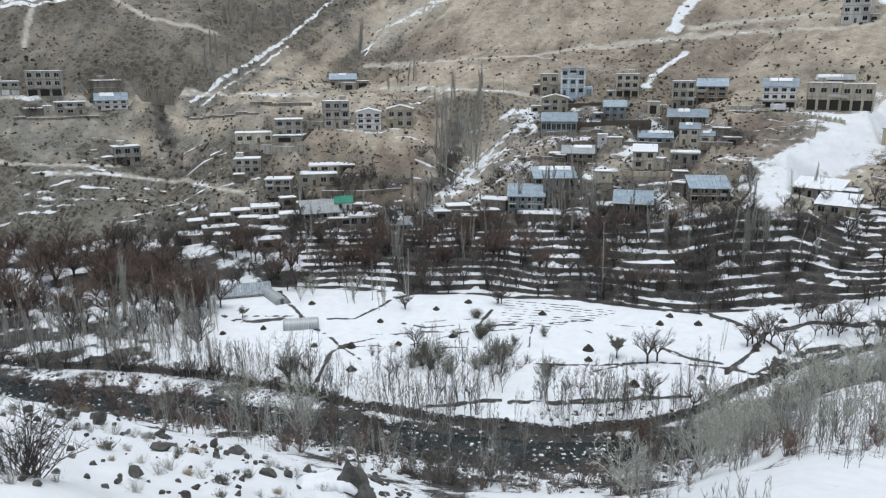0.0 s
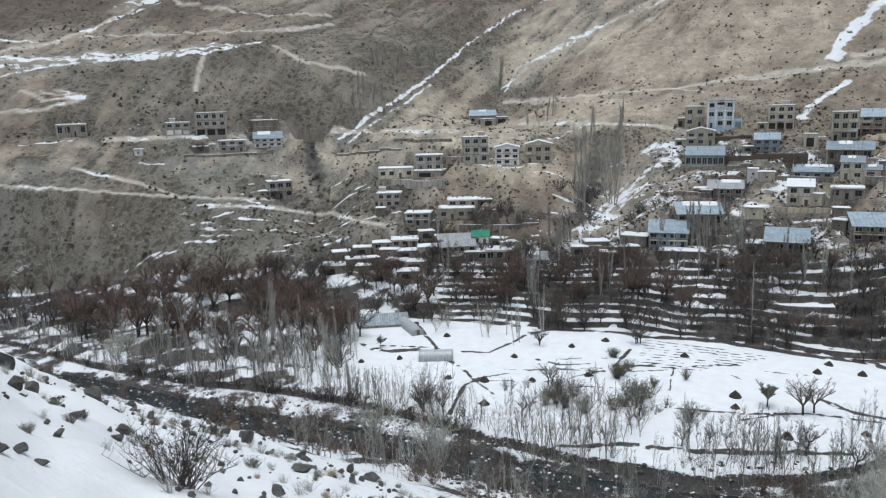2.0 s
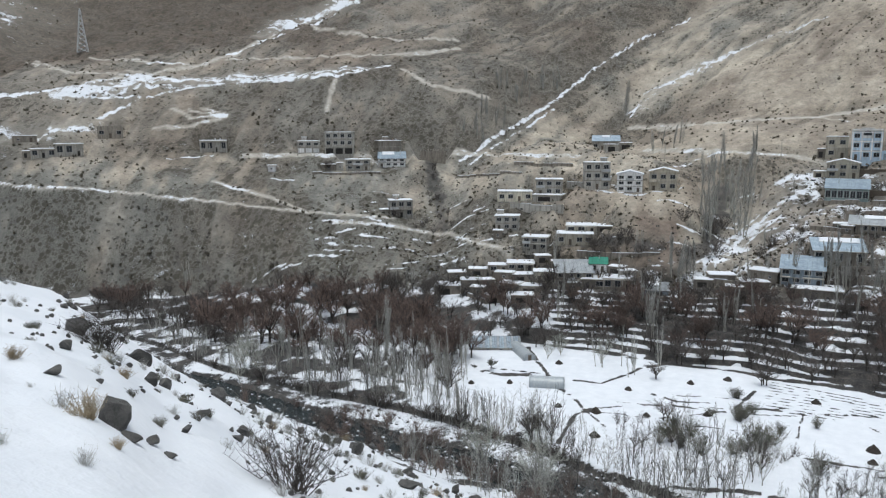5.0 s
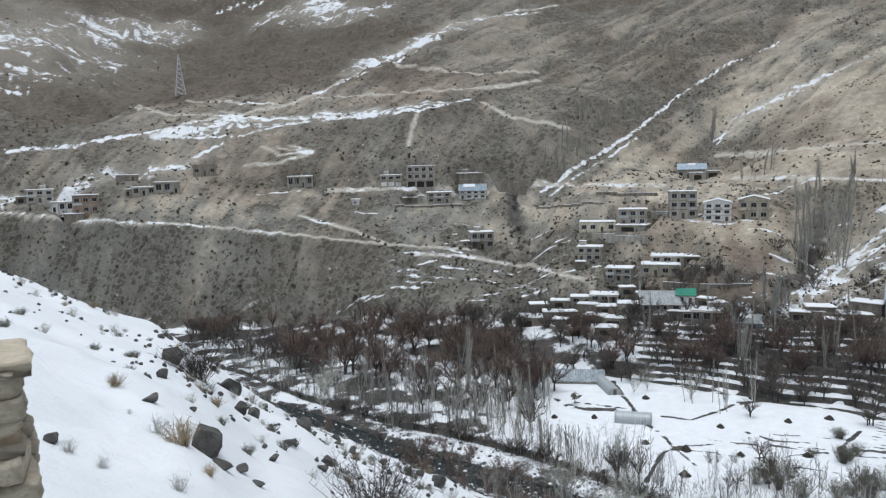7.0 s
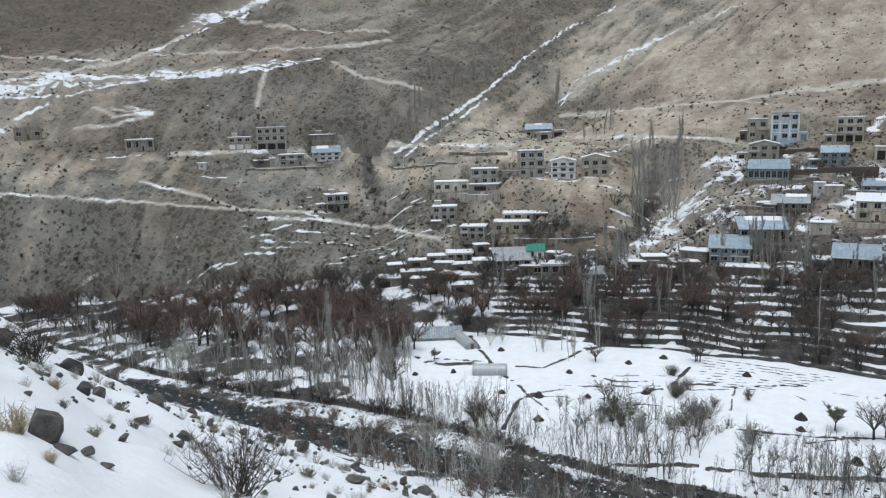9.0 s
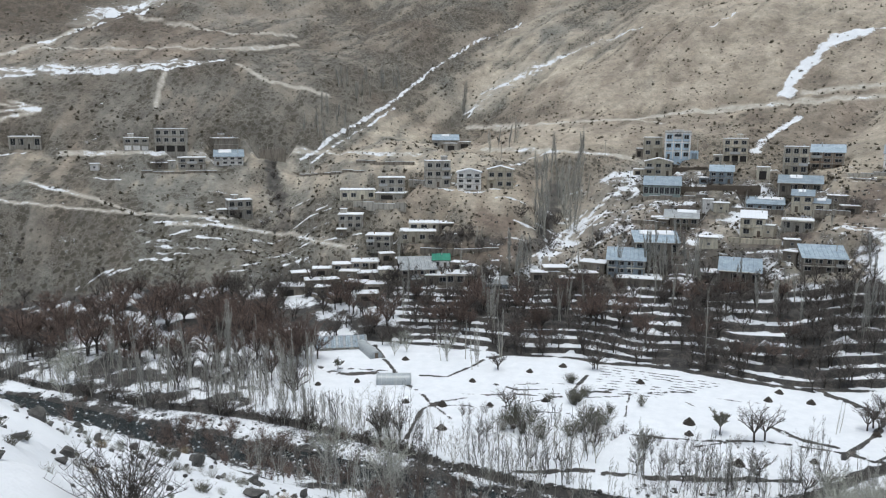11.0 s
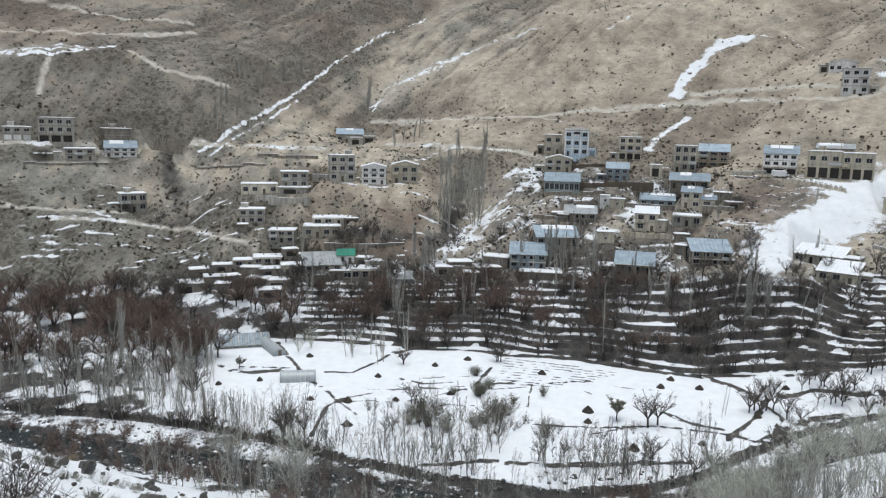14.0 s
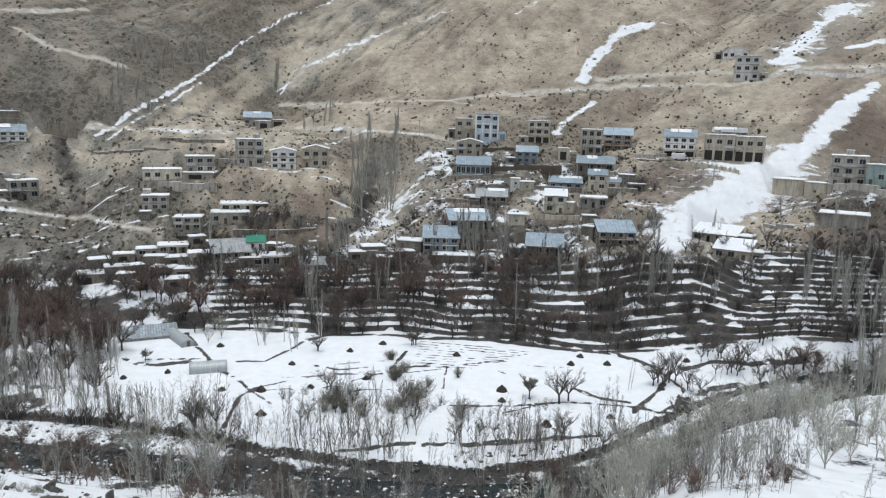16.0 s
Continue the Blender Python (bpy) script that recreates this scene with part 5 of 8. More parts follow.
def plant(kinds, x, y, rng, size=1.0, joined=""):
    """Notes one more tree of one of the kinds at this place; joined: the name of the uncounted rest that it belongs to."""
    k = size * rng.uniform(0.78, 1.22)
    WAITING.append((rng.choice(kinds), x, y, (rng.uniform(-4, 4), rng.uniform(-4, 4), rng.uniform(0, 360)), (k, k, k * rng.uniform(0.88, 1.14)), joined))


def settle():
    """Sets all that was planted on the ground."""
    xs, ys = np.array([w[1] for w in WAITING]), np.array([w[2] for w in WAITING])
    zs = land(np.degrees(np.arctan2(xs, ys)), np.hypot(xs, ys))
    for (ob, x, y, turn, size, joined), z in zip(WAITING, zs):
        m = pose(x, y, float(z), *turn) @ Matrix.Diagonal((*size, 1))
        if joined:
            JOINED.setdefault(joined, []).append((ob, m))
        elif ob not in PLANTED:
            PLANTED.append(ob)
            ob.matrix_basis = m
        else:
            copy_thing(ob, Matrix()).matrix_basis = m
    WAITING.clear()


def join_rest(name, label, category):
    """All that belongs to an uncounted rest, as one mesh."""
    parts, mats, v, loops, starts, slots, base, edge = {}, [], [], [], [], [], 0, 0
    for ob, m in JOINED[name]:
        if ob not in parts:
            parts[ob] = []
            for child in ob.children:
                me = child.data
                co, corner, first = np.empty(len(me.vertices) * 3, np.float32), np.empty(len(me.loops), np.int32), np.empty(len(me.polygons), np.int32)
                me.vertices.foreach_get("co", co)
                me.loops.foreach_get("vertex_index", corner)
                me.polygons.foreach_get("loop_start", first)
                if me.materials[0] not in mats:
                    mats.append(me.materials[0])
                parts[ob].append((co.reshape(-1, 3), corner, first, mats.index(me.materials[0])))
        mm = np.array(m)
        for co, corner, first, slot in parts[ob]:
            v.append(co @ mm[:3, :3].T + mm[:3, 3])
            loops.append(corner + base)
            starts.append(first + edge)
            slots.append(np.full(len(first), slot, np.int32))
            base, edge = base + len(co), edge + len(corner)
    me = bpy.data.meshes.new(name)
    me.vertices.add(base)
    me.vertices.foreach_set("co", np.concatenate(v).astype(np.float32).ravel())
    me.loops.add(edge)
    me.loops.foreach_set("vertex_index", np.concatenate(loops))
    starts = np.concatenate(starts)
    me.polygons.add(len(starts))
    me.polygons.foreach_set("loop_start", starts)
    for mat in mats:
        me.materials.append(mat)
    me.polygons.foreach_set("material_index", np.concatenate(slots))
    me.update(calc_edges=True)
    tagged(new(name, me), label, category, kind="stuff")


def scatter(kinds, count, seed, bearings, inner, outer, size=1.0, clump=0.0, patch=30, joined=""):
    """Trees strewn between two lines (a curve of the land and metres beyond it), in loose clumps."""
    rng = random.Random(seed)
    a = np.array([rng.uniform(*bearings) for _ in range(count * 4)])
    r0, r1 = along(inner[0], a)[0] + inner[1], along(outer[0], a)[0] + outer[1]
    r = r0 + (r1 - r0) * np.array([rng.random() for _ in a])
    x, y = r * np.sin(np.radians(a)), r * np.cos(np.radians(a))
    keep = np.nonzero(fbm(x, y, patch, 2, seed) > clump if clump else x < 1e9)[0][:count]
    for i in keep:
        plant(kinds, float(x[i]), float(y[i]), rng, size, joined)


def spot(kinds, seed, count, a, r, wide, deep, size=1.0):
    """A clump about one place."""
    rng = random.Random(seed)
    for _ in range(count):
        x, y = r * math.sin(radians(a)), r * math.cos(radians(a))
        plant(kinds, x + rng.gauss(0, wide), y + rng.gauss(0, deep), rng, size)


POPLARS = [poplar(s, 15, 3, 600) for s in (1, 2)] + [poplar(3, 16, 2, 450), poplar(4, 14, 1, 260), poplar(6, 15, 4, 640)]
WISPY = [poplar(s, 14, n, 420, "tall bare pale poplar in the dry gully", 1.3, branches=11, wide=0.9) for s, n in ((81, 1), (82, 2))]
FULL = [poplar(s, 14, n, 520, "bare bushy pale poplar on the dry hillside", 3.0) for s, n in ((8, 1), (9, 2), (10, 1))]
SLIM = [poplar(5, 13, 1, 60, "single slender bare poplar with a pale stem")]
YOUNG = "slender bare young tree on the snowy bank"
SAPLINGS = [poplar(s, h, n, 220, YOUNG, 1.35, "young_tree", b, t, "young bank trees", 1.3, 8, 0.06, 0.5, 0.6) for s, h, n, b, t in ((11, 9, 3, GREYBARK, GREYTWIG), (12, 9.5, 4, PALEBARK, PALETWIG), (13, 8, 2, GREYBARK, DARKTWIG), (14, 9, 3, PALEBARK, PALETWIG))]
SAPLINGS += [spreading(s, "young_tree", 8.5, w, b, t, YOUNG, "young bank trees", n, 7, low=0.07, width=0.026, slim=0.4, reach=1.3) for s, w, b, t, n in ((15, 1.6, GREYBARK, GREYTWIG, 4), (16, 2.2, PALEBARK, PALETWIG, 4))]
RUSSET = [spreading(s, "walnut_tree", 11.0, 8.5, DARKBARK, REDTWIG, "bare russet-twigged spreading tree in a snowy orchard", "orchard trees", 8, 32, width=0.046) for s in (21, 22, 23)]
ORCHARD = [spreading(s, "fruit_tree", 6.5, 5.4, DARKBARK, DARKTWIG, "small bare dark fruit tree on a snowy terrace", "terrace fruit trees", 7, 12, width=0.038) for s in (31, 32, 33)]
WILLOWS = [spreading(s, "willow_tree", 10.0, 4.6, PALEBARK, WILLOWTWIG, "bare pale bushy willow by the stream", "bank willows", n, 16, low=0.06, width=0.038, slim=0.5, reach=1.1) for s, n in ((41, 7), (42, 9), (43, 6))]
OLIVE = [spreading(45, "evergreen_tree", 6.0, 4.0, DARKBARK, OLIVETWIG, "round olive-green tree alone in the snowy field", "field trees", 8, 40, low=0.3, width=0.09)]
OLIVEBUSH = [bush(s, "olive_shrub", 3.0, 2.6, OLIVETWIG, "dense olive-grey shrub in the snowy field", "field shrubs", 50, 9, 0.045) for s in (46, 47)]
THICKET = [bush(s, "russet_shrub", 3.2, 2.6, REDTWIG, "leafless russet shrub on the stony river bank", "bank shrubs", 30, 6, 0.035) for s in (51, 52)]
GULLYBUSH = [bush(s, "gully_shrub", 3.2, 3.4, DARKTWIG, "bare dark bushy shrub in a dry gully", "gully shrubs", 18, 12, 0.07) for s in (55, 56)]
BANKBUSH = [bush(s, "bank_shrub", 4.0, 3.0, DARKTWIG, "leafless dark many-stemmed shrub on the snowy bank", "bank shrubs", 16, 8, 0.034) for s in (53, 54)]

# terraced orchards
scatter(ORCHARD, 210, 101, (-12, 24), (FAR, 0), (ORCH, 4), 0.98, -0.14)
scatter(ORCHARD, 200, 114, (-12, 39), (FAR, -1), (ORCH, 6), 0.85, -0.2, 30, "terrace_trees")
scatter(ORCHARD, 120, 115, (22, 39), (FAR, 0), (ORCH, 2), 0.8, -0.1, 30, "terrace_trees")
scatter(RUSSET, 70, 102, (-10, 20), (FAR, 3), (ORCH, -2), 0.62, -0.1, 16)
# the flat orchard downstream
scatter(RUSSET, 62, 103, (-46, -21), (WALL, 22), (ORCH, -6), 0.8, -0.1, 24)
scatter(RUSSET, 14, 116, (-22, -10), (FAR, 3), (ORCH, -6), 0.7, -0.1, 24)
scatter(ORCHARD, 110, 104, (-46, -10), (FAR, -8), (ORCH, 2), 0.95, -0.2, 30, "terrace_trees")
scatter(ORCHARD, 60, 117, (-44, -22), (WALL, 14), (FAR, 0), 0.8, -0.1)
scatter(POPLARS, 55, 105, (-38, -18), (WALL, 3), (WALL, 45), 0.75, 0.0, 26)
scatter(ORCHARD, 100, 131, (-42, -19), (WALL, 8), (ORCH, 0), 1.1, -0.15, 20, "terrace_trees")
scatter(SAPLINGS[1::2], 40, 132, (-36, -18), (WALL, 4), (WALL, 40), 0.95, -0.1, 20, "bank_saplings")
scatter(GULLYBUSH, 110, 133, (-52, -19), (ORCH, 3), (BLUFF, -2), 0.42, 0.02, 16, "slope_thicket")
scatter(GULLYBUSH, 60, 134, (-30, -8), (ROAD, 8), (HILL1, 30), 0.42, 0.02, 18, "slope_thicket")
# along the field's lower wall
scatter(SAPLINGS, 70, 106, (-44, -8), (WALL, -1.5), (WALL, 3), 0.95)
scatter(SAPLINGS, 60, 118, (-44, -8), (WALL, -2.5), (WALL, 4), 0.8, 0.0, 30, "bank_saplings")
scatter(ORCHARD, 50, 112, (-40, -8), (WALL, -3), (WALL, -1), 0.62, 0.0, 30, "terrace_trees")
scatter(SAPLINGS, 34, 107, (-10, 24), (WALL, -4), (WALL, 1), 0.8, 0.0, 30, "bank_saplings")
# the stream's banks
scatter(SAPLINGS, 60, 108, (-26, 22), (RIVER, -24), (RIVER, -6), 0.9, -0.2, 30, "bank_saplings")
scatter(SAPLINGS, 18, 119, (18, 41), (RIVER, -14), (RIVER, 5), 0.95, 0.0, 14, "bank_saplings")
scatter(THICKET, 55, 109, (-32, 36), (RIVER, -24), (RIVER, -6), 0.8, -0.15)
scatter(WILLOWS, 9, 110, (14, 41), (RIVER, -40), (RIVER, 2), 1.0, -0.1)
scatter(BANKBUSH, 70, 113, (-24, 41), (RIVER, -26), (RIVER, 5), 0.8, -0.1)
scatter(SAPLINGS[::2], 20, 120, (14, 41), (RIVER, -62), (RIVER, -12), 0.72, -0.05, 12, "bank_saplings")
scatter(SAPLINGS[1::2], 16, 127, (16, 41), (RIVER, -62), (RIVER, -4), 0.85, -0.05, 14, "bank_saplings")
scatter(BANKBUSH, 40, 126, (14, 41), (RIVER, -60), (RIVER, -10), 0.5, 0.0, 12, "bank_thicket")
scatter(BANKBUSH, 40, 128, (16, 41), (RIVER, -12), (RIVER, 7), 0.6, -0.1, 12, "bank_thicket")
scatter(GULLYBUSH, 50, 121, (2, 23), (ORCH, 2), (ROAD, -4), 0.5, -0.1)
scatter(RUSSET, 10, 122, (-27, -17), (WALL, 26), (FAR, 0), 0.75)
scatter(THICKET, 45, 123, (-36, -12), (RIVER, -12), (RIVER, 9), 0.85, -0.2, 30, "bank_thicket")
scatter(BANKBUSH, 60, 124, (-36, 20), (RIVER, -9), (RIVER, 9), 0.7, -0.2, 30, "bank_thicket")
scatter(ORCHARD, 60, 125, (-24, -8), (FAR, -2), (ORCH, 3), 0.9, 0.0, 30, "terrace_trees")


# the wooded bend of the stream
scatter(SAPLINGS[1::2], 20, 141, (21, 41), (RIVER, -36), (RIVER, 9), 1.0, -0.1, 12, "bank_saplings")
scatter(SAPLINGS[::2], 18, 142, (19, 41), (RIVER, -12), (WALL, 8), 0.95, -0.1, 12, "bank_saplings")
scatter(WILLOWS, 34, 143, (22, 41), (RIVER, -44), (RIVER, 6), 0.95, -0.1)
scatter(ORCHARD, 60, 144, (20, 41), (RIVER, -4), (FAR, 4), 0.85, -0.1, 20, "terrace_trees")
scatter(BANKBUSH, 40, 145, (20, 41), (RIVER, -9), (WALL, 5), 0.6, -0.1, 12, "bank_thicket")
scatter(SAPLINGS[:4], 70, 149, (22, 41), (RIVER, -98), (RIVER, -40), 0.72, -0.15, 14, "bank_saplings")
scatter(WILLOWS, 14, 150, (23, 41), (RIVER, -98), (RIVER, -40), 0.7, -0.2)
scatter(BANKBUSH, 20, 151, (18, 41), (RIVER, -95), (RIVER, -30), 0.7, -0.15)
scatter(THICKET, 14, 152, (20, 41), (RIVER, -95), (RIVER, -35), 0.8, -0.15)
scatter(SAPLINGS, 30, 146, (-10, 22), (RIVER, 4), (WALL, 14), 0.8, 0.0, 14, "bank_saplings")
scatter(POPLARS, 26, 147, (-14, 38), (ORCH, -22), (ORCH, 6), 0.8, 0.0, 18)
scatter(POPLARS, 22, 148, (3, 38), (ORCH, 4), (ROAD, -12), 0.6, 0.0, 18)


# thickets in the lower part of the field
scatter(BANKBUSH, 46, 153, (-6, 16), (WALL, 1), (WALL, 26), 0.55, 0.02, 16, "bank_thicket")
scatter(SAPLINGS[::2], 30, 154, (-6, 22), (WALL, 0), (WALL, 16), 0.8, 0.02, 14, "bank_saplings")
scatter(ORCHARD, 14, 155, (-5, 12), (WALL, 6), (WALL, 30), 0.6, 0.0, 16)


# clumps that stand out: kinds, seed, count, bearing, distance, spread across and along, size
spot(FULL, 600, 7, -1.5, 243.4, 3.4, 2.0, 0.95)
spot(WISPY, 601, 4, 1.1, 291.6, 2.7, 3.0, 1.92)
spot(WISPY, 602, 3, 2.7, 296.8, 1.4, 3.0, 1.63)
spot(POPLARS, 603, 2, -4.7, 253.4, 1.2, 1.0, 0.62)
spot(POPLARS, 604, 4, -3.9, 222.8, 1.2, 2.0, 0.87)
spot(FULL, 605, 3, 10.6, 243.6, 2.7, 2.0, 0.95)
spot(SLIM, 606, 1, 12.8, 197.8, 0.2, 0.2, 1.39)
spot(FULL, 607, 6, 23.0, 221.4, 2.7, 2.0, 0.82)
spot(POPLARS, 608, 2, 20.1, 229.4, 1.4, 1.0, 0.65)
spot(POPLARS, 609, 3, 33.6, 222.2, 1.3, 2.0, 0.84)
spot(POPLARS, 610, 7, 36.1, 220.6, 3.1, 3.0, 1.12)
spot(POPLARS, 611, 8, 38.1, 221.4, 3.0, 4.0, 1.15)
spot(FULL, 612, 7, -14.1, 407.0, 6.3, 3.0, 0.86)
spot(FULL, 613, 5, -12.4, 426.6, 5.4, 3.0, 0.78)
spot(FULL, 614, 5, -17.8, 355.2, 3.4, 3.0, 0.88)
spot(FULL, 615, 2, -6.2, 429.2, 0.6, 1.0, 1.35)
spot(FULL, 616, 6, -16.2, 372.8, 5.7, 3.0, 0.89)
spot(FULL, 617, 5, -11.2, 437.6, 3.7, 3.0, 0.76)
spot(FULL, 618, 2, 12.0, 239.0, 1.9, 1.0, 0.73)
spot(FULL, 619, 2, 14.7, 234.4, 1.5, 1.0, 0.85)
spot(FULL, 620, 2, 17.8, 230.8, 1.4, 1.0, 0.77)
spot(FULL, 621, 2, 16.5, 223.8, 2.1, 1.0, 0.87)
spot(FULL, 622, 2, 8.4, 246.8, 1.5, 1.0, 0.97)
spot(FULL, 623, 2, 23.2, 240.8, 1.1, 1.0, 0.78)
spot(POPLARS, 624, 2, -11.2, 253.8, 1.1, 1.0, 0.69)
spot(FULL, 625, 3, 2.4, 321.4, 4.9, 3.0, 0.96)
spot(POPLARS, 626, 2, 6.1, 243.8, 1.0, 1.0, 0.89)
spot(POPLARS, 627, 3, 8.8, 242.0, 2.3, 1.0, 0.76)
spot(POPLARS, 628, 2, 3.0, 241.6, 1.5, 1.0, 0.76)
spot(POPLARS, 629, 4, -25.3, 192.2, 2.0, 3.0, 1.23)
spot(POPLARS, 630, 3, -29.4, 178.6, 2.0, 3.0, 0.94)
spot(POPLARS, 631, 5, -23.5, 176.8, 2.9, 2.0, 0.66)
spot(POPLARS, 632, 4, -17.7, 152.8, 2.4, 2.0, 0.64)
spot(POPLARS, 633, 7, -6.0, 186.8, 3.3, 3.0, 0.85)
spot(POPLARS, 634, 3, -3.8, 212.8, 1.7, 3.0, 0.85)
spot(WILLOWS, 635, 3, -9.8, 193.8, 3.1, 2.0, 0.69)
spot(POPLARS, 636, 3, -23.0, 248.8, 1.5, 2.0, 0.61)
spot(OLIVE, 637, 1, 14.2, 153.4, 0.1, 0.2, 1.08)
spot(ORCHARD, 638, 2, 16.8, 153.0, 1.0, 1.0, 1.14)
spot(ORCHARD, 639, 2, 17.0, 135.4, 0.9, 1.0, 1.01)
spot(SLIM, 640, 2, 21.9, 164.8, 0.8, 1.0, 0.70)
spot(ORCHARD, 641, 3, 24.6, 171.2, 1.3, 1.0, 1.12)
spot(ORCHARD, 642, 2, -1.9, 156.2, 1.5, 1.0, 0.87)
spot(ORCHARD, 643, 2, -2.8, 183.2, 1.2, 1.0, 0.78)
spot(ORCHARD, 644, 3, 4.9, 186.6, 1.5, 1.0, 0.92)
spot(OLIVEBUSH, 645, 8, 2.7, 160.8, 5.9, 4.0, 1.09)
spot(OLIVEBUSH, 646, 8, 0.4, 148.0, 4.8, 4.0, 1.60)
spot(OLIVEBUSH, 647, 5, 4.8, 146.4, 3.0, 3.0, 1.60)
spot(SAPLINGS, 648, 9, 3.2, 139.2, 5.7, 4.0, 1.14)
spot(SAPLINGS, 649, 8, 0.9, 128.2, 4.2, 3.0, 1.11)
spot(SAPLINGS, 650, 12, 9.9, 126.6, 4.2, 3.0, 0.99)
spot(SAPLINGS, 651, 6, 12.7, 132.2, 3.3, 3.0, 0.90)
spot(OLIVEBUSH, 652, 2, 2.7, 174.2, 0.6, 1.0, 1.03)
spot(SAPLINGS, 653, 9, -3.5, 126.4, 3.1, 2.0, 0.97)
spot(SAPLINGS, 654, 7, -6.0, 130.0, 3.1, 2.0, 0.82)
spot(ORCHARD, 655, 2, -12.1, 141.8, 1.1, 1.0, 1.19)
spot(OLIVE, 656, 1, -16.0, 183.2, 0.4, 0.2, 0.55)
spot(SAPLINGS, 657, 8, 17.3, 129.6, 3.2, 3.0, 0.88)
spot(WILLOWS, 658, 3, 30.4, 94.0, 3.2, 3.0, 0.86)
spot(SAPLINGS, 659, 4, 27.6, 96.6, 3.0, 3.0, 0.71)
spot(WILLOWS, 660, 3, 33.9, 127.6, 3.7, 3.0, 1.03)
spot(SAPLINGS, 661, 7, 36.6, 170.8, 6.0, 5.0, 1.34)
spot(POPLARS, 662, 6, 38.6, 191.8, 4.0, 6.0, 1.15)
spot(SAPLINGS, 663, 6, 37.7, 118.6, 5.0, 4.0, 0.84)
spot(SAPLINGS, 664, 4, 35.1, 91.4, 3.3, 4.0, 0.63)
spot(WILLOWS, 665, 2, -16.0, 133.8, 1.5, 2.0, 1.23)
spot(SAPLINGS, 666, 7, -12.7, 124.8, 3.0, 2.0, 0.93)
spot(THICKET, 667, 6, -23.6, 141.4, 5.1, 3.0, 1.43)
spot(THICKET, 668, 6, -6.6, 117.6, 4.8, 3.0, 1.50)
spot(THICKET, 669, 5, 18.0, 119.4, 4.9, 3.0, 1.53)
spot(SAPLINGS, 670, 6, 5.7, 115.8, 6.8, 3.0, 0.92)
spot(SAPLINGS, 671, 5, 15.2, 118.0, 7.8, 3.0, 0.87)
spot(SAPLINGS, 672, 7, 21.1, 125.4, 4.0, 3.0, 0.96)
spot(BANKBUSH, 673, 8, 3.7, 97.0, 5.0, 3.0, 1.46)
spot(BANKBUSH, 674, 4, 13.3, 99.4, 5.0, 3.0, 1.26)
spot(THICKET, 675, 4, 27.6, 85.0, 1.9, 2.0, 0.95)
spot(THICKET, 676, 5, 32.4, 85.0, 1.8, 2.0, 0.91)
spot(THICKET, 677, 5, -9.0, 112.8, 5.7, 3.0, 1.34)
spot(THICKET, 678, 7, -22.1, 145.2, 12.4, 3.0, 1.27)
spot(THICKET, 679, 6, -27.9, 158.0, 9.3, 3.0, 1.31)
spot(THICKET, 680, 8, -15.4, 127.0, 5.2, 3.0, 1.46)
spot(WILLOWS, 681, 2, -11.8, 122.8, 1.0, 2.0, 1.02)
spot(SAPLINGS, 682, 5, -12.8, 115.0, 2.9, 2.0, 0.96)
spot(RUSSET, 683, 3, -19.6, 193.2, 2.7, 3.0, 1.07)
spot(RUSSET, 684, 3, -21.3, 210.8, 2.9, 3.0, 1.08)
spot(RUSSET, 685, 3, -25.5, 225.4, 2.9, 3.0, 1.11)
spot(SAPLINGS, 686, 12, -14.2, 147.0, 7.1, 1.0, 1.05)
spot(ORCHARD, 687, 2, -12.5, 140.2, 1.6, 1.0, 1.05)
spot(RUSSET, 688, 5, -37.0, 230.2, 8.1, 4.0, 1.22)
spot(RUSSET, 689, 5, -33.0, 213.8, 6.7, 4.0, 1.15)
spot(RUSSET, 690, 4, -28.5, 222.0, 6.1, 4.0, 1.12)
spot(RUSSET, 691, 3, -24.4, 219.8, 4.3, 3.0, 1.11)
spot(RUSSET, 692, 4, -20.0, 193.0, 3.4, 3.0, 1.04)
spot(POPLARS, 693, 3, -39.4, 281.8, 1.3, 2.0, 0.65)
spot(POPLARS, 694, 2, -42.1, 276.6, 0.8, 2.0, 0.49)
spot(WILLOWS, 695, 4, -35.4, 189.2, 6.0, 3.0, 0.89)
spot(RUSSET, 696, 5, -30.7, 236.8, 11.2, 3.0, 0.85)
spot(RUSSET, 697, 4, 5.8, 210.6, 7.6, 3.0, 0.92)
spot(RUSSET, 698, 3, 9.9, 209.0, 5.0, 3.0, 0.76)
spot(RUSSET, 699, 3, 0.8, 212.8, 5.1, 3.0, 0.77)
spot(RUSSET, 700, 3, -6.8, 209.2, 5.7, 3.0, 0.67)
spot(ORCHARD, 701, 3, 27.0, 170.6, 2.6, 2.0, 1.00)
spot(RUSSET, 702, 3, 34.1, 197.6, 2.8, 2.0, 0.77)
spot(ORCHARD, 703, 8, 31.1, 212.6, 7.7, 6.0, 1.07)
spot(GULLYBUSH, 704, 3, -20.6, 326.2, 2.2, 5.0, 0.98)
spot(GULLYBUSH, 705, 4, -20.3, 309.2, 5.0, 5.0, 0.93)
spot(GULLYBUSH, 706, 6, -19.8, 291.4, 6.5, 5.0, 0.89)
spot(GULLYBUSH, 707, 5, -23.0, 292.2, 5.4, 2.0, 1.34)
spot(GULLYBUSH, 708, 6, 0.3, 276.2, 3.0, 4.0, 1.87)
spot(GULLYBUSH, 709, 5, -0.5, 255.2, 3.6, 3.0, 1.56)
spot(GULLYBUSH, 710, 3, -28.4, 324.2, 2.3, 1.0, 1.42)
spot(GULLYBUSH, 711, 3, 15.9, 271.2, 2.8, 1.0, 1.36)
spot(GULLYBUSH, 712, 4, 11.7, 294.8, 5.5, 1.0, 1.23)
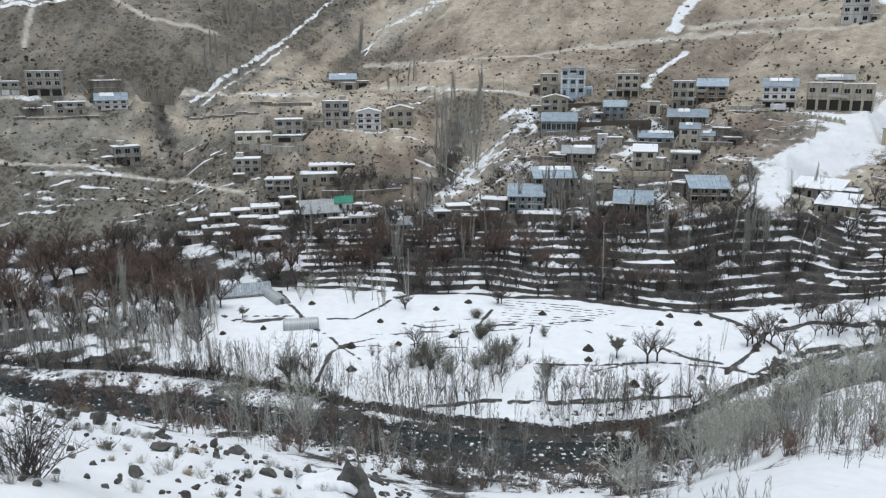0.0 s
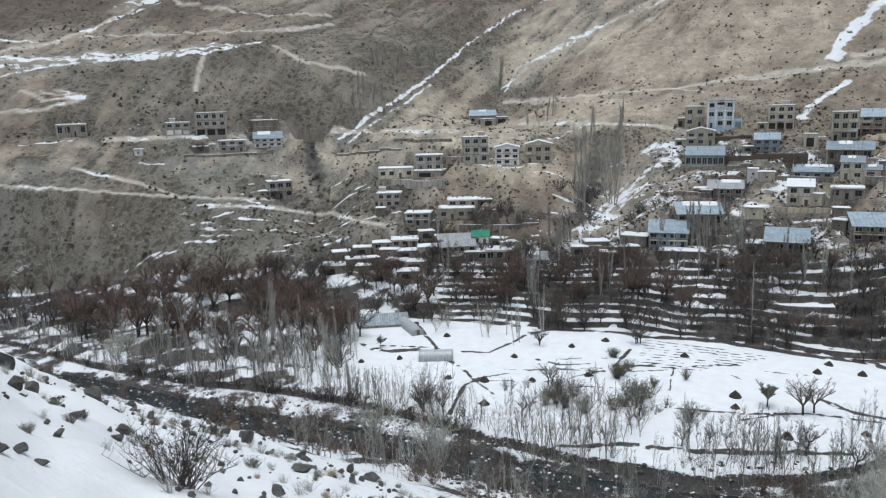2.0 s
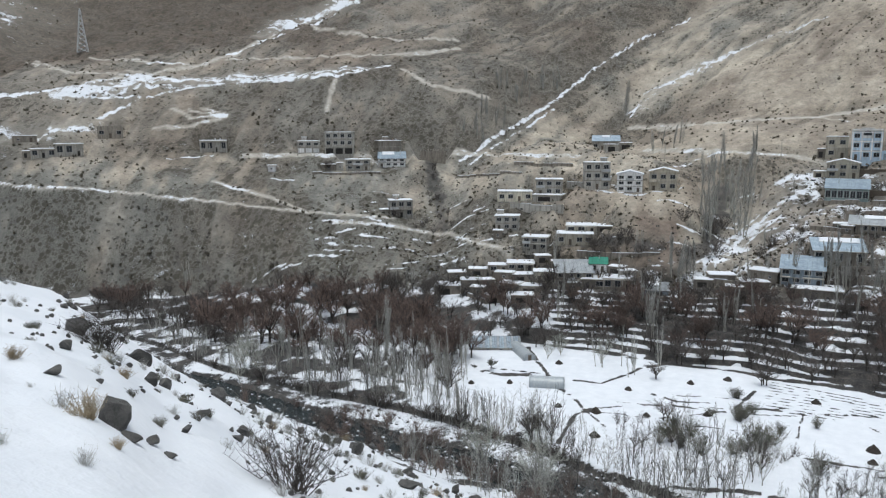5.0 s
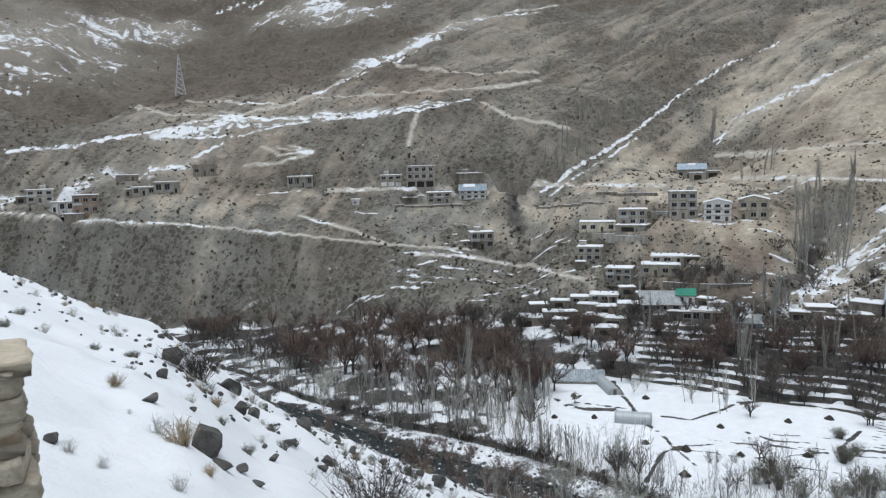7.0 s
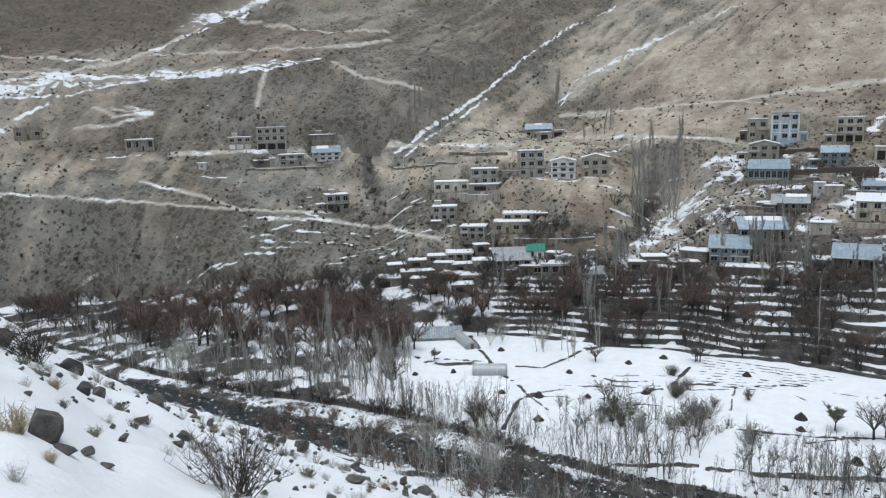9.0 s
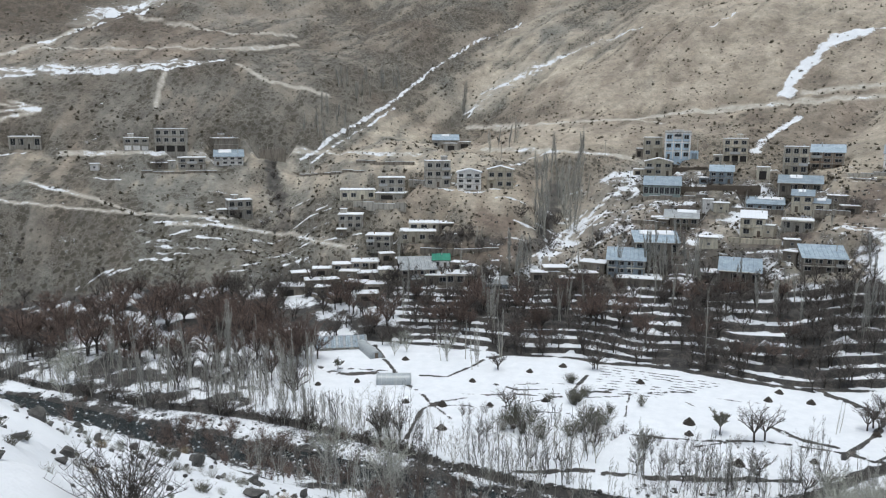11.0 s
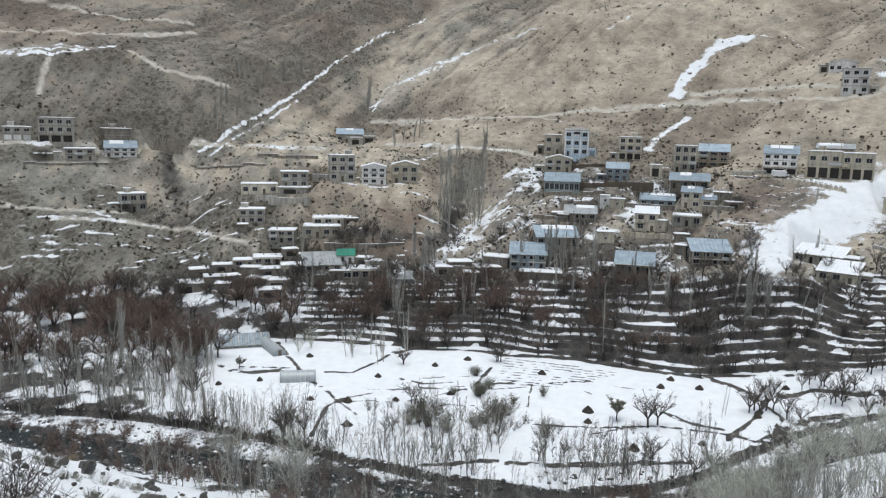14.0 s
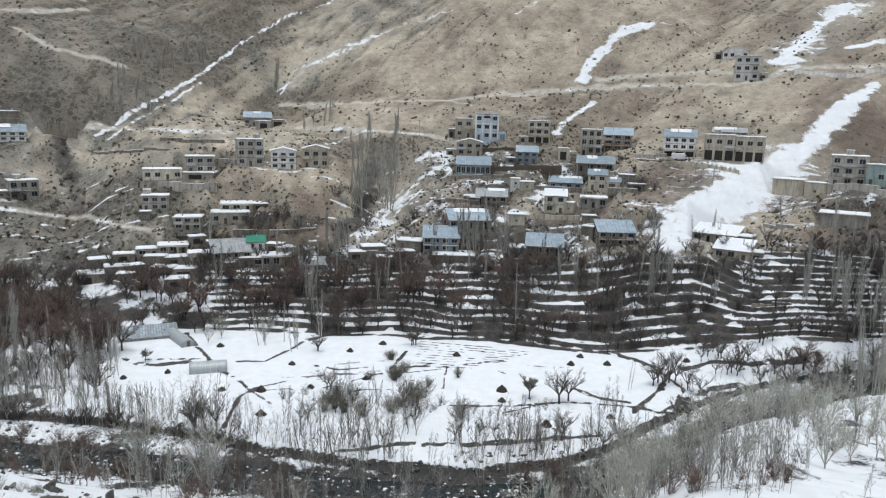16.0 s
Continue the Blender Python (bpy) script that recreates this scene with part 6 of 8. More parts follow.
spot(GULLYBUSH, 713, 5, 21.5, 275.8, 2.7, 3.0, 1.32)
spot(GULLYBUSH, 714, 9, -7.7, 257.4, 10.0, 3.0, 1.38)
spot(GULLYBUSH, 715, 6, -5.0, 258.4, 6.0, 3.0, 1.39)
spot(GULLYBUSH, 716, 5, 10.8, 246.0, 5.6, 2.0, 1.46)
spot(GULLYBUSH, 717, 6, 5.6, 263.2, 6.1, 3.0, 1.26)
spot(GULLYBUSH, 718, 6, 23.2, 250.6, 3.5, 3.0, 1.36)
spot(WISPY, 719, 4, 0.3, 268.4, 1.7, 3.0, 2.24)
spot(WISPY, 720, 3, 2.5, 280.6, 2.2, 3.0, 1.70)
spot(POPLARS, 721, 2, 10.4, 252.0, 0.8, 1.0, 0.95)
spot(FULL, 722, 3, 8.3, 245.8, 2.3, 1.0, 0.94)
spot(POPLARS, 723, 2, 11.7, 242.8, 0.7, 1.0, 1.04)
spot(POPLARS, 724, 2, -11.3, 250.6, 1.2, 1.0, 0.71)
spot(POPLARS, 725, 2, -2.1, 353.2, 1.1, 1.0, 0.81)
spot(FULL, 726, 3, -3.4, 351.8, 5.4, 1.0, 0.77)
spot(SLIM, 727, 2, -15.5, 358.0, 2.7, 1.0, 0.82)
spot(SAPLINGS, 729, 5, 23.9, 85.0, 4.0, 3.0, 0.63)
spot(SAPLINGS, 730, 5, 29.7, 85.0, 3.8, 4.0, 0.63)
spot(SAPLINGS, 731, 8, 21.6, 120.4, 5.7, 3.0, 1.06)


# ---- scrub dotted over the slopes: nobody could count it ----
SNOW_GULLY = bear([(24.1, 245), (26.7, 266), (31.2, 294), (33.7, 328), (36.2, 371)])


def scrub():
    rng = np.random.RandomState(7)
    n = 15000
    az = rng.uniform(-60, 41, n)
    u = rng.uniform(0, 1, n)
    r0, r1 = along(ORCH, az)[0] + 4, along(HILL2, az)[0] + 160
    r = r0 + (r1 - r0) * u ** 1.2
    x, y = r * np.sin(np.radians(az)), r * np.cos(np.radians(az))
    keep = 0.6 * fbm(x, y, 40, 3, 5) + 0.7 * fbm(x, y, 9, 2, 6) > -0.06
    keep &= from_line(x, y, SNOW_GULLY)[0] > 13
    keep &= ~((np.abs(az - 24.6) < 3.2) & (r > 262) & (r < 291))
    x, y, az, r = x[keep], y[keep], az[keep], r[keep]
    z = land(az, r)
    count, blades = len(x), 18
    k = (rng.uniform(0.35, 0.85, count) * rng.choice((1.0, 1.0, 1.0, 1.0, 1.7), count))[:, None]
    turn, lift = rng.uniform(0, 6.283, (count, blades)), rng.uniform(0.05, 1.4, (count, blades))
    tip = np.stack([np.cos(turn) * np.cos(lift), np.sin(turn) * np.cos(lift), np.sin(lift) * 1.1], -1) * (k * rng.uniform(0.65, 1.2, (count, blades)))[..., None]
    root = np.stack([x, y, z - 0.05], -1)[:, None, :]
    a = root + tip * 0.2 + np.concatenate([rng.uniform(-0.25, 0.25, (count, blades, 2)), np.zeros((count, blades, 1))], -1) * k[..., None]
    side = np.cross(tip, rng.uniform(-1, 1, (count, blades, 3)))
    side *= (0.23 * k / np.maximum(np.linalg.norm(side, axis=-1), 1e-6))[..., None]
    corners = np.stack([a - side, a + side, root + tip], 2).reshape(-1, 3)
    me = mesh("scrub", corners, np.arange(len(corners)).reshape(-1, 3).tolist(), SCRUB)
    tagged(new("scrub", me), "low dark thorny scrub dotted over the brown slopes", "scrub", kind="stuff")


SCRUB = plain("thorny_scrub", (0.06, 0.052, 0.037), (0.13, 0.113, 0.08), 0.4, 0.95, 0, 0, 0.1)
scrub()


def river_stones():
    """Stones in and beside the stream, most with caps of snow."""
    rng = random.Random(12)
    v, f, slots = [], [], []
    bearings = np.array([rng.uniform(-42, 40) for _ in range(2100)])
    dist = along(RIVER, bearings)[0] + np.array([rng.gauss(-3.5, 6.5) for _ in bearings])
    for a, r, z in zip(bearings, dist, np.maximum(land(bearings, dist), -2.25)):
        x, y = r * math.sin(radians(a)), r * math.cos(radians(a))
        k = rng.uniform(0.12, 0.5) * (1.6 if rng.random() < 0.08 else 1)
        n = len(v)
        turn = rng.uniform(0, 6.28)
        ring = [(math.cos(turn + 1.047 * i) * k * rng.uniform(0.75, 1.2), math.sin(turn + 1.047 * i) * k * rng.uniform(0.75, 1.2)) for i in range(6)]
        for lift, grow in ((-0.3, 1.0), (0.25 * k, 1.05), (0.6 * k, 0.62)):
            for dx, dy in ring:
                v.append((x + dx * grow, y + dy * grow, z + lift))
        for lvl in range(2):
            for i in range(6):
                j = (i + 1) % 6
                f.append((n + lvl * 6 + i, n + lvl * 6 + j, n + lvl * 6 + 6 + j, n + lvl * 6 + 6 + i))
                slots.append(0 if lvl == 0 or rng.random() < 0.85 else 1)
        f.append(tuple(n + 12 + i for i in range(6)))
        slots.append(1 if rng.random() < 0.3 else 0)
    me = mesh("river_stones", v, f, [ROCK, SNOW], False, slots)
    tagged(new("river_stones", me), "snow-capped dark stones lying in the stream bed", "stones", kind="stuff")


river_stones()


def field_wall_stones():
    """The dry-stone wall that holds up the fields above the stream, tumbled in places."""
    rng = random.Random(27)
    v, f, slots = [], [], []
    bearings = np.arange(-44, 36, 0.21)
    dist = along(WALL, bearings)[0]
    gaps = fbm(bearings, 0 * bearings, 6, 3, 91)
    foot = land(bearings, dist - 1.3)
    for a, r, gap, z in zip(bearings, dist, gaps, foot):
        if gap < -0.16:
            continue
        for row in range(3):
            if rng.random() < 0.16 + 0.12 * row:
                continue
            m = pose(0, 0, 0, 0, 0, -a)
            x = r * math.sin(radians(a)) + rng.uniform(-0.2, 0.2)
            y = r * math.cos(radians(a)) - 0.75 + 0.28 * row + rng.uniform(-0.12, 0.12)
            wide, deep, tall = rng.uniform(0.3, 0.62), rng.uniform(0.28, 0.5), rng.uniform(0.22, 0.4)
            n = len(v)
            for i in range(8):
                top = 1 if i & 4 else 0
                k = rng.uniform(0.72, 1.0) * (0.82 if top else 1.0)
                c = m @ Vector(((1 if i & 1 else -1) * wide * 0.62 * k, (1 if i & 2 else -1) * deep * 0.6 * k, 0))
                v.append((x + c.x, y + c.y, z - 0.1 + 0.36 * row + (tall * rng.uniform(0.9, 1.15) if top else -0.1)))
            for q in ((0, 1, 3, 2), (4, 6, 7, 5), (0, 4, 5, 1), (1, 5, 7, 3), (3, 7, 6, 2), (2, 6, 4, 0)):
                f.append(tuple(n + i for i in q))
                slots.append(1 if q[0] == 4 and row == 2 and rng.random() < 0.5 else 0)
    me = mesh("field_wall_stones", v, f, [ROCK, SNOW], False, slots)
    tagged(new("field_wall_stones", me), "dark tumbled dry-stone wall below the snowy fields", "stones", kind="stuff")


field_wall_stones()


def rubble():
    """Loose stones, planks and scraps lying about the village."""
    rng = random.Random(15)
    az = np.array([rng.uniform(1.5, 39) if i % 4 else rng.uniform(-24, 1.5) for i in range(3400)])
    r0, r1 = along(ORCH, az)[0], along(ROAD, az)[0]
    r = r0 + (r1 - r0) * np.array([rng.random() ** 1.3 for _ in az])
    clear = from_line(r * np.sin(np.radians(az)), r * np.cos(np.radians(az)), SNOW_GULLY)[0] > 13
    az, r = az[clear], r[clear]
    v, f, slots = [], [], []
    for a, d, z in zip(az, r, land(az, r)):
        x, y = d * math.sin(radians(a)), d * math.cos(radians(a))
        long, wide, high = rng.uniform(0.25, 1.3), rng.uniform(0.2, 0.5), rng.uniform(0.12, 0.5)
        m = pose(x, y, float(z), rng.uniform(-15, 15), rng.uniform(-15, 15), rng.uniform(0, 360))
        n = len(v)
        for i in range(8):
            v.append(m @ Vector(((1 if i & 1 else -1) * long / 2 * rng.uniform(0.7, 1), (1 if i & 2 else -1) * wide / 2 * rng.uniform(0.7, 1), high if i & 4 else -0.2)))
        for q in ((0, 1, 3, 2), (4, 6, 7, 5), (0, 4, 5, 1), (1, 5, 7, 3), (3, 7, 6, 2), (2, 6, 4, 0)):
            f.append(tuple(n + i for i in q))
        slots += [rng.choice((0, 0, 1, 1, 2, 3))] * 6
    tagged(new("rubble", mesh("rubble", v, f, [ROCK, MUD, WOOD, CONCRETE], False, slots)), "loose stones, planks and rubble strewn between the houses", "rubble", kind="stuff")


rubble()


# ---- houses ----
def boxes(name, rows, mat, bevel=0.0):
    """Boxes (x0, x1, y0, y1, z0, z1) joined into one mesh."""
    bm = bmesh.new()
    for x0, x1, y0, y1, z0, z1 in rows:
        m = Matrix.LocRotScale(((x0 + x1) / 2, (y0 + y1) / 2, (z0 + z1) / 2), None, (x1 - x0, y1 - y0, z1 - z0))
        bmesh.ops.create_cube(bm, size=1, matrix=m)
    if bevel:
        bmesh.ops.bevel(bm, geom=bm.edges[:], offset=bevel, segments=1, affect="EDGES")
    me = bpy.data.meshes.new(name)
    bm.to_mesh(me)
    bm.free()
    me.materials.append(mat)
    return me


WINDOWS = {}


def window_meshes(w, h):
    key = (round(w, 1), round(h, 1))
    if key not in WINDOWS:
        w, h = key
        WINDOWS[key] = (boxes("window_frame", [(-w / 2, w / 2, -0.09, 0, h - 0.09, h), (-w / 2 - 0.06, w / 2 + 0.06, -0.16, 0, -0.08, 0), (-w / 2, -w / 2 + 0.08, -0.09, 0, 0, h - 0.09), (w / 2 - 0.08, w / 2, -0.09, 0, 0, h - 0.09), (-0.03, 0.03, -0.07, 0, 0, h - 0.09)], FRAME),
                        boxes("pane", [(-w / 2 + 0.08, w / 2 - 0.08, -0.03, 0.0, 0, h - 0.09)], GLASS))
    return WINDOWS[key]


def add_window(parent, x, y, z, w, h, turn=0):
    fr, pn = window_meshes(w, h)
    win = piece("window", fr, parent)
    win.matrix_basis = pose(x, y, z, 0, 0, turn)
    piece("pane", pn, win)


def lumpy_slab(name, x0, x1, y0, y1, z, thick, mat, seed, slope=0.0):
    """A blanket of snow with an uneven top and ragged rounded rim."""
    rng = random.Random(seed)
    nx, ny = 9, 6
    v, f = [], []
    for j in range(ny + 1):
        for i in range(nx + 1):
            edge = i in (0, nx) or j in (0, ny)
            x, y = x0 + (x1 - x0) * i / nx, y0 + (y1 - y0) * j / ny
            if edge:
                x += rng.uniform(-0.12, 0.12)
                y += rng.uniform(-0.1, 0.1)
            v.append((x, y, z + slope * (y - y0) + (thick * rng.uniform(0.25, 0.7) if edge else thick * rng.uniform(0.7, 1.2))))
    for j in range(ny):
        for i in range(nx):
            k = j * (nx + 1) + i
            f.append((k, k + 1, k + nx + 2, k + nx + 1))
    rim = list(range(nx + 1)) + [j * (nx + 1) + nx for j in range(1, ny + 1)] + [ny * (nx + 1) + i for i in range(nx - 1, -1, -1)] + [j * (nx + 1) for j in range(ny - 1, 0, -1)]
    n = len(v)
    v += [(v[k][0], v[k][1], z + slope * (v[k][1] - y0)) for k in rim]
    f += [(rim[i], n + i, n + (i + 1) % len(rim), rim[(i + 1) % len(rim)]) for i in range(len(rim))]
    return mesh(name, v, f, mat, True)


WALL_WORDS = {"grey_render": "grey rendered", "beige_brick": "beige brick", "cream_plaster": "cream plastered", "white_plaster": "white plastered", "mud_render": "mud-rendered", "red_brown_brick": "red-brown brick",
              "pale_blue_paint": "pale blue and white", "grey_green_paint": "grey-green glazed", "grey_blue_paint": "grey-blue"}
ROOF_WORDS = {"flat": "snowy flat roof", "flatbare": "parapet roof", "blue": "blue sheet-metal roof", "grey": "grey sheet-metal roof", "green": "bright green metal roof",
              "gable": "low beige gable", "gablesnow": "snowy gable roof", "snowshed": "sloping snowy roof", "none": "unfinished open top"}
HOUSES = []


def house(x, y, w, d, h, storeys, wall, roof, turn, extra):
    """A village house; (x, y) is the foot of its front, which looks across the valley."""
    seed = len(HOUSES) + 500
    rng = random.Random(seed)
    small = extra == "small" or (w < 6 and h < 3.6)
    name = "shed" if small else "house"
    label = "%s %s %s with %s on the slope" % ("small" if small else ("three-storey" if storeys > 2 else "two-storey" if storeys > 1 else "low"), WALL_WORDS[wall.name], "shed" if small else "house", ROOF_WORDS[roof])
    t = thing(name, label, "shed" if small else "house", "village houses")
    face = -math.degrees(math.atan2(x, y)) + turn
    base = plot_floor(x, y, w, turn)
    t.matrix_basis = pose(x, y, base, 0, 0, face)
    sink = 2.2
    sheet_roof = roof in ("blue", "grey", "green", "snowshed")
    rise = min(0.3 * d, 0.42 * h) if sheet_roof else 0.0
    gable = roof.startswith("gable")
    peak = 0.14 * w if gable else 0.0
    top = h - rise - peak
    storey = (top + 0.001) / storeys
    # walls, with bands that mark the floors
    if roof == "none":
        wall_rows = [(-w / 2, w / 2, 0, 0.3, -sink, top), (-w / 2, w / 2, d - 0.3, d, -sink, top * 0.9), (-w / 2, -w / 2 + 0.3, 0.3, d - 0.3, -sink, top), (w / 2 - 0.3, w / 2, 0.3, d - 0.3, -sink, top * 0.95)]
        for i in range(5):
            cx = -w / 2 + w * (i + 0.5) / 5
            wall_rows.append((cx - 0.2, cx + 0.2, 0.02, 0.32, top - 0.1, top + rng.uniform(0.5, 1.1)))
    else:
        wall_rows = [(-w / 2, w / 2, 0, d, -sink, top)]
    piece("wall", boxes("wall", wall_rows, wall), t)
    if storeys > 1:
        for k in range(1, storeys):
            piece("floor_band", boxes("floor_band", [(-w / 2 - 0.08, w / 2 + 0.08, -0.08, 0.1, k * storey - 0.12, k * storey + 0.1)], CONCRETE if wall is not CONCRETE else MUD), t)
    # roof
    if roof in ("flat", "flatbare"):
        over = 0.45 if rng.random() < 0.6 else 0.2
        piece("roof", boxes("roof", [(-w / 2 - over, w / 2 + over, -over, d + 0.2, top - 0.02, top + 0.24)], CONCRETE if wall is not MUD else MUD, 0.03), t)
        if roof == "flat":
            piece("snow_cover", lumpy_slab("snow_cover", -w / 2 - over + 0.1, w / 2 + over - 0.1, -over + 0.08, d + 0.1, top + 0.245, 0.2, SNOW, seed), t, "settled snow")
        else:
            piece("parapet", boxes("parapet", [(-w / 2, w / 2, -0.1, 0.12, top + 0.24, top + 0.9)], WHITE), t)
    elif gable:
        bm = bmesh.new()
        for yy in (-0.5, d + 0.2):
            for xx, zz in ((-w / 2 - 0.5, top), (0, top + peak), (w / 2 + 0.5, top), (w / 2 + 0.5, top + 0.25), (0, top + peak + 0.28), (-w / 2 - 0.5, top + 0.25)):
                bm.verts.new((xx, yy, zz))
        v = list(bm.verts)
        for i in range(6):
            j = (i + 1) % 6
            bm.faces.new((v[i], v[j], v[6 + j], v[6 + i]))
        bm.faces.new(v[5::-1])
        bm.faces.new(v[6:])
        me = bpy.data.meshes.new("roof")
        bm.to_mesh(me)
        bm.free()
        me.materials.append(SNOW if roof == "gablesnow" else BEIGE)
        piece("roof", me, t)
        piece("gable_wall", mesh("gable_wall", [(-w / 2, -0.03, top), (w / 2, -0.03, top), (0, -0.03, top + peak), (-w / 2, 0.2, top), (w / 2, 0.2, top), (0, 0.2, top + peak)], [(0, 1, 2), (5, 4, 3), (0, 3, 4, 1), (1, 4, 5, 2), (2, 5, 3, 0)], wall if wall is not BEIGE else CREAM), t)
        for s in (-1, 1):
            k = peak / (w / 2 + 0.5)
            v = [(0, -0.45, top + peak + 0.3), (s * (w / 2 + 0.45), -0.45, top + 0.27), (s * (w / 2 + 0.45), d, top + 0.27), (0, d, top + peak + 0.3)]
            piece("snow_cover", mesh("snow_cover", v + [(a, b, c + 0.14) for a, b, c in v], [(4, 5, 6, 7), (0, 1, 5, 4), (1, 2, 6, 5), (2, 3, 7, 6), (3, 0, 4, 7)], SNOW), t, "settled snow")
    elif sheet_roof:
        mat = {"blue": SHEET, "grey": GREYSHEET, "green": GREENROOF, "snowshed": SNOW}[roof]
        k = rise / d
        n = max(4, int(w / 1.1))
        v, f = [], []
        for i in range(n + 1):
            xx = -w / 2 - 0.4 + (w + 0.8) * i / n
            for dx, up in ((0, 0), (0.05, 0.09), (0.12, 0.0)):
                for yy in (-0.5, d + 0.3):
                    v.append((xx + dx, yy, top + 0.12 + k * yy + up))
        m = len(v) // 2
        for i in range(m - 1):
            f.append((2 * i, 2 * i + 2, 2 * i + 3, 2 * i + 1))
        piece("roof", mesh("roof", v, f, mat), t)
        under = [(-w / 2 - 0.35, -0.45, top - 0.05 - k * 0.45), (w / 2 + 0.35, -0.45, top - 0.05 - k * 0.45), (w / 2 + 0.35, d + 0.2, top + k * d), (-w / 2 - 0.35, d + 0.2, top + k * d)]
        piece("soffit", mesh("soffit", under + [(a, b, c + 0.1) for a, b, c in under], [(3, 2, 1, 0), (4, 5, 6, 7), (0, 1, 5, 4), (1, 2, 6, 5), (2, 3, 7, 6), (3, 0, 4, 7)], WOOD), t)
        for s in (-1, 1):
            xx = s * (w / 2 - 0.02)
            tri = [(xx, 0, top), (xx, d, top), (xx, d, top + k * d)]
            piece("gable_wall", mesh("gable_wall", tri + [(a - s * 0.2, b, c) for a, b, c in tri], [(0, 1, 2), (5, 4, 3), (0, 3, 4, 1), (1, 4, 5, 2), (2, 5, 3, 0)], wall), t)
        piece("back_wall", boxes("back_wall", [(-w / 2, w / 2, d - 0.2, d - 0.01, top - 0.1, top + k * (d - 0.3))], wall), t)
        if roof in ("blue", "grey") and rng.random() < 0.5:
            u0, u1 = sorted((rng.uniform(0.0, 0.4), rng.uniform(0.5, 1.0)))
            y0 = d * rng.uniform(0.4, 0.7)
            piece("snow_cover", lumpy_slab("snow_cover", -w / 2 + u0 * w, -w / 2 + u1 * w, y0, d, top + 0.26 + k * y0, 0.08, SNOW, seed, k), t, "thin patch of snow")
    # openings; open fronts and bays are solid panels coloured as shade
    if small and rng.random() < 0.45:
        piece("open_front", boxes("open_front", [(-w * 0.32, w * rng.uniform(0.0, 0.3), -0.04, 0.02, 0.0, top * 0.72)], DARK), t, "dark panel painted as the shade of an open stall")
        extra = "bare"
    if extra != "bare":
        for s in range(storeys):
            z0 = s * storey
            ground_floor = s == 0 and storeys > 1
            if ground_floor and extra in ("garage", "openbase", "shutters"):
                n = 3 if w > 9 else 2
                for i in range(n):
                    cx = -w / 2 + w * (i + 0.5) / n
                    # white shutters, else closed panels with the bay's shade as their colour
                    piece("garage_door", boxes("garage_door", [(cx - w / n * 0.38, cx + w / n * 0.38, -0.05, 0.02, 0.0, storey * 0.78)], WHITE if extra == "shutters" else DARK), t, "white roller shutter" if extra == "shutters" else "dark panel painted as the shade of an open bay")
                continue
            n = max(1, int(round(w / 3.2)))
            ww, wh = min(1.9, w / n * 0.58), min(1.6, storey * 0.5)
            if extra == "open":
                ww, wh = w / n * 0.62, storey * 0.55
            if small:
                ww, wh, n = min(0.9, w * 0.25), min(0.8, storey * 0.35), max(1, int(w / 4))
            if extra == "glazed":
                n = max(3, int(w / 1.7))
                ww, wh = w / n * 0.86, storey * 0.5
            door = s == 0
            at_door = rng.randrange(n) if door and n > 1 and extra != "glazed" else -1
            for i in range(n):
                cx = -w / 2 + w * (i + 0.5) / n
                if i == at_door:
                    # on open houses the door is a panel in the shade colour
                    piece("door", boxes("door", [(cx - 0.5, cx + 0.5, -0.06, 0.02, 0.0, min(2.05, storey * 0.75))], WOOD if not extra == "open" else DARK), t, "dark door, wooden or painted as a shaded doorway")
                else:
                    add_window(t, cx, -0.005, z0 + storey * 0.33, ww, wh)
            for side in (-1, 1):
                if d > 4 and not small:
                    for i in range(2):
                        add_window(t, side * (w / 2 + 0.005), d * (0.3 + 0.4 * i), z0 + storey * 0.33, min(1.2, ww), wh, 90 * side)
    if extra == "trim":
        for xx in (-w / 2 + 0.3, -w / 6, w / 6, w / 2 - 0.3):
            piece("pilaster", boxes("pilaster", [(xx - 0.25, xx + 0.25, -0.14, 0.02, 0, top)], WHITE), t, "white pilaster")
        piece("pediment", boxes("pediment", [(-2.0, 2.0, -0.2, 0.3, top - 2.5, top + 1.1), (-2.2, 2.2, -0.26, 0.3, top + 1.1, top + 1.3)], WHITE, 0.03), t, "white plastered pediment")
        arch = [(1.35 * math.cos(math.pi * i / 12), 1.35 * math.sin(math.pi * i / 12)) for i in range(13)]
        v = [(a, yy, top - 1.0 + c) for yy in (-0.24, -0.1) for a, c in arch + [(-1.35, -0.5), (1.35, -0.5)]]
        piece("arch_window", mesh("arch_window", v, [tuple(range(14, -1, -1))] + [(i, (i + 1) % 15, (i + 1) % 15 + 15, i + 15) for i in range(15)], GLASS), t, "dark arched window")
        for k in range(1, storeys + 1):
            piece("cornice", boxes("cornice", [(-w / 2 - 0.15, w / 2 + 0.15, -0.3, -0.02, k * storey - 0.5, k * storey - 0.2)], WHITE, 0.03), t, "white cornice")
        piece("side_wing", boxes("side_wing", [(w / 2 + 0.05, w / 2 + 3.2, 0.5, d * 0.7, -sink, storey * 0.95)], PALEBLUE), t)
        piece("gate", boxes("gate", [(w / 2 + 0.6, w / 2 + 2.6, 0.42, 0.52, 0, storey * 0.7)], GREYBLUE), t, "blue metal gate")
    plain_front = extra in ("", "open", "door", "shutters", "garage") and not small
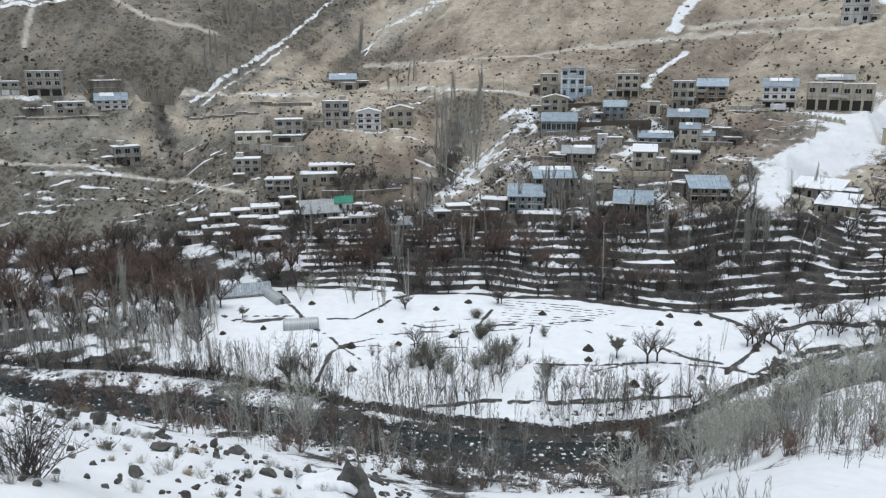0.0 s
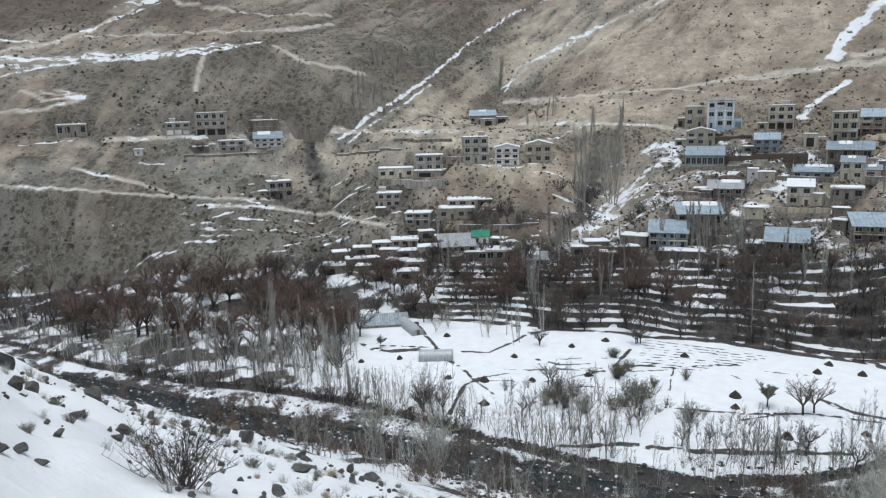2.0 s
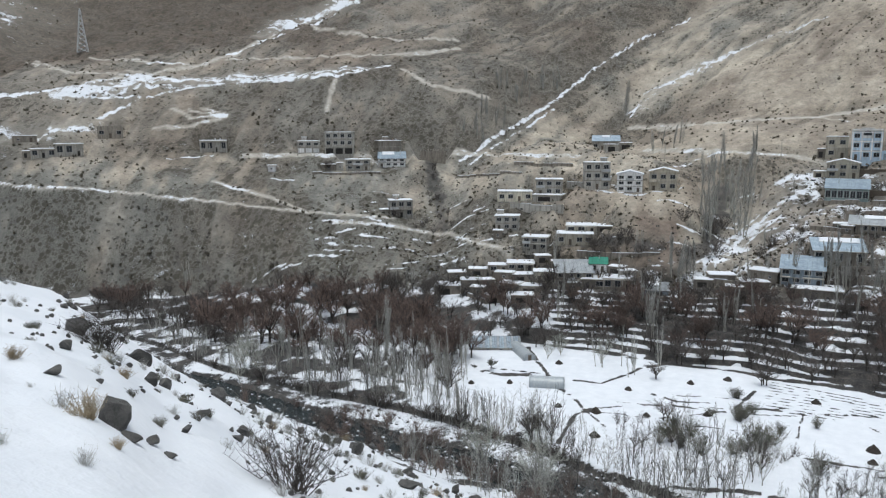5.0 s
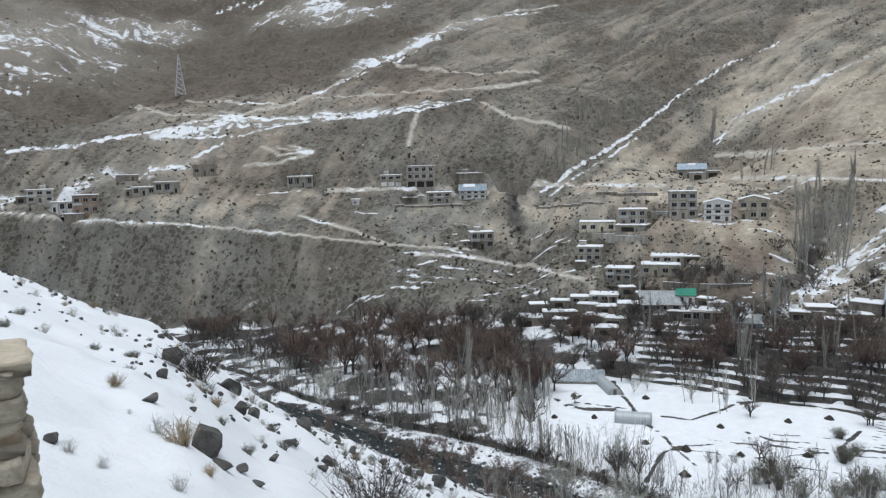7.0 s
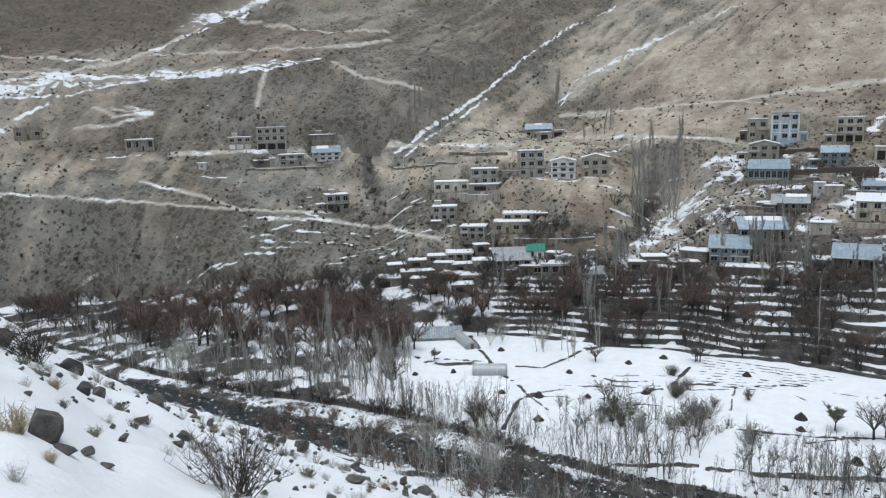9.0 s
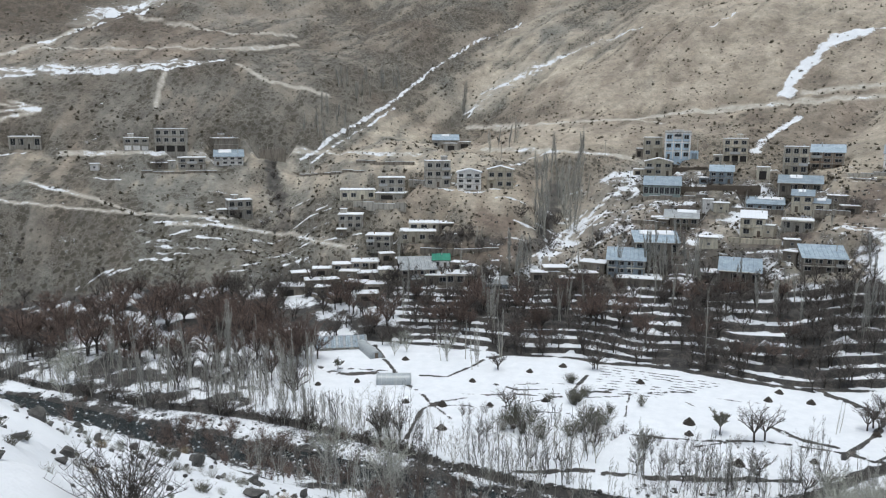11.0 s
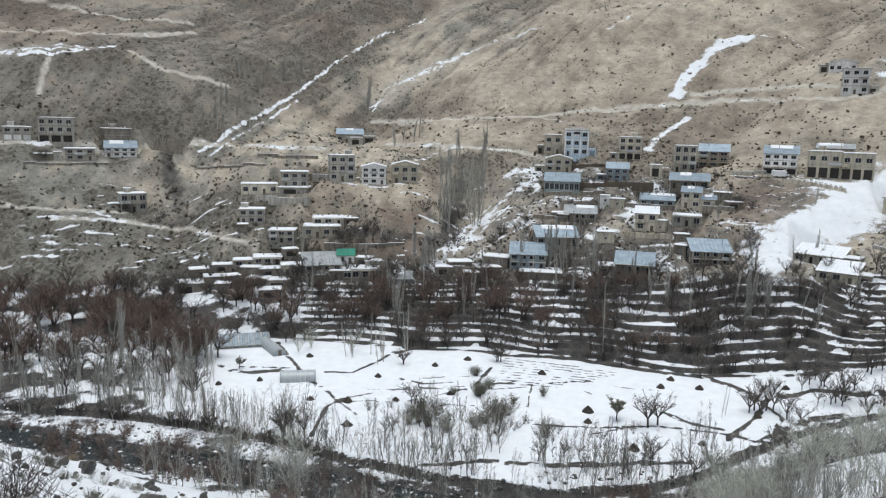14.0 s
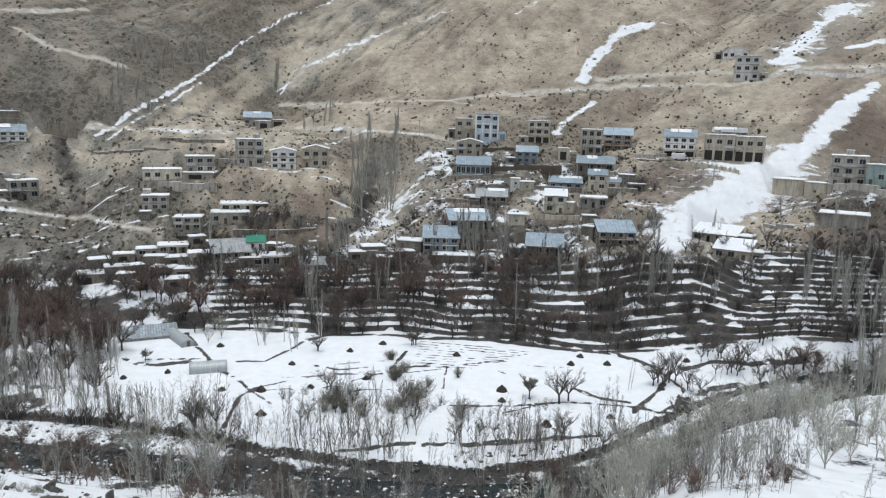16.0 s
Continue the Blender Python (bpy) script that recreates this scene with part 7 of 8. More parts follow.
    if plain_front and storeys > 1 and w > 7:
        n = max(1, int(round(w / 3.2)))
        bay = rng.randrange(n)
        for s in range(1, storeys):
            cx, half = -w / 2 + w * (bay + 0.5) / n, w / n * rng.uniform(0.45, 0.62)
            x0, x1, z0 = max(cx - half, -w / 2), min(cx + half, w / 2), s * storey
            bal = piece("balcony", boxes("balcony", [(x0, x1, -1.25, -0.1, z0 - 0.14, z0 + 0.06)], CONCRETE), t)
            piece("railing", boxes("railing", [(x0, x1, -1.25, -1.17, z0 + 0.06, z0 + 0.95), (x0, x0 + 0.08, -1.17, -0.1, z0 + 0.06, z0 + 0.95), (x1 - 0.08, x1, -1.17, -0.1, z0 + 0.06, z0 + 0.95)], wall if rng.random() < 0.5 else STEEL), bal)
    if plain_front and w > 7:
        # a lower annex at one side, where there is room
        side, w2, d2, h2 = rng.choice((-1, 1)), w * rng.uniform(0.3, 0.5), d * rng.uniform(0.55, 0.85), min(storey * rng.uniform(0.75, 1.0), 3.4)
        cx, y0 = side * (w / 2 + w2 / 2 + 0.02), rng.uniform(0.2, 1.5)
        place = t.matrix_basis @ Vector((cx, y0 + d2 / 2, 0))
        free = all(math.hypot(place.x - q[0], place.y - q[1]) > (w2 + q[2]) / 2 + 1.5 for q in PLOTS if q[:2] != (x, y))
        if free and rng.random() < 0.75:
            x0, x1 = cx - w2 / 2, cx + w2 / 2
            wing = piece("annex", boxes("annex", [(x0, x1, y0, y0 + d2, -sink, h2)], rng.choice((wall, CONCRETE, MUD))), t)
            piece("annex_roof", boxes("annex_roof", [(x0 - 0.2, x1 + 0.2, y0 - 0.3, y0 + d2 + 0.1, h2, h2 + 0.18)], CONCRETE), wing)
            piece("snow_cover", lumpy_slab("snow_cover", x0 - 0.15, x1 + 0.15, y0 - 0.25, y0 + d2, h2 + 0.185, 0.2, SNOW, seed + 7), wing, "settled snow")
            # the annex isn't hollow: its doorway's shade is a dark panel
            piece("open_front", boxes("open_front", [(x0 + w2 * 0.18, x1 - w2 * rng.uniform(0.18, 0.5), y0 - 0.03, y0 + 0.05, 0.1, h2 * 0.72)], DARK), wing, "dark panel painted as the shade of a doorway")
    if roof == "flat" and not small and w > 7:
        if storeys > 1 and rng.random() < 0.45:
            cx = rng.uniform(-w / 3, w / 3)
            head = piece("stair_head", boxes("stair_head", [(cx - 1.2, cx + 1.2, d * 0.55, d * 0.9, top + 0.2, top + 1.9)], wall), t)
            piece("snow_cover", lumpy_slab("snow_cover", cx - 1.35, cx + 1.35, d * 0.53, d * 0.92, top + 1.905, 0.15, SNOW, seed + 3), head, "settled snow")
        for _ in range(rng.randrange(3)):
            cx, cy = rng.uniform(-w * 0.4, w * 0.4), rng.uniform(d * 0.1, d * 0.8)
            piece("chimney", boxes("chimney", [(cx - 0.2, cx + 0.2, cy - 0.2, cy + 0.2, top + 0.2, top + 1.2)], rng.choice((CONCRETE, BRICK, STEEL)), 0.02), t)
    elif sheet_roof and not small:
        cx, cy = rng.uniform(-w * 0.35, w * 0.35), d * rng.uniform(0.5, 0.8)
        piece("stove_pipe", boxes("stove_pipe", [(cx - 0.13, cx + 0.13, cy - 0.13, cy + 0.13, top + rise * 0.4, top + rise + 0.9)], STEEL, 0.04), t)
    if extra in ("open", "openbase") and w > 8:
        for i in range(4):
            cx = -w / 2 + 0.3 + (w - 0.6) * i / 3
            piece("column", boxes("column", [(cx - 0.16, cx + 0.16, -0.75, -0.45, -sink, top if extra == "open" else storey)], CONCRETE), t)
        piece("balcony", boxes("balcony", [(-w / 2, w / 2, -0.95, -0.03, (storey if storeys > 1 else top) - 0.16, (storey if storeys > 1 else top) + 0.05)], CONCRETE), t)
    HOUSES.append(t)
    return t


for row in PLOTS:
    house(*row)


# ---- the near snow slope: boulders, tufts, thorn bushes, the stone wall ----
def rock_mesh(seed, flat=0.72):
    rng = random.Random(seed)
    bm = bmesh.new()
    bmesh.ops.create_icosphere(bm, subdivisions=3, radius=0.5)
    cuts = [(Vector((rng.gauss(0, 1), rng.gauss(0, 1), rng.gauss(0, 0.8))).normalized(), rng.uniform(0.2, 0.36)) for _ in range(17)]
    for v in bm.verts:
        for n, d in cuts:
            over = v.co.dot(n) - d
            if over > 0:
                v.co -= n * over
        v.co += v.co.normalized() * 0.035 * noise.noise(v.co * 5 + Vector((seed, 0, 0))) + v.co.normalized() * 0.02 * noise.noise(v.co * 14)
        v.co.z *= flat
    me = bpy.data.meshes.new("boulder")
    bm.to_mesh(me)
    bm.free()
    me.materials.append(ROCK)
    return me


ROCKS = [rock_mesh(s, k) for s, k in ((1, 0.8), (2, 0.65), (3, 0.95), (4, 0.6), (5, 0.8))]
LAID = random.Random(77)


def boulder(x, y, w):
    ob = new("boulder", LAID.choice(ROCKS))
    k = w * 1.16
    ob.matrix_basis = pose(x, y, ground(x, y) + 0.16 * w, LAID.uniform(-25, 25), LAID.uniform(-25, 25), LAID.uniform(0, 360)) @ Matrix.Diagonal((k, k * LAID.uniform(0.7, 1.0), k * LAID.uniform(0.8, 1.15), 1))
    return tagged(ob, "dark grey angular boulder half sunk in snow", "rock", "boulders on the slope")


STRAWTUFT = [bush(s, "grass_tuft", 0.5, 0.55, STRAW, "tuft of dry straw-coloured grass poking through snow", "grass tufts", 110, 3, 0.01) for s in (61, 62)]
GREYTUFT = [bush(s, "heather_tuft", 0.42, 0.5, OLIVETWIG, "low grey-brown cushion shrub in the snow", "grass tufts", 70, 5, 0.012) for s in (63, 64)]
PALETUFT = [bush(s, "stalk_tuft", 0.5, 0.45, PALETWIG, "thin pale dry stalks standing in snow", "grass tufts", 44, 3, 0.007) for s in (65, 66)]
THORN = [bush(s, "thorn_bush", 1.0, 1.15, DARKBARK, "bare dark thorn bush on the snowy slope", "thorn bushes", 62, 16, 0.007) for s in (67, 68)]


def tuft(kinds, x, y, w):
    base = {"grass_tuft": 0.62, "heather_tuft": 0.6, "stalk_tuft": 0.55, "thorn_bush": 0.95}[kinds[0].name.split(".")[0]]
    plant(kinds, x, y, LAID, w / base * 1.1)


boulder(-6.48, 6.39, 0.7)
boulder(-13.79, 14.62, 0.86)
boulder(-14.42, 13.28, 0.75)
boulder(-8.24, 7.13, 0.30)
boulder(-10.64, 9.56, 0.29)
boulder(-6.21, 4.21, 0.20)
boulder(-11.80, 12.78, 0.51)
boulder(-12.11, 13.58, 0.47)
boulder(-12.54, 16.09, 0.63)
boulder(-9.94, 13.54, 0.43)
boulder(-8.60, 11.55, 0.31)
boulder(-6.09, 6.21, 0.29)
boulder(-6.21, 6.65, 0.24)
boulder(-6.88, 8.06, 0.28)
boulder(-6.00, 6.71, 0.19)
boulder(-9.21, 11.33, 0.33)
boulder(-8.52, 8.17, 0.16)
boulder(-5.23, 11.13, 0.36)
boulder(-4.30, 11.31, 0.25)
boulder(-3.98, 10.04, 0.27)
boulder(-6.40, 20.53, 0.59)
boulder(-3.95, 14.88, 0.48)
boulder(-6.20, 14.64, 0.56)
boulder(-10.26, 19.91, 0.65)
boulder(-4.52, 21.84, 0.45)
boulder(-6.06, 11.39, 0.17)
boulder(-4.70, 7.56, 0.15)
boulder(-4.93, 7.65, 0.12)
boulder(-3.71, 15.56, 0.32)
boulder(-9.89, 19.20, 0.62)
tuft(STRAWTUFT, -8.91, 7.11, 0.38)
tuft(GREYTUFT, -13.93, 11.72, 0.32)
tuft(GREYTUFT, -10.63, 8.80, 0.20)
tuft(STRAWTUFT, -6.39, 5.90, 0.39)
tuft(STRAWTUFT, -5.56, 5.47, 0.19)
tuft(PALETUFT, -5.97, 4.20, 0.19)
tuft(PALETUFT, -4.89, 4.44, 0.27)
tuft(PALETUFT, -6.85, 5.99, 0.32)
tuft(GREYTUFT, -6.81, 7.46, 0.23)
tuft(PALETUFT, -5.58, 4.23, 0.17)
tuft(PALETUFT, -7.50, 6.15, 0.13)
tuft(GREYTUFT, -13.22, 8.29, 0.27)
tuft(THORN, -13.42, 13.17, 0.98)
tuft(GREYTUFT, -6.93, 13.64, 0.41)
tuft(GREYTUFT, -4.16, 12.32, 0.38)
tuft(GREYTUFT, -4.20, 14.09, 0.44)
tuft(STRAWTUFT, -6.03, 16.00, 0.59)
tuft(THORN, -5.11, 8.01, 0.78)
tuft(GREYTUFT, -8.01, 18.11, 0.50)
tuft(PALETUFT, -4.92, 7.42, 0.23)
tuft(PALETUFT, -4.57, 9.67, 0.32)
tuft(PALETUFT, -4.69, 7.91, 0.19)
tuft(PALETUFT, -8.84, 10.07, 0.27)
tuft(PALETUFT, -7.67, 10.00, 0.31)
tuft(PALETUFT, -9.03, 8.64, 0.24)
tuft(GREYTUFT, -8.71, 8.97, 0.28)
tuft(GREYTUFT, -10.40, 18.36, 0.71)


def crag(x, y, w):
    """The pointed outcrop at the brink of the slope, snow drifted against it."""
    rng = random.Random(9)
    bm = bmesh.new()
    bmesh.ops.create_icosphere(bm, subdivisions=4, radius=0.5)
    cuts = [(Vector((rng.gauss(0, 1), rng.gauss(0, 1), rng.uniform(-0.2, 0.9))).normalized(), rng.uniform(0.2, 0.36)) for _ in range(14)]
    for v in bm.verts:
        for n, d in cuts:
            over = v.co.dot(n) - d
            if over > 0:
                v.co -= n * over * 0.95
        k = v.co.normalized()
        v.co += k * (0.09 * noise.noise(v.co * 4) + 0.05 * noise.noise(v.co * 11) + 0.02 * noise.noise(v.co * 27))
        v.co.z = v.co.z * 1.25 + 0.25 * max(0, v.co.x)
    me = bpy.data.meshes.new("crag")
    bm.to_mesh(me)
    bm.free()
    me.materials.append(ROCK)
    t = thing("rock_outcrop", "dark jagged rock outcrop with snow drifted against it", "rock")
    t.matrix_basis = pose(x, y, ground(x, y) + 0.1, 0, 0, 8) @ Matrix.Diagonal((w, w, w, 1))
    piece("crag", me, t)
    piece("snow_drift", lumpy_slab("snow_drift", -0.95, 0.02, -0.25, 0.35, 0.12, 0.16, SNOW, 4), t, "drifted snow")


crag(-2.12, 15.35, 1.35)


# smaller stones and stalks between them
for _ in range(340):
    a = LAID.uniform(-58, -2)
    edge = float(along(CREST, np.array([a]))[0][0])
    r = edge * LAID.uniform(0.25, 1.0) ** 0.6
    boulder(r * math.sin(radians(a)), r * math.cos(radians(a)), LAID.uniform(0.05, 0.2) * (2 if r > edge * 0.8 else 1))
for kinds, count in ((PALETUFT, 110), (GREYTUFT, 60), (STRAWTUFT, 14)):
    for _ in range(count):
        a = LAID.uniform(-57, -3)
        r = float(along(CREST, np.array([a]))[0][0]) * LAID.uniform(0.3, 1.0) ** 0.6
        tuft(kinds, r * math.sin(radians(a)), r * math.cos(radians(a)), LAID.uniform(0.14, 0.4))


settle()
join_rest("terrace_trees", "bare dark fruit trees crowding the snowy terraces", "trees")
join_rest("slope_thicket", "low dark leafless shrubs on the brown bluffs", "shrubs")
join_rest("bank_thicket", "leafless brown shrubs crowding the stream edge", "shrubs")
join_rest("bank_saplings", "slender bare pale saplings crowding the snowy banks", "saplings")


def wall_stone(seed):
    rng = random.Random(seed)
    bm = bmesh.new()
    bmesh.ops.create_cube(bm, size=1)
    bmesh.ops.subdivide_edges(bm, edges=bm.edges[:], cuts=3, use_grid_fill=True)
    for v in bm.verts:
        r = v.co.normalized() * 0.62
        v.co = v.co.lerp(r, 0.33)
        v.co += Vector((rng.uniform(-1, 1), rng.uniform(-1, 1), rng.uniform(-1, 1))) * 0.06
    for f in bm.faces:
        f.smooth = True
    me = bpy.data.meshes.new("stone")
    bm.to_mesh(me)
    bm.free()
    me.materials.append(STONE)
    return me


def stone_wall():
    """The end of a rough stone wall set in earth mortar, beside the viewpoint."""
    rng = random.Random(31)
    t = thing("stone_wall", "rough fieldstone wall in earth mortar with flat capstones", "wall")
    a, r = radians(-57.5), 3.75
    x, y = r * math.sin(a), r * math.cos(a)
    foot = ground(x, y) - 0.25
    top = EYE - 0.83
    t.matrix_basis = pose(x, y, foot, 0, 0, 57.2)
    high = top - foot
    wide, deep = 1.6, 0.45
    core = boxes("mortar_core", [(-wide, -0.03, 0.005, deep - 0.02, 0, high - 0.06)], MORTAR)
    piece("mortar_core", core, t, "crumbling earth mortar")
    forms = [wall_stone(s) for s in range(8)]
    z = 0.0
    while z < high - 0.1:
        hh = rng.choice((0.07, 0.09, 0.11, 0.15))
        xx = rng.uniform(-0.03, 0.03)
        first = True
        while xx > -wide:
            ww = rng.uniform(0.09, 0.2) if rng.random() < 0.6 else rng.uniform(0.2, 0.36)
            tall = hh * rng.uniform(0.75, 1.1)
            s = piece("stone", rng.choice(forms), t)
            s.matrix_basis = pose(xx - ww / 2, 0.09 + rng.uniform(-0.035, 0.03), z + hh / 2 + rng.uniform(-0.01, 0.01), rng.uniform(-9, 9), rng.uniform(-12, 12), rng.uniform(-12, 12)) @ Matrix.Diagonal((ww, 0.26, tall, 1))
            if first:
                e = piece("stone", rng.choice(forms), t)
                e.matrix_basis = pose(-0.12 + rng.uniform(-0.03, 0.03), 0.32 + rng.uniform(-0.03, 0.03), z + hh / 2, rng.uniform(-8, 8), rng.uniform(-8, 8), rng.uniform(-8, 8)) @ Matrix.Diagonal((0.24, 0.28, hh * 1.02, 1))
                first = False
            xx -= ww + rng.uniform(0.008, 0.03)
        z += hh + rng.uniform(0.0, 0.012)
    xx = 0.03
    while xx > -wide:
        ww = rng.uniform(0.32, 0.5)
        s = piece("capstone", rng.choice(forms), t)
        s.matrix_basis = pose(xx - ww / 2, deep / 2, high - 0.03, rng.uniform(-2, 2), rng.uniform(-3, 3), rng.uniform(-3, 3)) @ Matrix.Diagonal((ww, deep + 0.08, 0.09, 1))
        xx -= ww + 0.02
    return t


stone_wall()


# ---- the snowy fields: heaps, greenhouses, sheds ----
def heap_mesh(seed):
    rng = random.Random(seed)
    v, f = [], []
    rings, n = 5, 12
    for j in range(rings):
        u = j / (rings - 1)
        for i in range(n):
            k = 2 * math.pi * i / n
            r = (1 - u) ** 0.85 * 0.5 * rng.uniform(0.88, 1.12) + 0.02
            v.append((r * math.cos(k), r * math.sin(k), -0.08 + 0.6 * u ** 0.9 + rng.uniform(-0.025, 0.025)))
    for j in range(rings - 1):
        for i in range(n):
            f.append((j * n + i, j * n + (i + 1) % n, (j + 1) * n + (i + 1) % n, (j + 1) * n + i))
    f.append(tuple((rings - 1) * n + i for i in range(n)))
    return mesh("manure_mound", v, f, PILE)


HEAPS = [heap_mesh(s) for s in (1, 2, 3)]


def manure_mound(x, y, w):
    ob = new("manure_mound", LAID.choice(HEAPS))
    ob.matrix_basis = pose(x, y, ground(x, y), 0, 0, LAID.uniform(0, 360)) @ Matrix.Diagonal((w, w * LAID.uniform(0.8, 1), w * LAID.uniform(0.75, 1.0), 1))
    return tagged(ob, "dark cone-shaped heap of manure on the snowy field", "heap", "manure heaps")


manure_mound(-61.4, 164.9, 1.88)
manure_mound(-52.7, 165.0, 1.93)
manure_mound(-43.8, 168.4, 2.02)
manure_mound(-35.2, 186.9, 2.29)
manure_mound(-29.5, 156.9, 1.96)
manure_mound(-21.0, 156.2, 2.77)
manure_mound(-19.4, 143.5, 2.57)
manure_mound(-15.7, 172.7, 2.21)
manure_mound(-1.8, 182.0, 2.36)
manure_mound(6.8, 187.5, 2.45)
manure_mound(-10.3, 157.7, 2.05)
manure_mound(2.1, 162.2, 2.14)
manure_mound(25.3, 177.6, 2.37)
manure_mound(32.4, 153.6, 2.91)
manure_mound(31.3, 147.7, 2.03)
manure_mound(37.9, 135.0, 2.61)
manure_mound(53.0, 169.5, 2.28)
manure_mound(57.1, 175.1, 2.34)
manure_mound(62.2, 169.1, 2.27)
manure_mound(52.3, 138.0, 1.90)
manure_mound(69.4, 152.6, 2.05)
manure_mound(82.9, 168.9, 2.23)


def tunnel(x, y, long, wide, high, face):
    """A film greenhouse over hoops."""
    t = thing("greenhouse", "low greenhouse tunnel of milky plastic film on the snow", "greenhouse", "greenhouses")
    t.matrix_basis = pose(x, y, ground(x, y) - 0.05, 0, 0, face)
    n, m = 14, 10
    v, f = [], []
    for i in range(n + 1):
        for j in range(m + 1):
            k = math.pi * j / m
            sag = 1 - 0.035 * (i % 2)
            v.append((-long / 2 + long * i / n, -math.cos(k) * wide / 2 * sag, math.sin(k) ** 0.75 * high * sag))
    for i in range(n):
        for j in range(m):
            a = i * (m + 1) + j
            f.append((a, a + 1, a + m + 2, a + m + 1))
    f.append(tuple(range(m, -1, -1)))
    f.append(tuple(n * (m + 1) + j for j in range(m + 1)))
    piece("film_cover", mesh("film_cover", v, f, FILM, True), t)
    for i in range(0, n + 1, 2):
        s = Sticks()
        s.bough([Vector((-long / 2 + long * i / n, -math.cos(math.pi * j / 8) * wide / 2 * 1.01, math.sin(math.pi * j / 8) ** 0.75 * high * 1.01)) for j in range(9)], 0.035, 0.035, 4)
        piece("hoop", s.done("hoop", STEEL), t)
    piece("door", boxes("door", [(long / 2 + 0.0, long / 2 + 0.06, -0.45, 0.45, 0, min(1.8, high * 0.8))], WOOD), t, "plank door")
    return t


tunnel(-34.8, 169.5, 8.4, 4.4, 2.3, 10)
tunnel(-46.5, 192.0, 12.5, 3.6, 1.9, -57)


def long_shed():
    """The long byre with a ribbed grey sheet roof behind the greenhouses."""
    t = thing("long_shed", "long low shed with a ribbed grey sheet-metal roof", "shed")
    x, y, w, d, h = -54.6, 192.6, 14.5, 6.5, 0.7
    t.matrix_basis = pose(x, y, ground(x, y), 0, 0, 17)
    piece("wall", boxes("wall", [(-w / 2, w / 2, 0, 0.25, -0.6, h), (-w / 2, w / 2, d - 0.25, d, -0.6, h + 1.15), (-w / 2, -w / 2 + 0.25, 0.25, d - 0.25, -0.6, h + 0.5), (w / 2 - 0.25, w / 2, 0.25, d - 0.25, -0.6, h + 0.5)], CONCRETE), t)
    n = 22
    for i in range(n):
        x0, x1 = -w / 2 - 0.3 + (w + 0.6) * i / n, -w / 2 - 0.3 + (w + 0.6) * (i + 1) / n
        v = [(x0, -0.4, h + 0.05), (x0 + 0.08, -0.4, h + 0.13), (x1 - 0.02, -0.4, h + 0.05), (x0, d + 0.3, h + 1.5), (x0 + 0.08, d + 0.3, h + 1.58), (x1 - 0.02, d + 0.3, h + 1.5)]
        piece("roof_sheet", mesh("roof_sheet", v + [(a, b, c - 0.06) for a, b, c in v], [(0, 1, 4, 3), (1, 2, 5, 4), (9, 10, 7, 6), (10, 11, 8, 7), (0, 6, 7, 1), (1, 7, 8, 2)], GREYBLUE if i % 3 else GREYSHEET), t)
    for i in range(4):
        add_window(t, -w / 2 + w * (i + 0.5) / 4, -0.005, 0.12, 0.9, 0.4)
    return t


long_shed()


# ---- on and above the village road ----
def pylon(x, y, high):
    t = thing("pylon", "grey steel lattice power pylon on the mountain shoulder", "pylon")
    t.matrix_basis = pose(x, y, ground(x, y) - 0.3, 0, 0, 45)
    def half(u):
        return 0.5 * (5.0 * (1 - u) ** 1.15 + 0.7)
    levels = [i / 8 for i in range(9)]
    for sx, sy in ((-1, -1), (1, -1), (1, 1), (-1, 1)):
        s = Sticks()
        s.bough([Vector((sx * half(u), sy * half(u), u * high)) for u in levels], 0.42, 0.26, 4)
        piece("leg", s.done("leg", STEEL), t)
    for i in range(8):
        u, w = levels[i], levels[i + 1]
        c = [(-1, -1), (1, -1), (1, 1), (-1, 1)]
        s = Sticks()
        for k in range(4):
            (ax, ay), (bx, by) = c[k], c[(k + 1) % 4]
            s.limb((ax * half(u), ay * half(u), u * high), (bx * half(w), by * half(w), w * high), 0.2, 0.2, 3)
            s.limb((bx * half(u), by * half(u), u * high), (ax * half(w), ay * half(w), w * high), 0.2, 0.2, 3)
        piece("lattice_panel", s.done("lattice_panel", STEEL), t)
    piece("peak", boxes("peak", [(-0.35, 0.35, -0.35, 0.35, high - 0.2, high + 1.1)], STEEL, 0.1), t)
    return t


pylon(-337.7, 333.2, 23.0)


def street_pole(x, y, high=8.0):
    t = thing("utility_pole", "slim grey utility pole beside the village road", "pole", "utility poles")
    t.matrix_basis = pose(x, y, ground(x, y) - 0.4)
    s = Sticks()
    s.bough([Vector((0, 0, 0)), Vector((0, 0, high))], 0.14, 0.09, 6)
    piece("shaft", s.done("shaft", CONCRETE), t)
    piece("crossarm", boxes("crossarm", [(-0.8, 0.8, -0.05, 0.05, high - 0.6, high - 0.45)], WOOD), t)
    return t


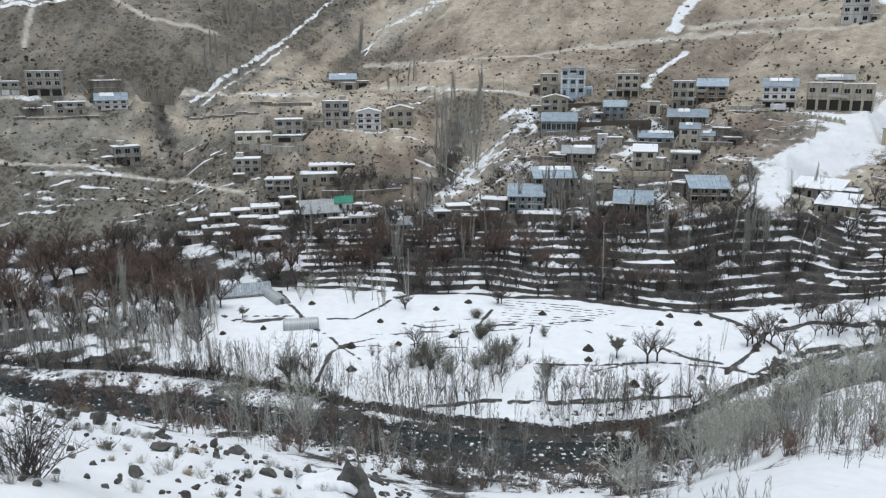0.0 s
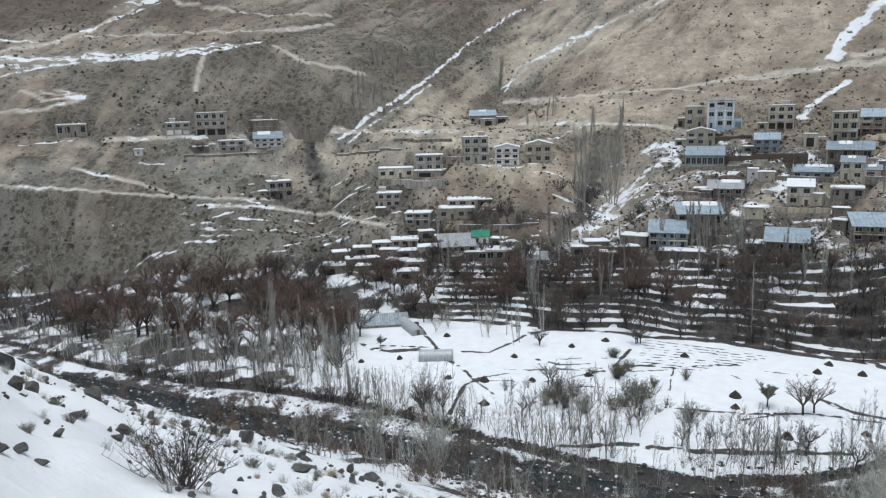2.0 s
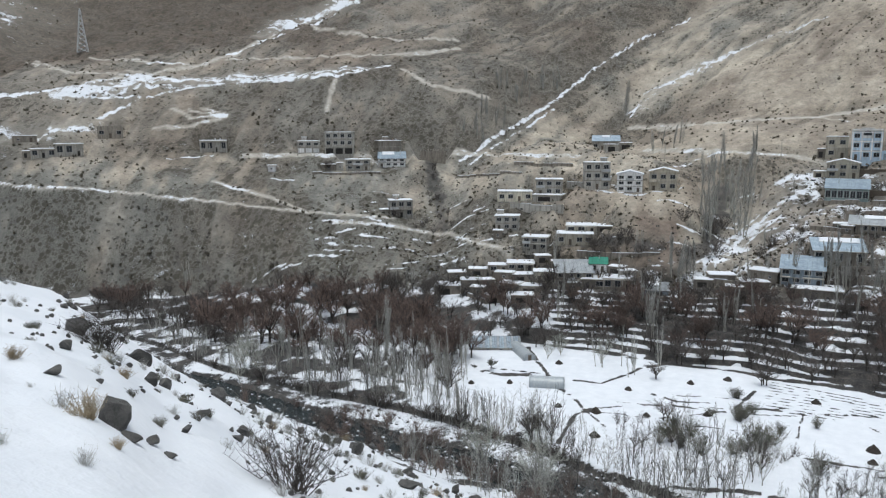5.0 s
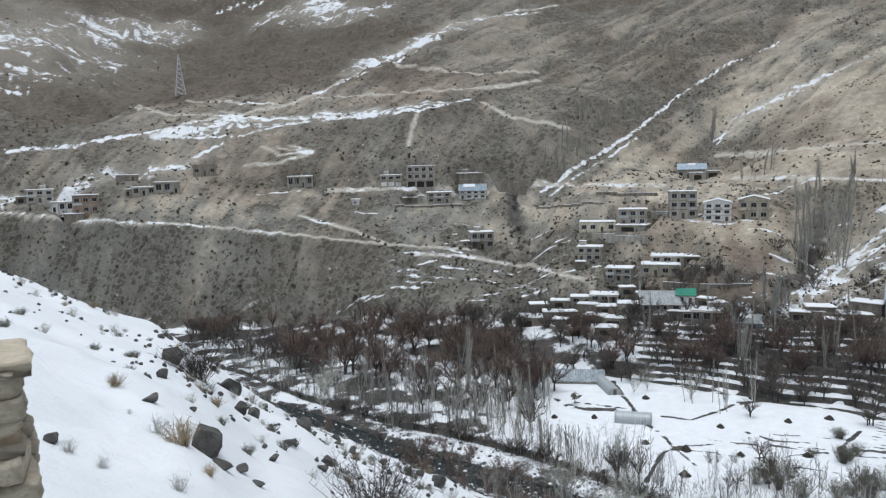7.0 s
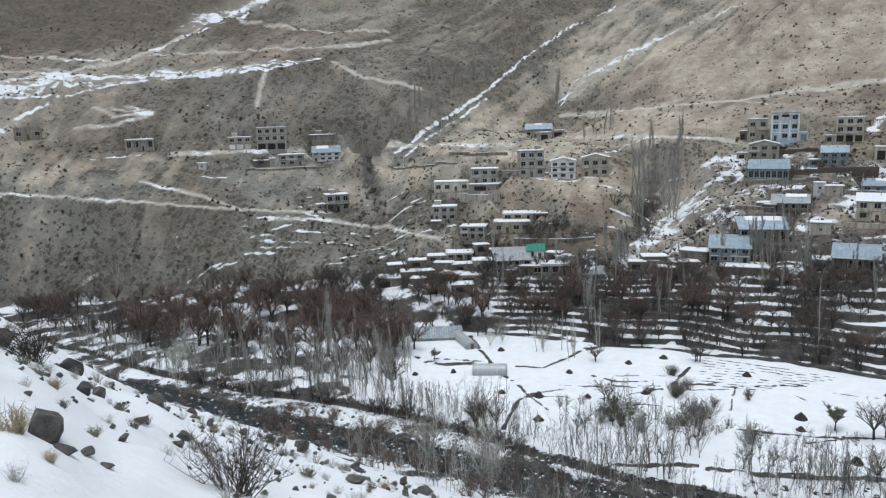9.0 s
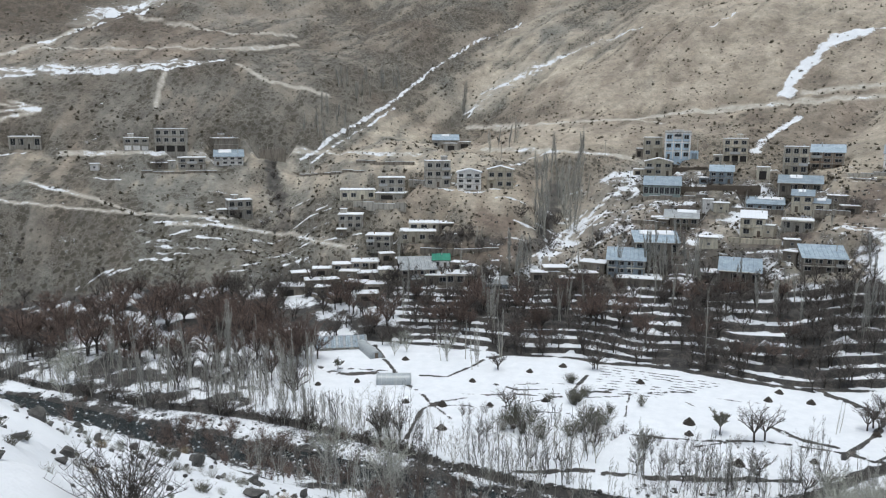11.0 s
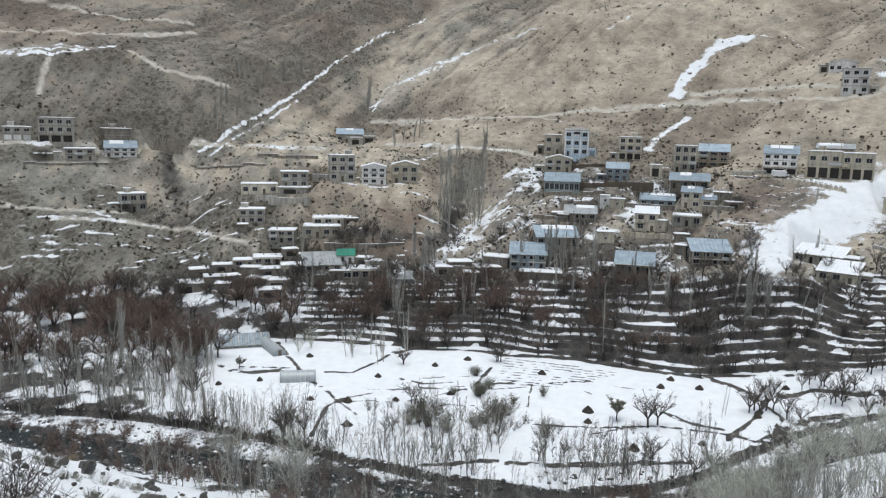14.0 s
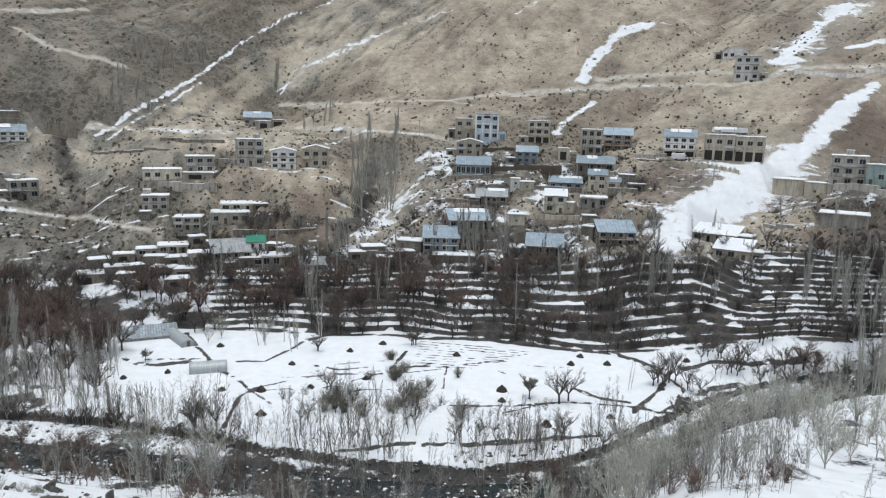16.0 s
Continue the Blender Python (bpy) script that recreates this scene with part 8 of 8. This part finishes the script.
def van(x, y, face):
    """A white box-bodied van parked on the road."""
    t = thing("van", "white high-roofed van parked before a house", "van")
    t.matrix_basis = pose(x, y, ground(x, y) + 0.15, 0, 0, face)
    piece("body", boxes("body", [(-3.0, 1.7, -1.0, 1.0, 0.45, 2.6)], PAINTED, 0.14), t)
    v = [(1.72, 0.45), (3.1, 0.45), (3.15, 1.15), (2.75, 1.3), (2.15, 2.1), (1.72, 2.2)]
    verts = [(a, s, c) for s in (-0.98, 0.98) for a, c in v]
    faces = [tuple(range(6)), tuple(range(11, 5, -1))] + [(i, i + 6, (i + 1) % 6 + 6, (i + 1) % 6) for i in range(6)]
    piece("cab", mesh("cab", verts, faces, PAINTED), t)
    piece("windscreen", mesh("windscreen", [(2.74, -0.85, 1.36), (2.74, 0.85, 1.36), (2.22, 0.8, 2.06), (2.22, -0.8, 2.06)], [(0, 1, 2, 3)], GLASS), t)
    for s in (-1, 1):
        piece("side_window", boxes("side_window", [(1.85, 2.45, s * 0.985 - 0.01, s * 0.985 + 0.01, 1.3, 1.85)], GLASS), t)
        for xx in (-2.0, 2.2):
            bm = bmesh.new()
            bmesh.ops.create_cone(bm, cap_ends=True, segments=16, radius1=0.38, radius2=0.38, depth=0.26, matrix=pose(xx, s * 0.9, 0.38, 90))
            me = bpy.data.meshes.new("wheel")
            bm.to_mesh(me)
            bm.free()
            me.materials.append(TYRE)
            piece("wheel", me, t)
    return t


van(121.5, 268.6, 6)


def barrier_block(x, y, z, face, first=[]):
    if not first:
        t = thing("barrier_block", "white concrete barrier block along the road edge", "barrier", "road barrier blocks")
        piece("plinth", boxes("plinth", [(-0.55, 0.55, -0.22, 0.22, -0.5, 0.25)], CONCRETE, 0.03), t)
        piece("block", boxes("block", [(-0.4, 0.4, -0.15, 0.15, 0.25, 0.85)], WHITE, 0.05), t)
        first.append(t)
        t.matrix_basis = pose(x, y, z, 0, 0, face)
        return t
    return copy_thing(first[0], pose(x, y, z, 0, 0, face))


def run_of_wall(name, label, pts, high, thick, mat, below=1.5):
    """A long wall that follows the ground, one bay after another."""
    t = thing(name, label, "wall")
    for (ax, ay), (bx, by) in zip(pts, pts[1:]):
        long = math.hypot(bx - ax, by - ay)
        n = max(1, int(long / 4))
        for i in range(n):
            u, w = i / n, (i + 1) / n
            x0, y0, x1, y1 = ax + (bx - ax) * u, ay + (by - ay) * u, ax + (bx - ax) * w, ay + (by - ay) * w
            z = ground((x0 + x1) / 2, (y0 + y1) / 2)
            ob = piece("wall_bay", boxes("wall_bay", [(0, long / n + 0.02, -thick / 2, thick / 2, -below, high)], mat, 0.02), t)
            ob.matrix_basis = pose(x0, y0, z, 0, 0, math.degrees(math.atan2(y1 - y0, x1 - x0)))
            if mat in (MUD, CONCRETE) and (i * 7 + int(abs(ax))) % 4:
                piece("snow_cap", boxes("snow_cap", [(0.05, long / n - 0.05, -thick / 2 - 0.06, thick / 2 + 0.06, high, high + 0.16)], SNOW, 0.05), ob, "settled snow")
    return t


run_of_wall("retaining_wall", "pale concrete retaining wall above the dry gully", [(197.4, 323.5), (210.9, 312.7), (231.0, 308.3)], 1.6, 0.5, WHITE)
run_of_wall("courtyard_wall", "grey stone courtyard wall below the houses", [(155.0, 231), (160, 224), (167, 212)], 2.2, 0.4, CONCRETE)
run_of_wall("road_wall", "rough stone retaining wall under the village road", [(106.0, 277.2), (118.5, 267.6), (128.5, 261.6)], 0.4, 0.6, MUD, 2.5)
for px, py in ((62, 311), (80, 309), (108.6, 300), (133, 285), (148, 279), (-18, 322), (4, 321), (26, 318), (-62, 320), (-100, 308), (36, 262), (97, 236)):
    street_pole(px, py)


# the road's retaining wall, and the white blocks along its top
ROADWALL = [(114.6, 271.4), (122.2, 263.6), (129.1, 257.2), (136.2, 250.6)]
run_of_wall("retaining_wall", "pale rough retaining wall under the village road", ROADWALL, 1.0, 0.5, BEIGE, 2.5)
for (ax, ay), (bx, by) in list(zip(ROADWALL, ROADWALL[1:]))[1:]:
    n = max(2, int(math.hypot(bx - ax, by - ay) / 1.5))
    for i in range(n):
        px, py = ax + (bx - ax) * i / n, ay + (by - ay) * i / n
        barrier_block(px, py, ground(px, py) + 0.95, math.degrees(math.atan2(by - ay, bx - ax)))


run_of_wall("fence", "dark weathered plank fence between the houses", [(52.4, 288.1), (65.5, 284.4), (79.3, 281.2)], 1.8, 0.4, WOOD)
run_of_wall("yard_wall", "rough mud and stone yard wall on the slope", [(36.1, 286.1), (48.4, 282.7), (60.8, 281.7)], 1.2, 0.4, MUD)
run_of_wall("yard_wall", "rough mud and stone yard wall on the slope", [(67.2, 272.2), (82.7, 263.7)], 1.5, 0.4, MUD)
run_of_wall("yard_wall", "rough mud and stone yard wall on the slope", [(32.4, 270.1), (43.9, 264.8)], 1.3, 0.4, MUD)
run_of_wall("yard_wall", "pale earth retaining wall under a house", [(62.3, 253.5), (77.2, 246.6)], 1.6, 0.4, BEIGE)
run_of_wall("yard_wall", "grey concrete yard wall on the slope", [(-53.4, 292.2), (-46.4, 288.9)], 1.5, 0.4, CONCRETE)
run_of_wall("yard_wall", "rough mud and stone yard wall on the slope", [(-78.9, 306.8), (-53.7, 307.3)], 1.2, 0.4, MUD)
run_of_wall("yard_wall", "grey concrete yard wall on the slope", [(-72.5, 276.6), (-51.2, 274.3)], 2.0, 0.4, CONCRETE)
run_of_wall("yard_wall", "rough mud and stone yard wall on the slope", [(-159.6, 276.4), (-131.2, 294.1)], 0.8, 0.4, MUD)
run_of_wall("yard_wall", "rough mud and stone yard wall on the slope", [(91.2, 260.3), (99.9, 253.2)], 1.4, 0.4, MUD)
run_of_wall("yard_wall", "rough mud and stone yard wall on the slope", [(1.7, 241.8), (12.0, 240.7)], 1.3, 0.4, MUD)
run_of_wall("yard_wall", "rough mud and stone yard wall on the slope", [(-74.2, 227.8), (-66.0, 222.2)], 1.2, 0.4, MUD)
run_of_wall("yard_wall", "rough mud and stone yard wall on the slope", [(-52.5, 235.2), (-45.7, 234.2)], 1.4, 0.4, MUD)
run_of_wall("yard_wall", "rough mud and stone yard wall on the slope", [(-108.8, 311.6), (-87.9, 299.6), (-73.8, 300.7)], 0.8, 0.4, MUD)
run_of_wall("yard_wall", "rough mud and stone yard wall on the slope", [(-42.0, 251.3), (-26.0, 251.5), (-14.3, 254.0)], 1.0, 0.4, MUD)
run_of_wall("fence", "dark weathered plank fence between the houses", [(48.8, 301.7), (64.1, 300.2)], 1.2, 0.4, WOOD)
run_of_wall("yard_wall", "grey concrete yard wall on the slope", [(108.2, 280.0), (118.2, 272.9)], 1.2, 0.4, CONCRETE)
run_of_wall("yard_wall", "rough mud and stone yard wall on the slope", [(108.5, 185.6), (118.5, 183.0)], 0.8, 0.4, MUD)
run_of_wall("yard_wall", "grey concrete yard wall on the slope", [(131.1, 222.4), (131.9, 216.8), (135.9, 213.2)], 1.0, 0.4, CONCRETE)
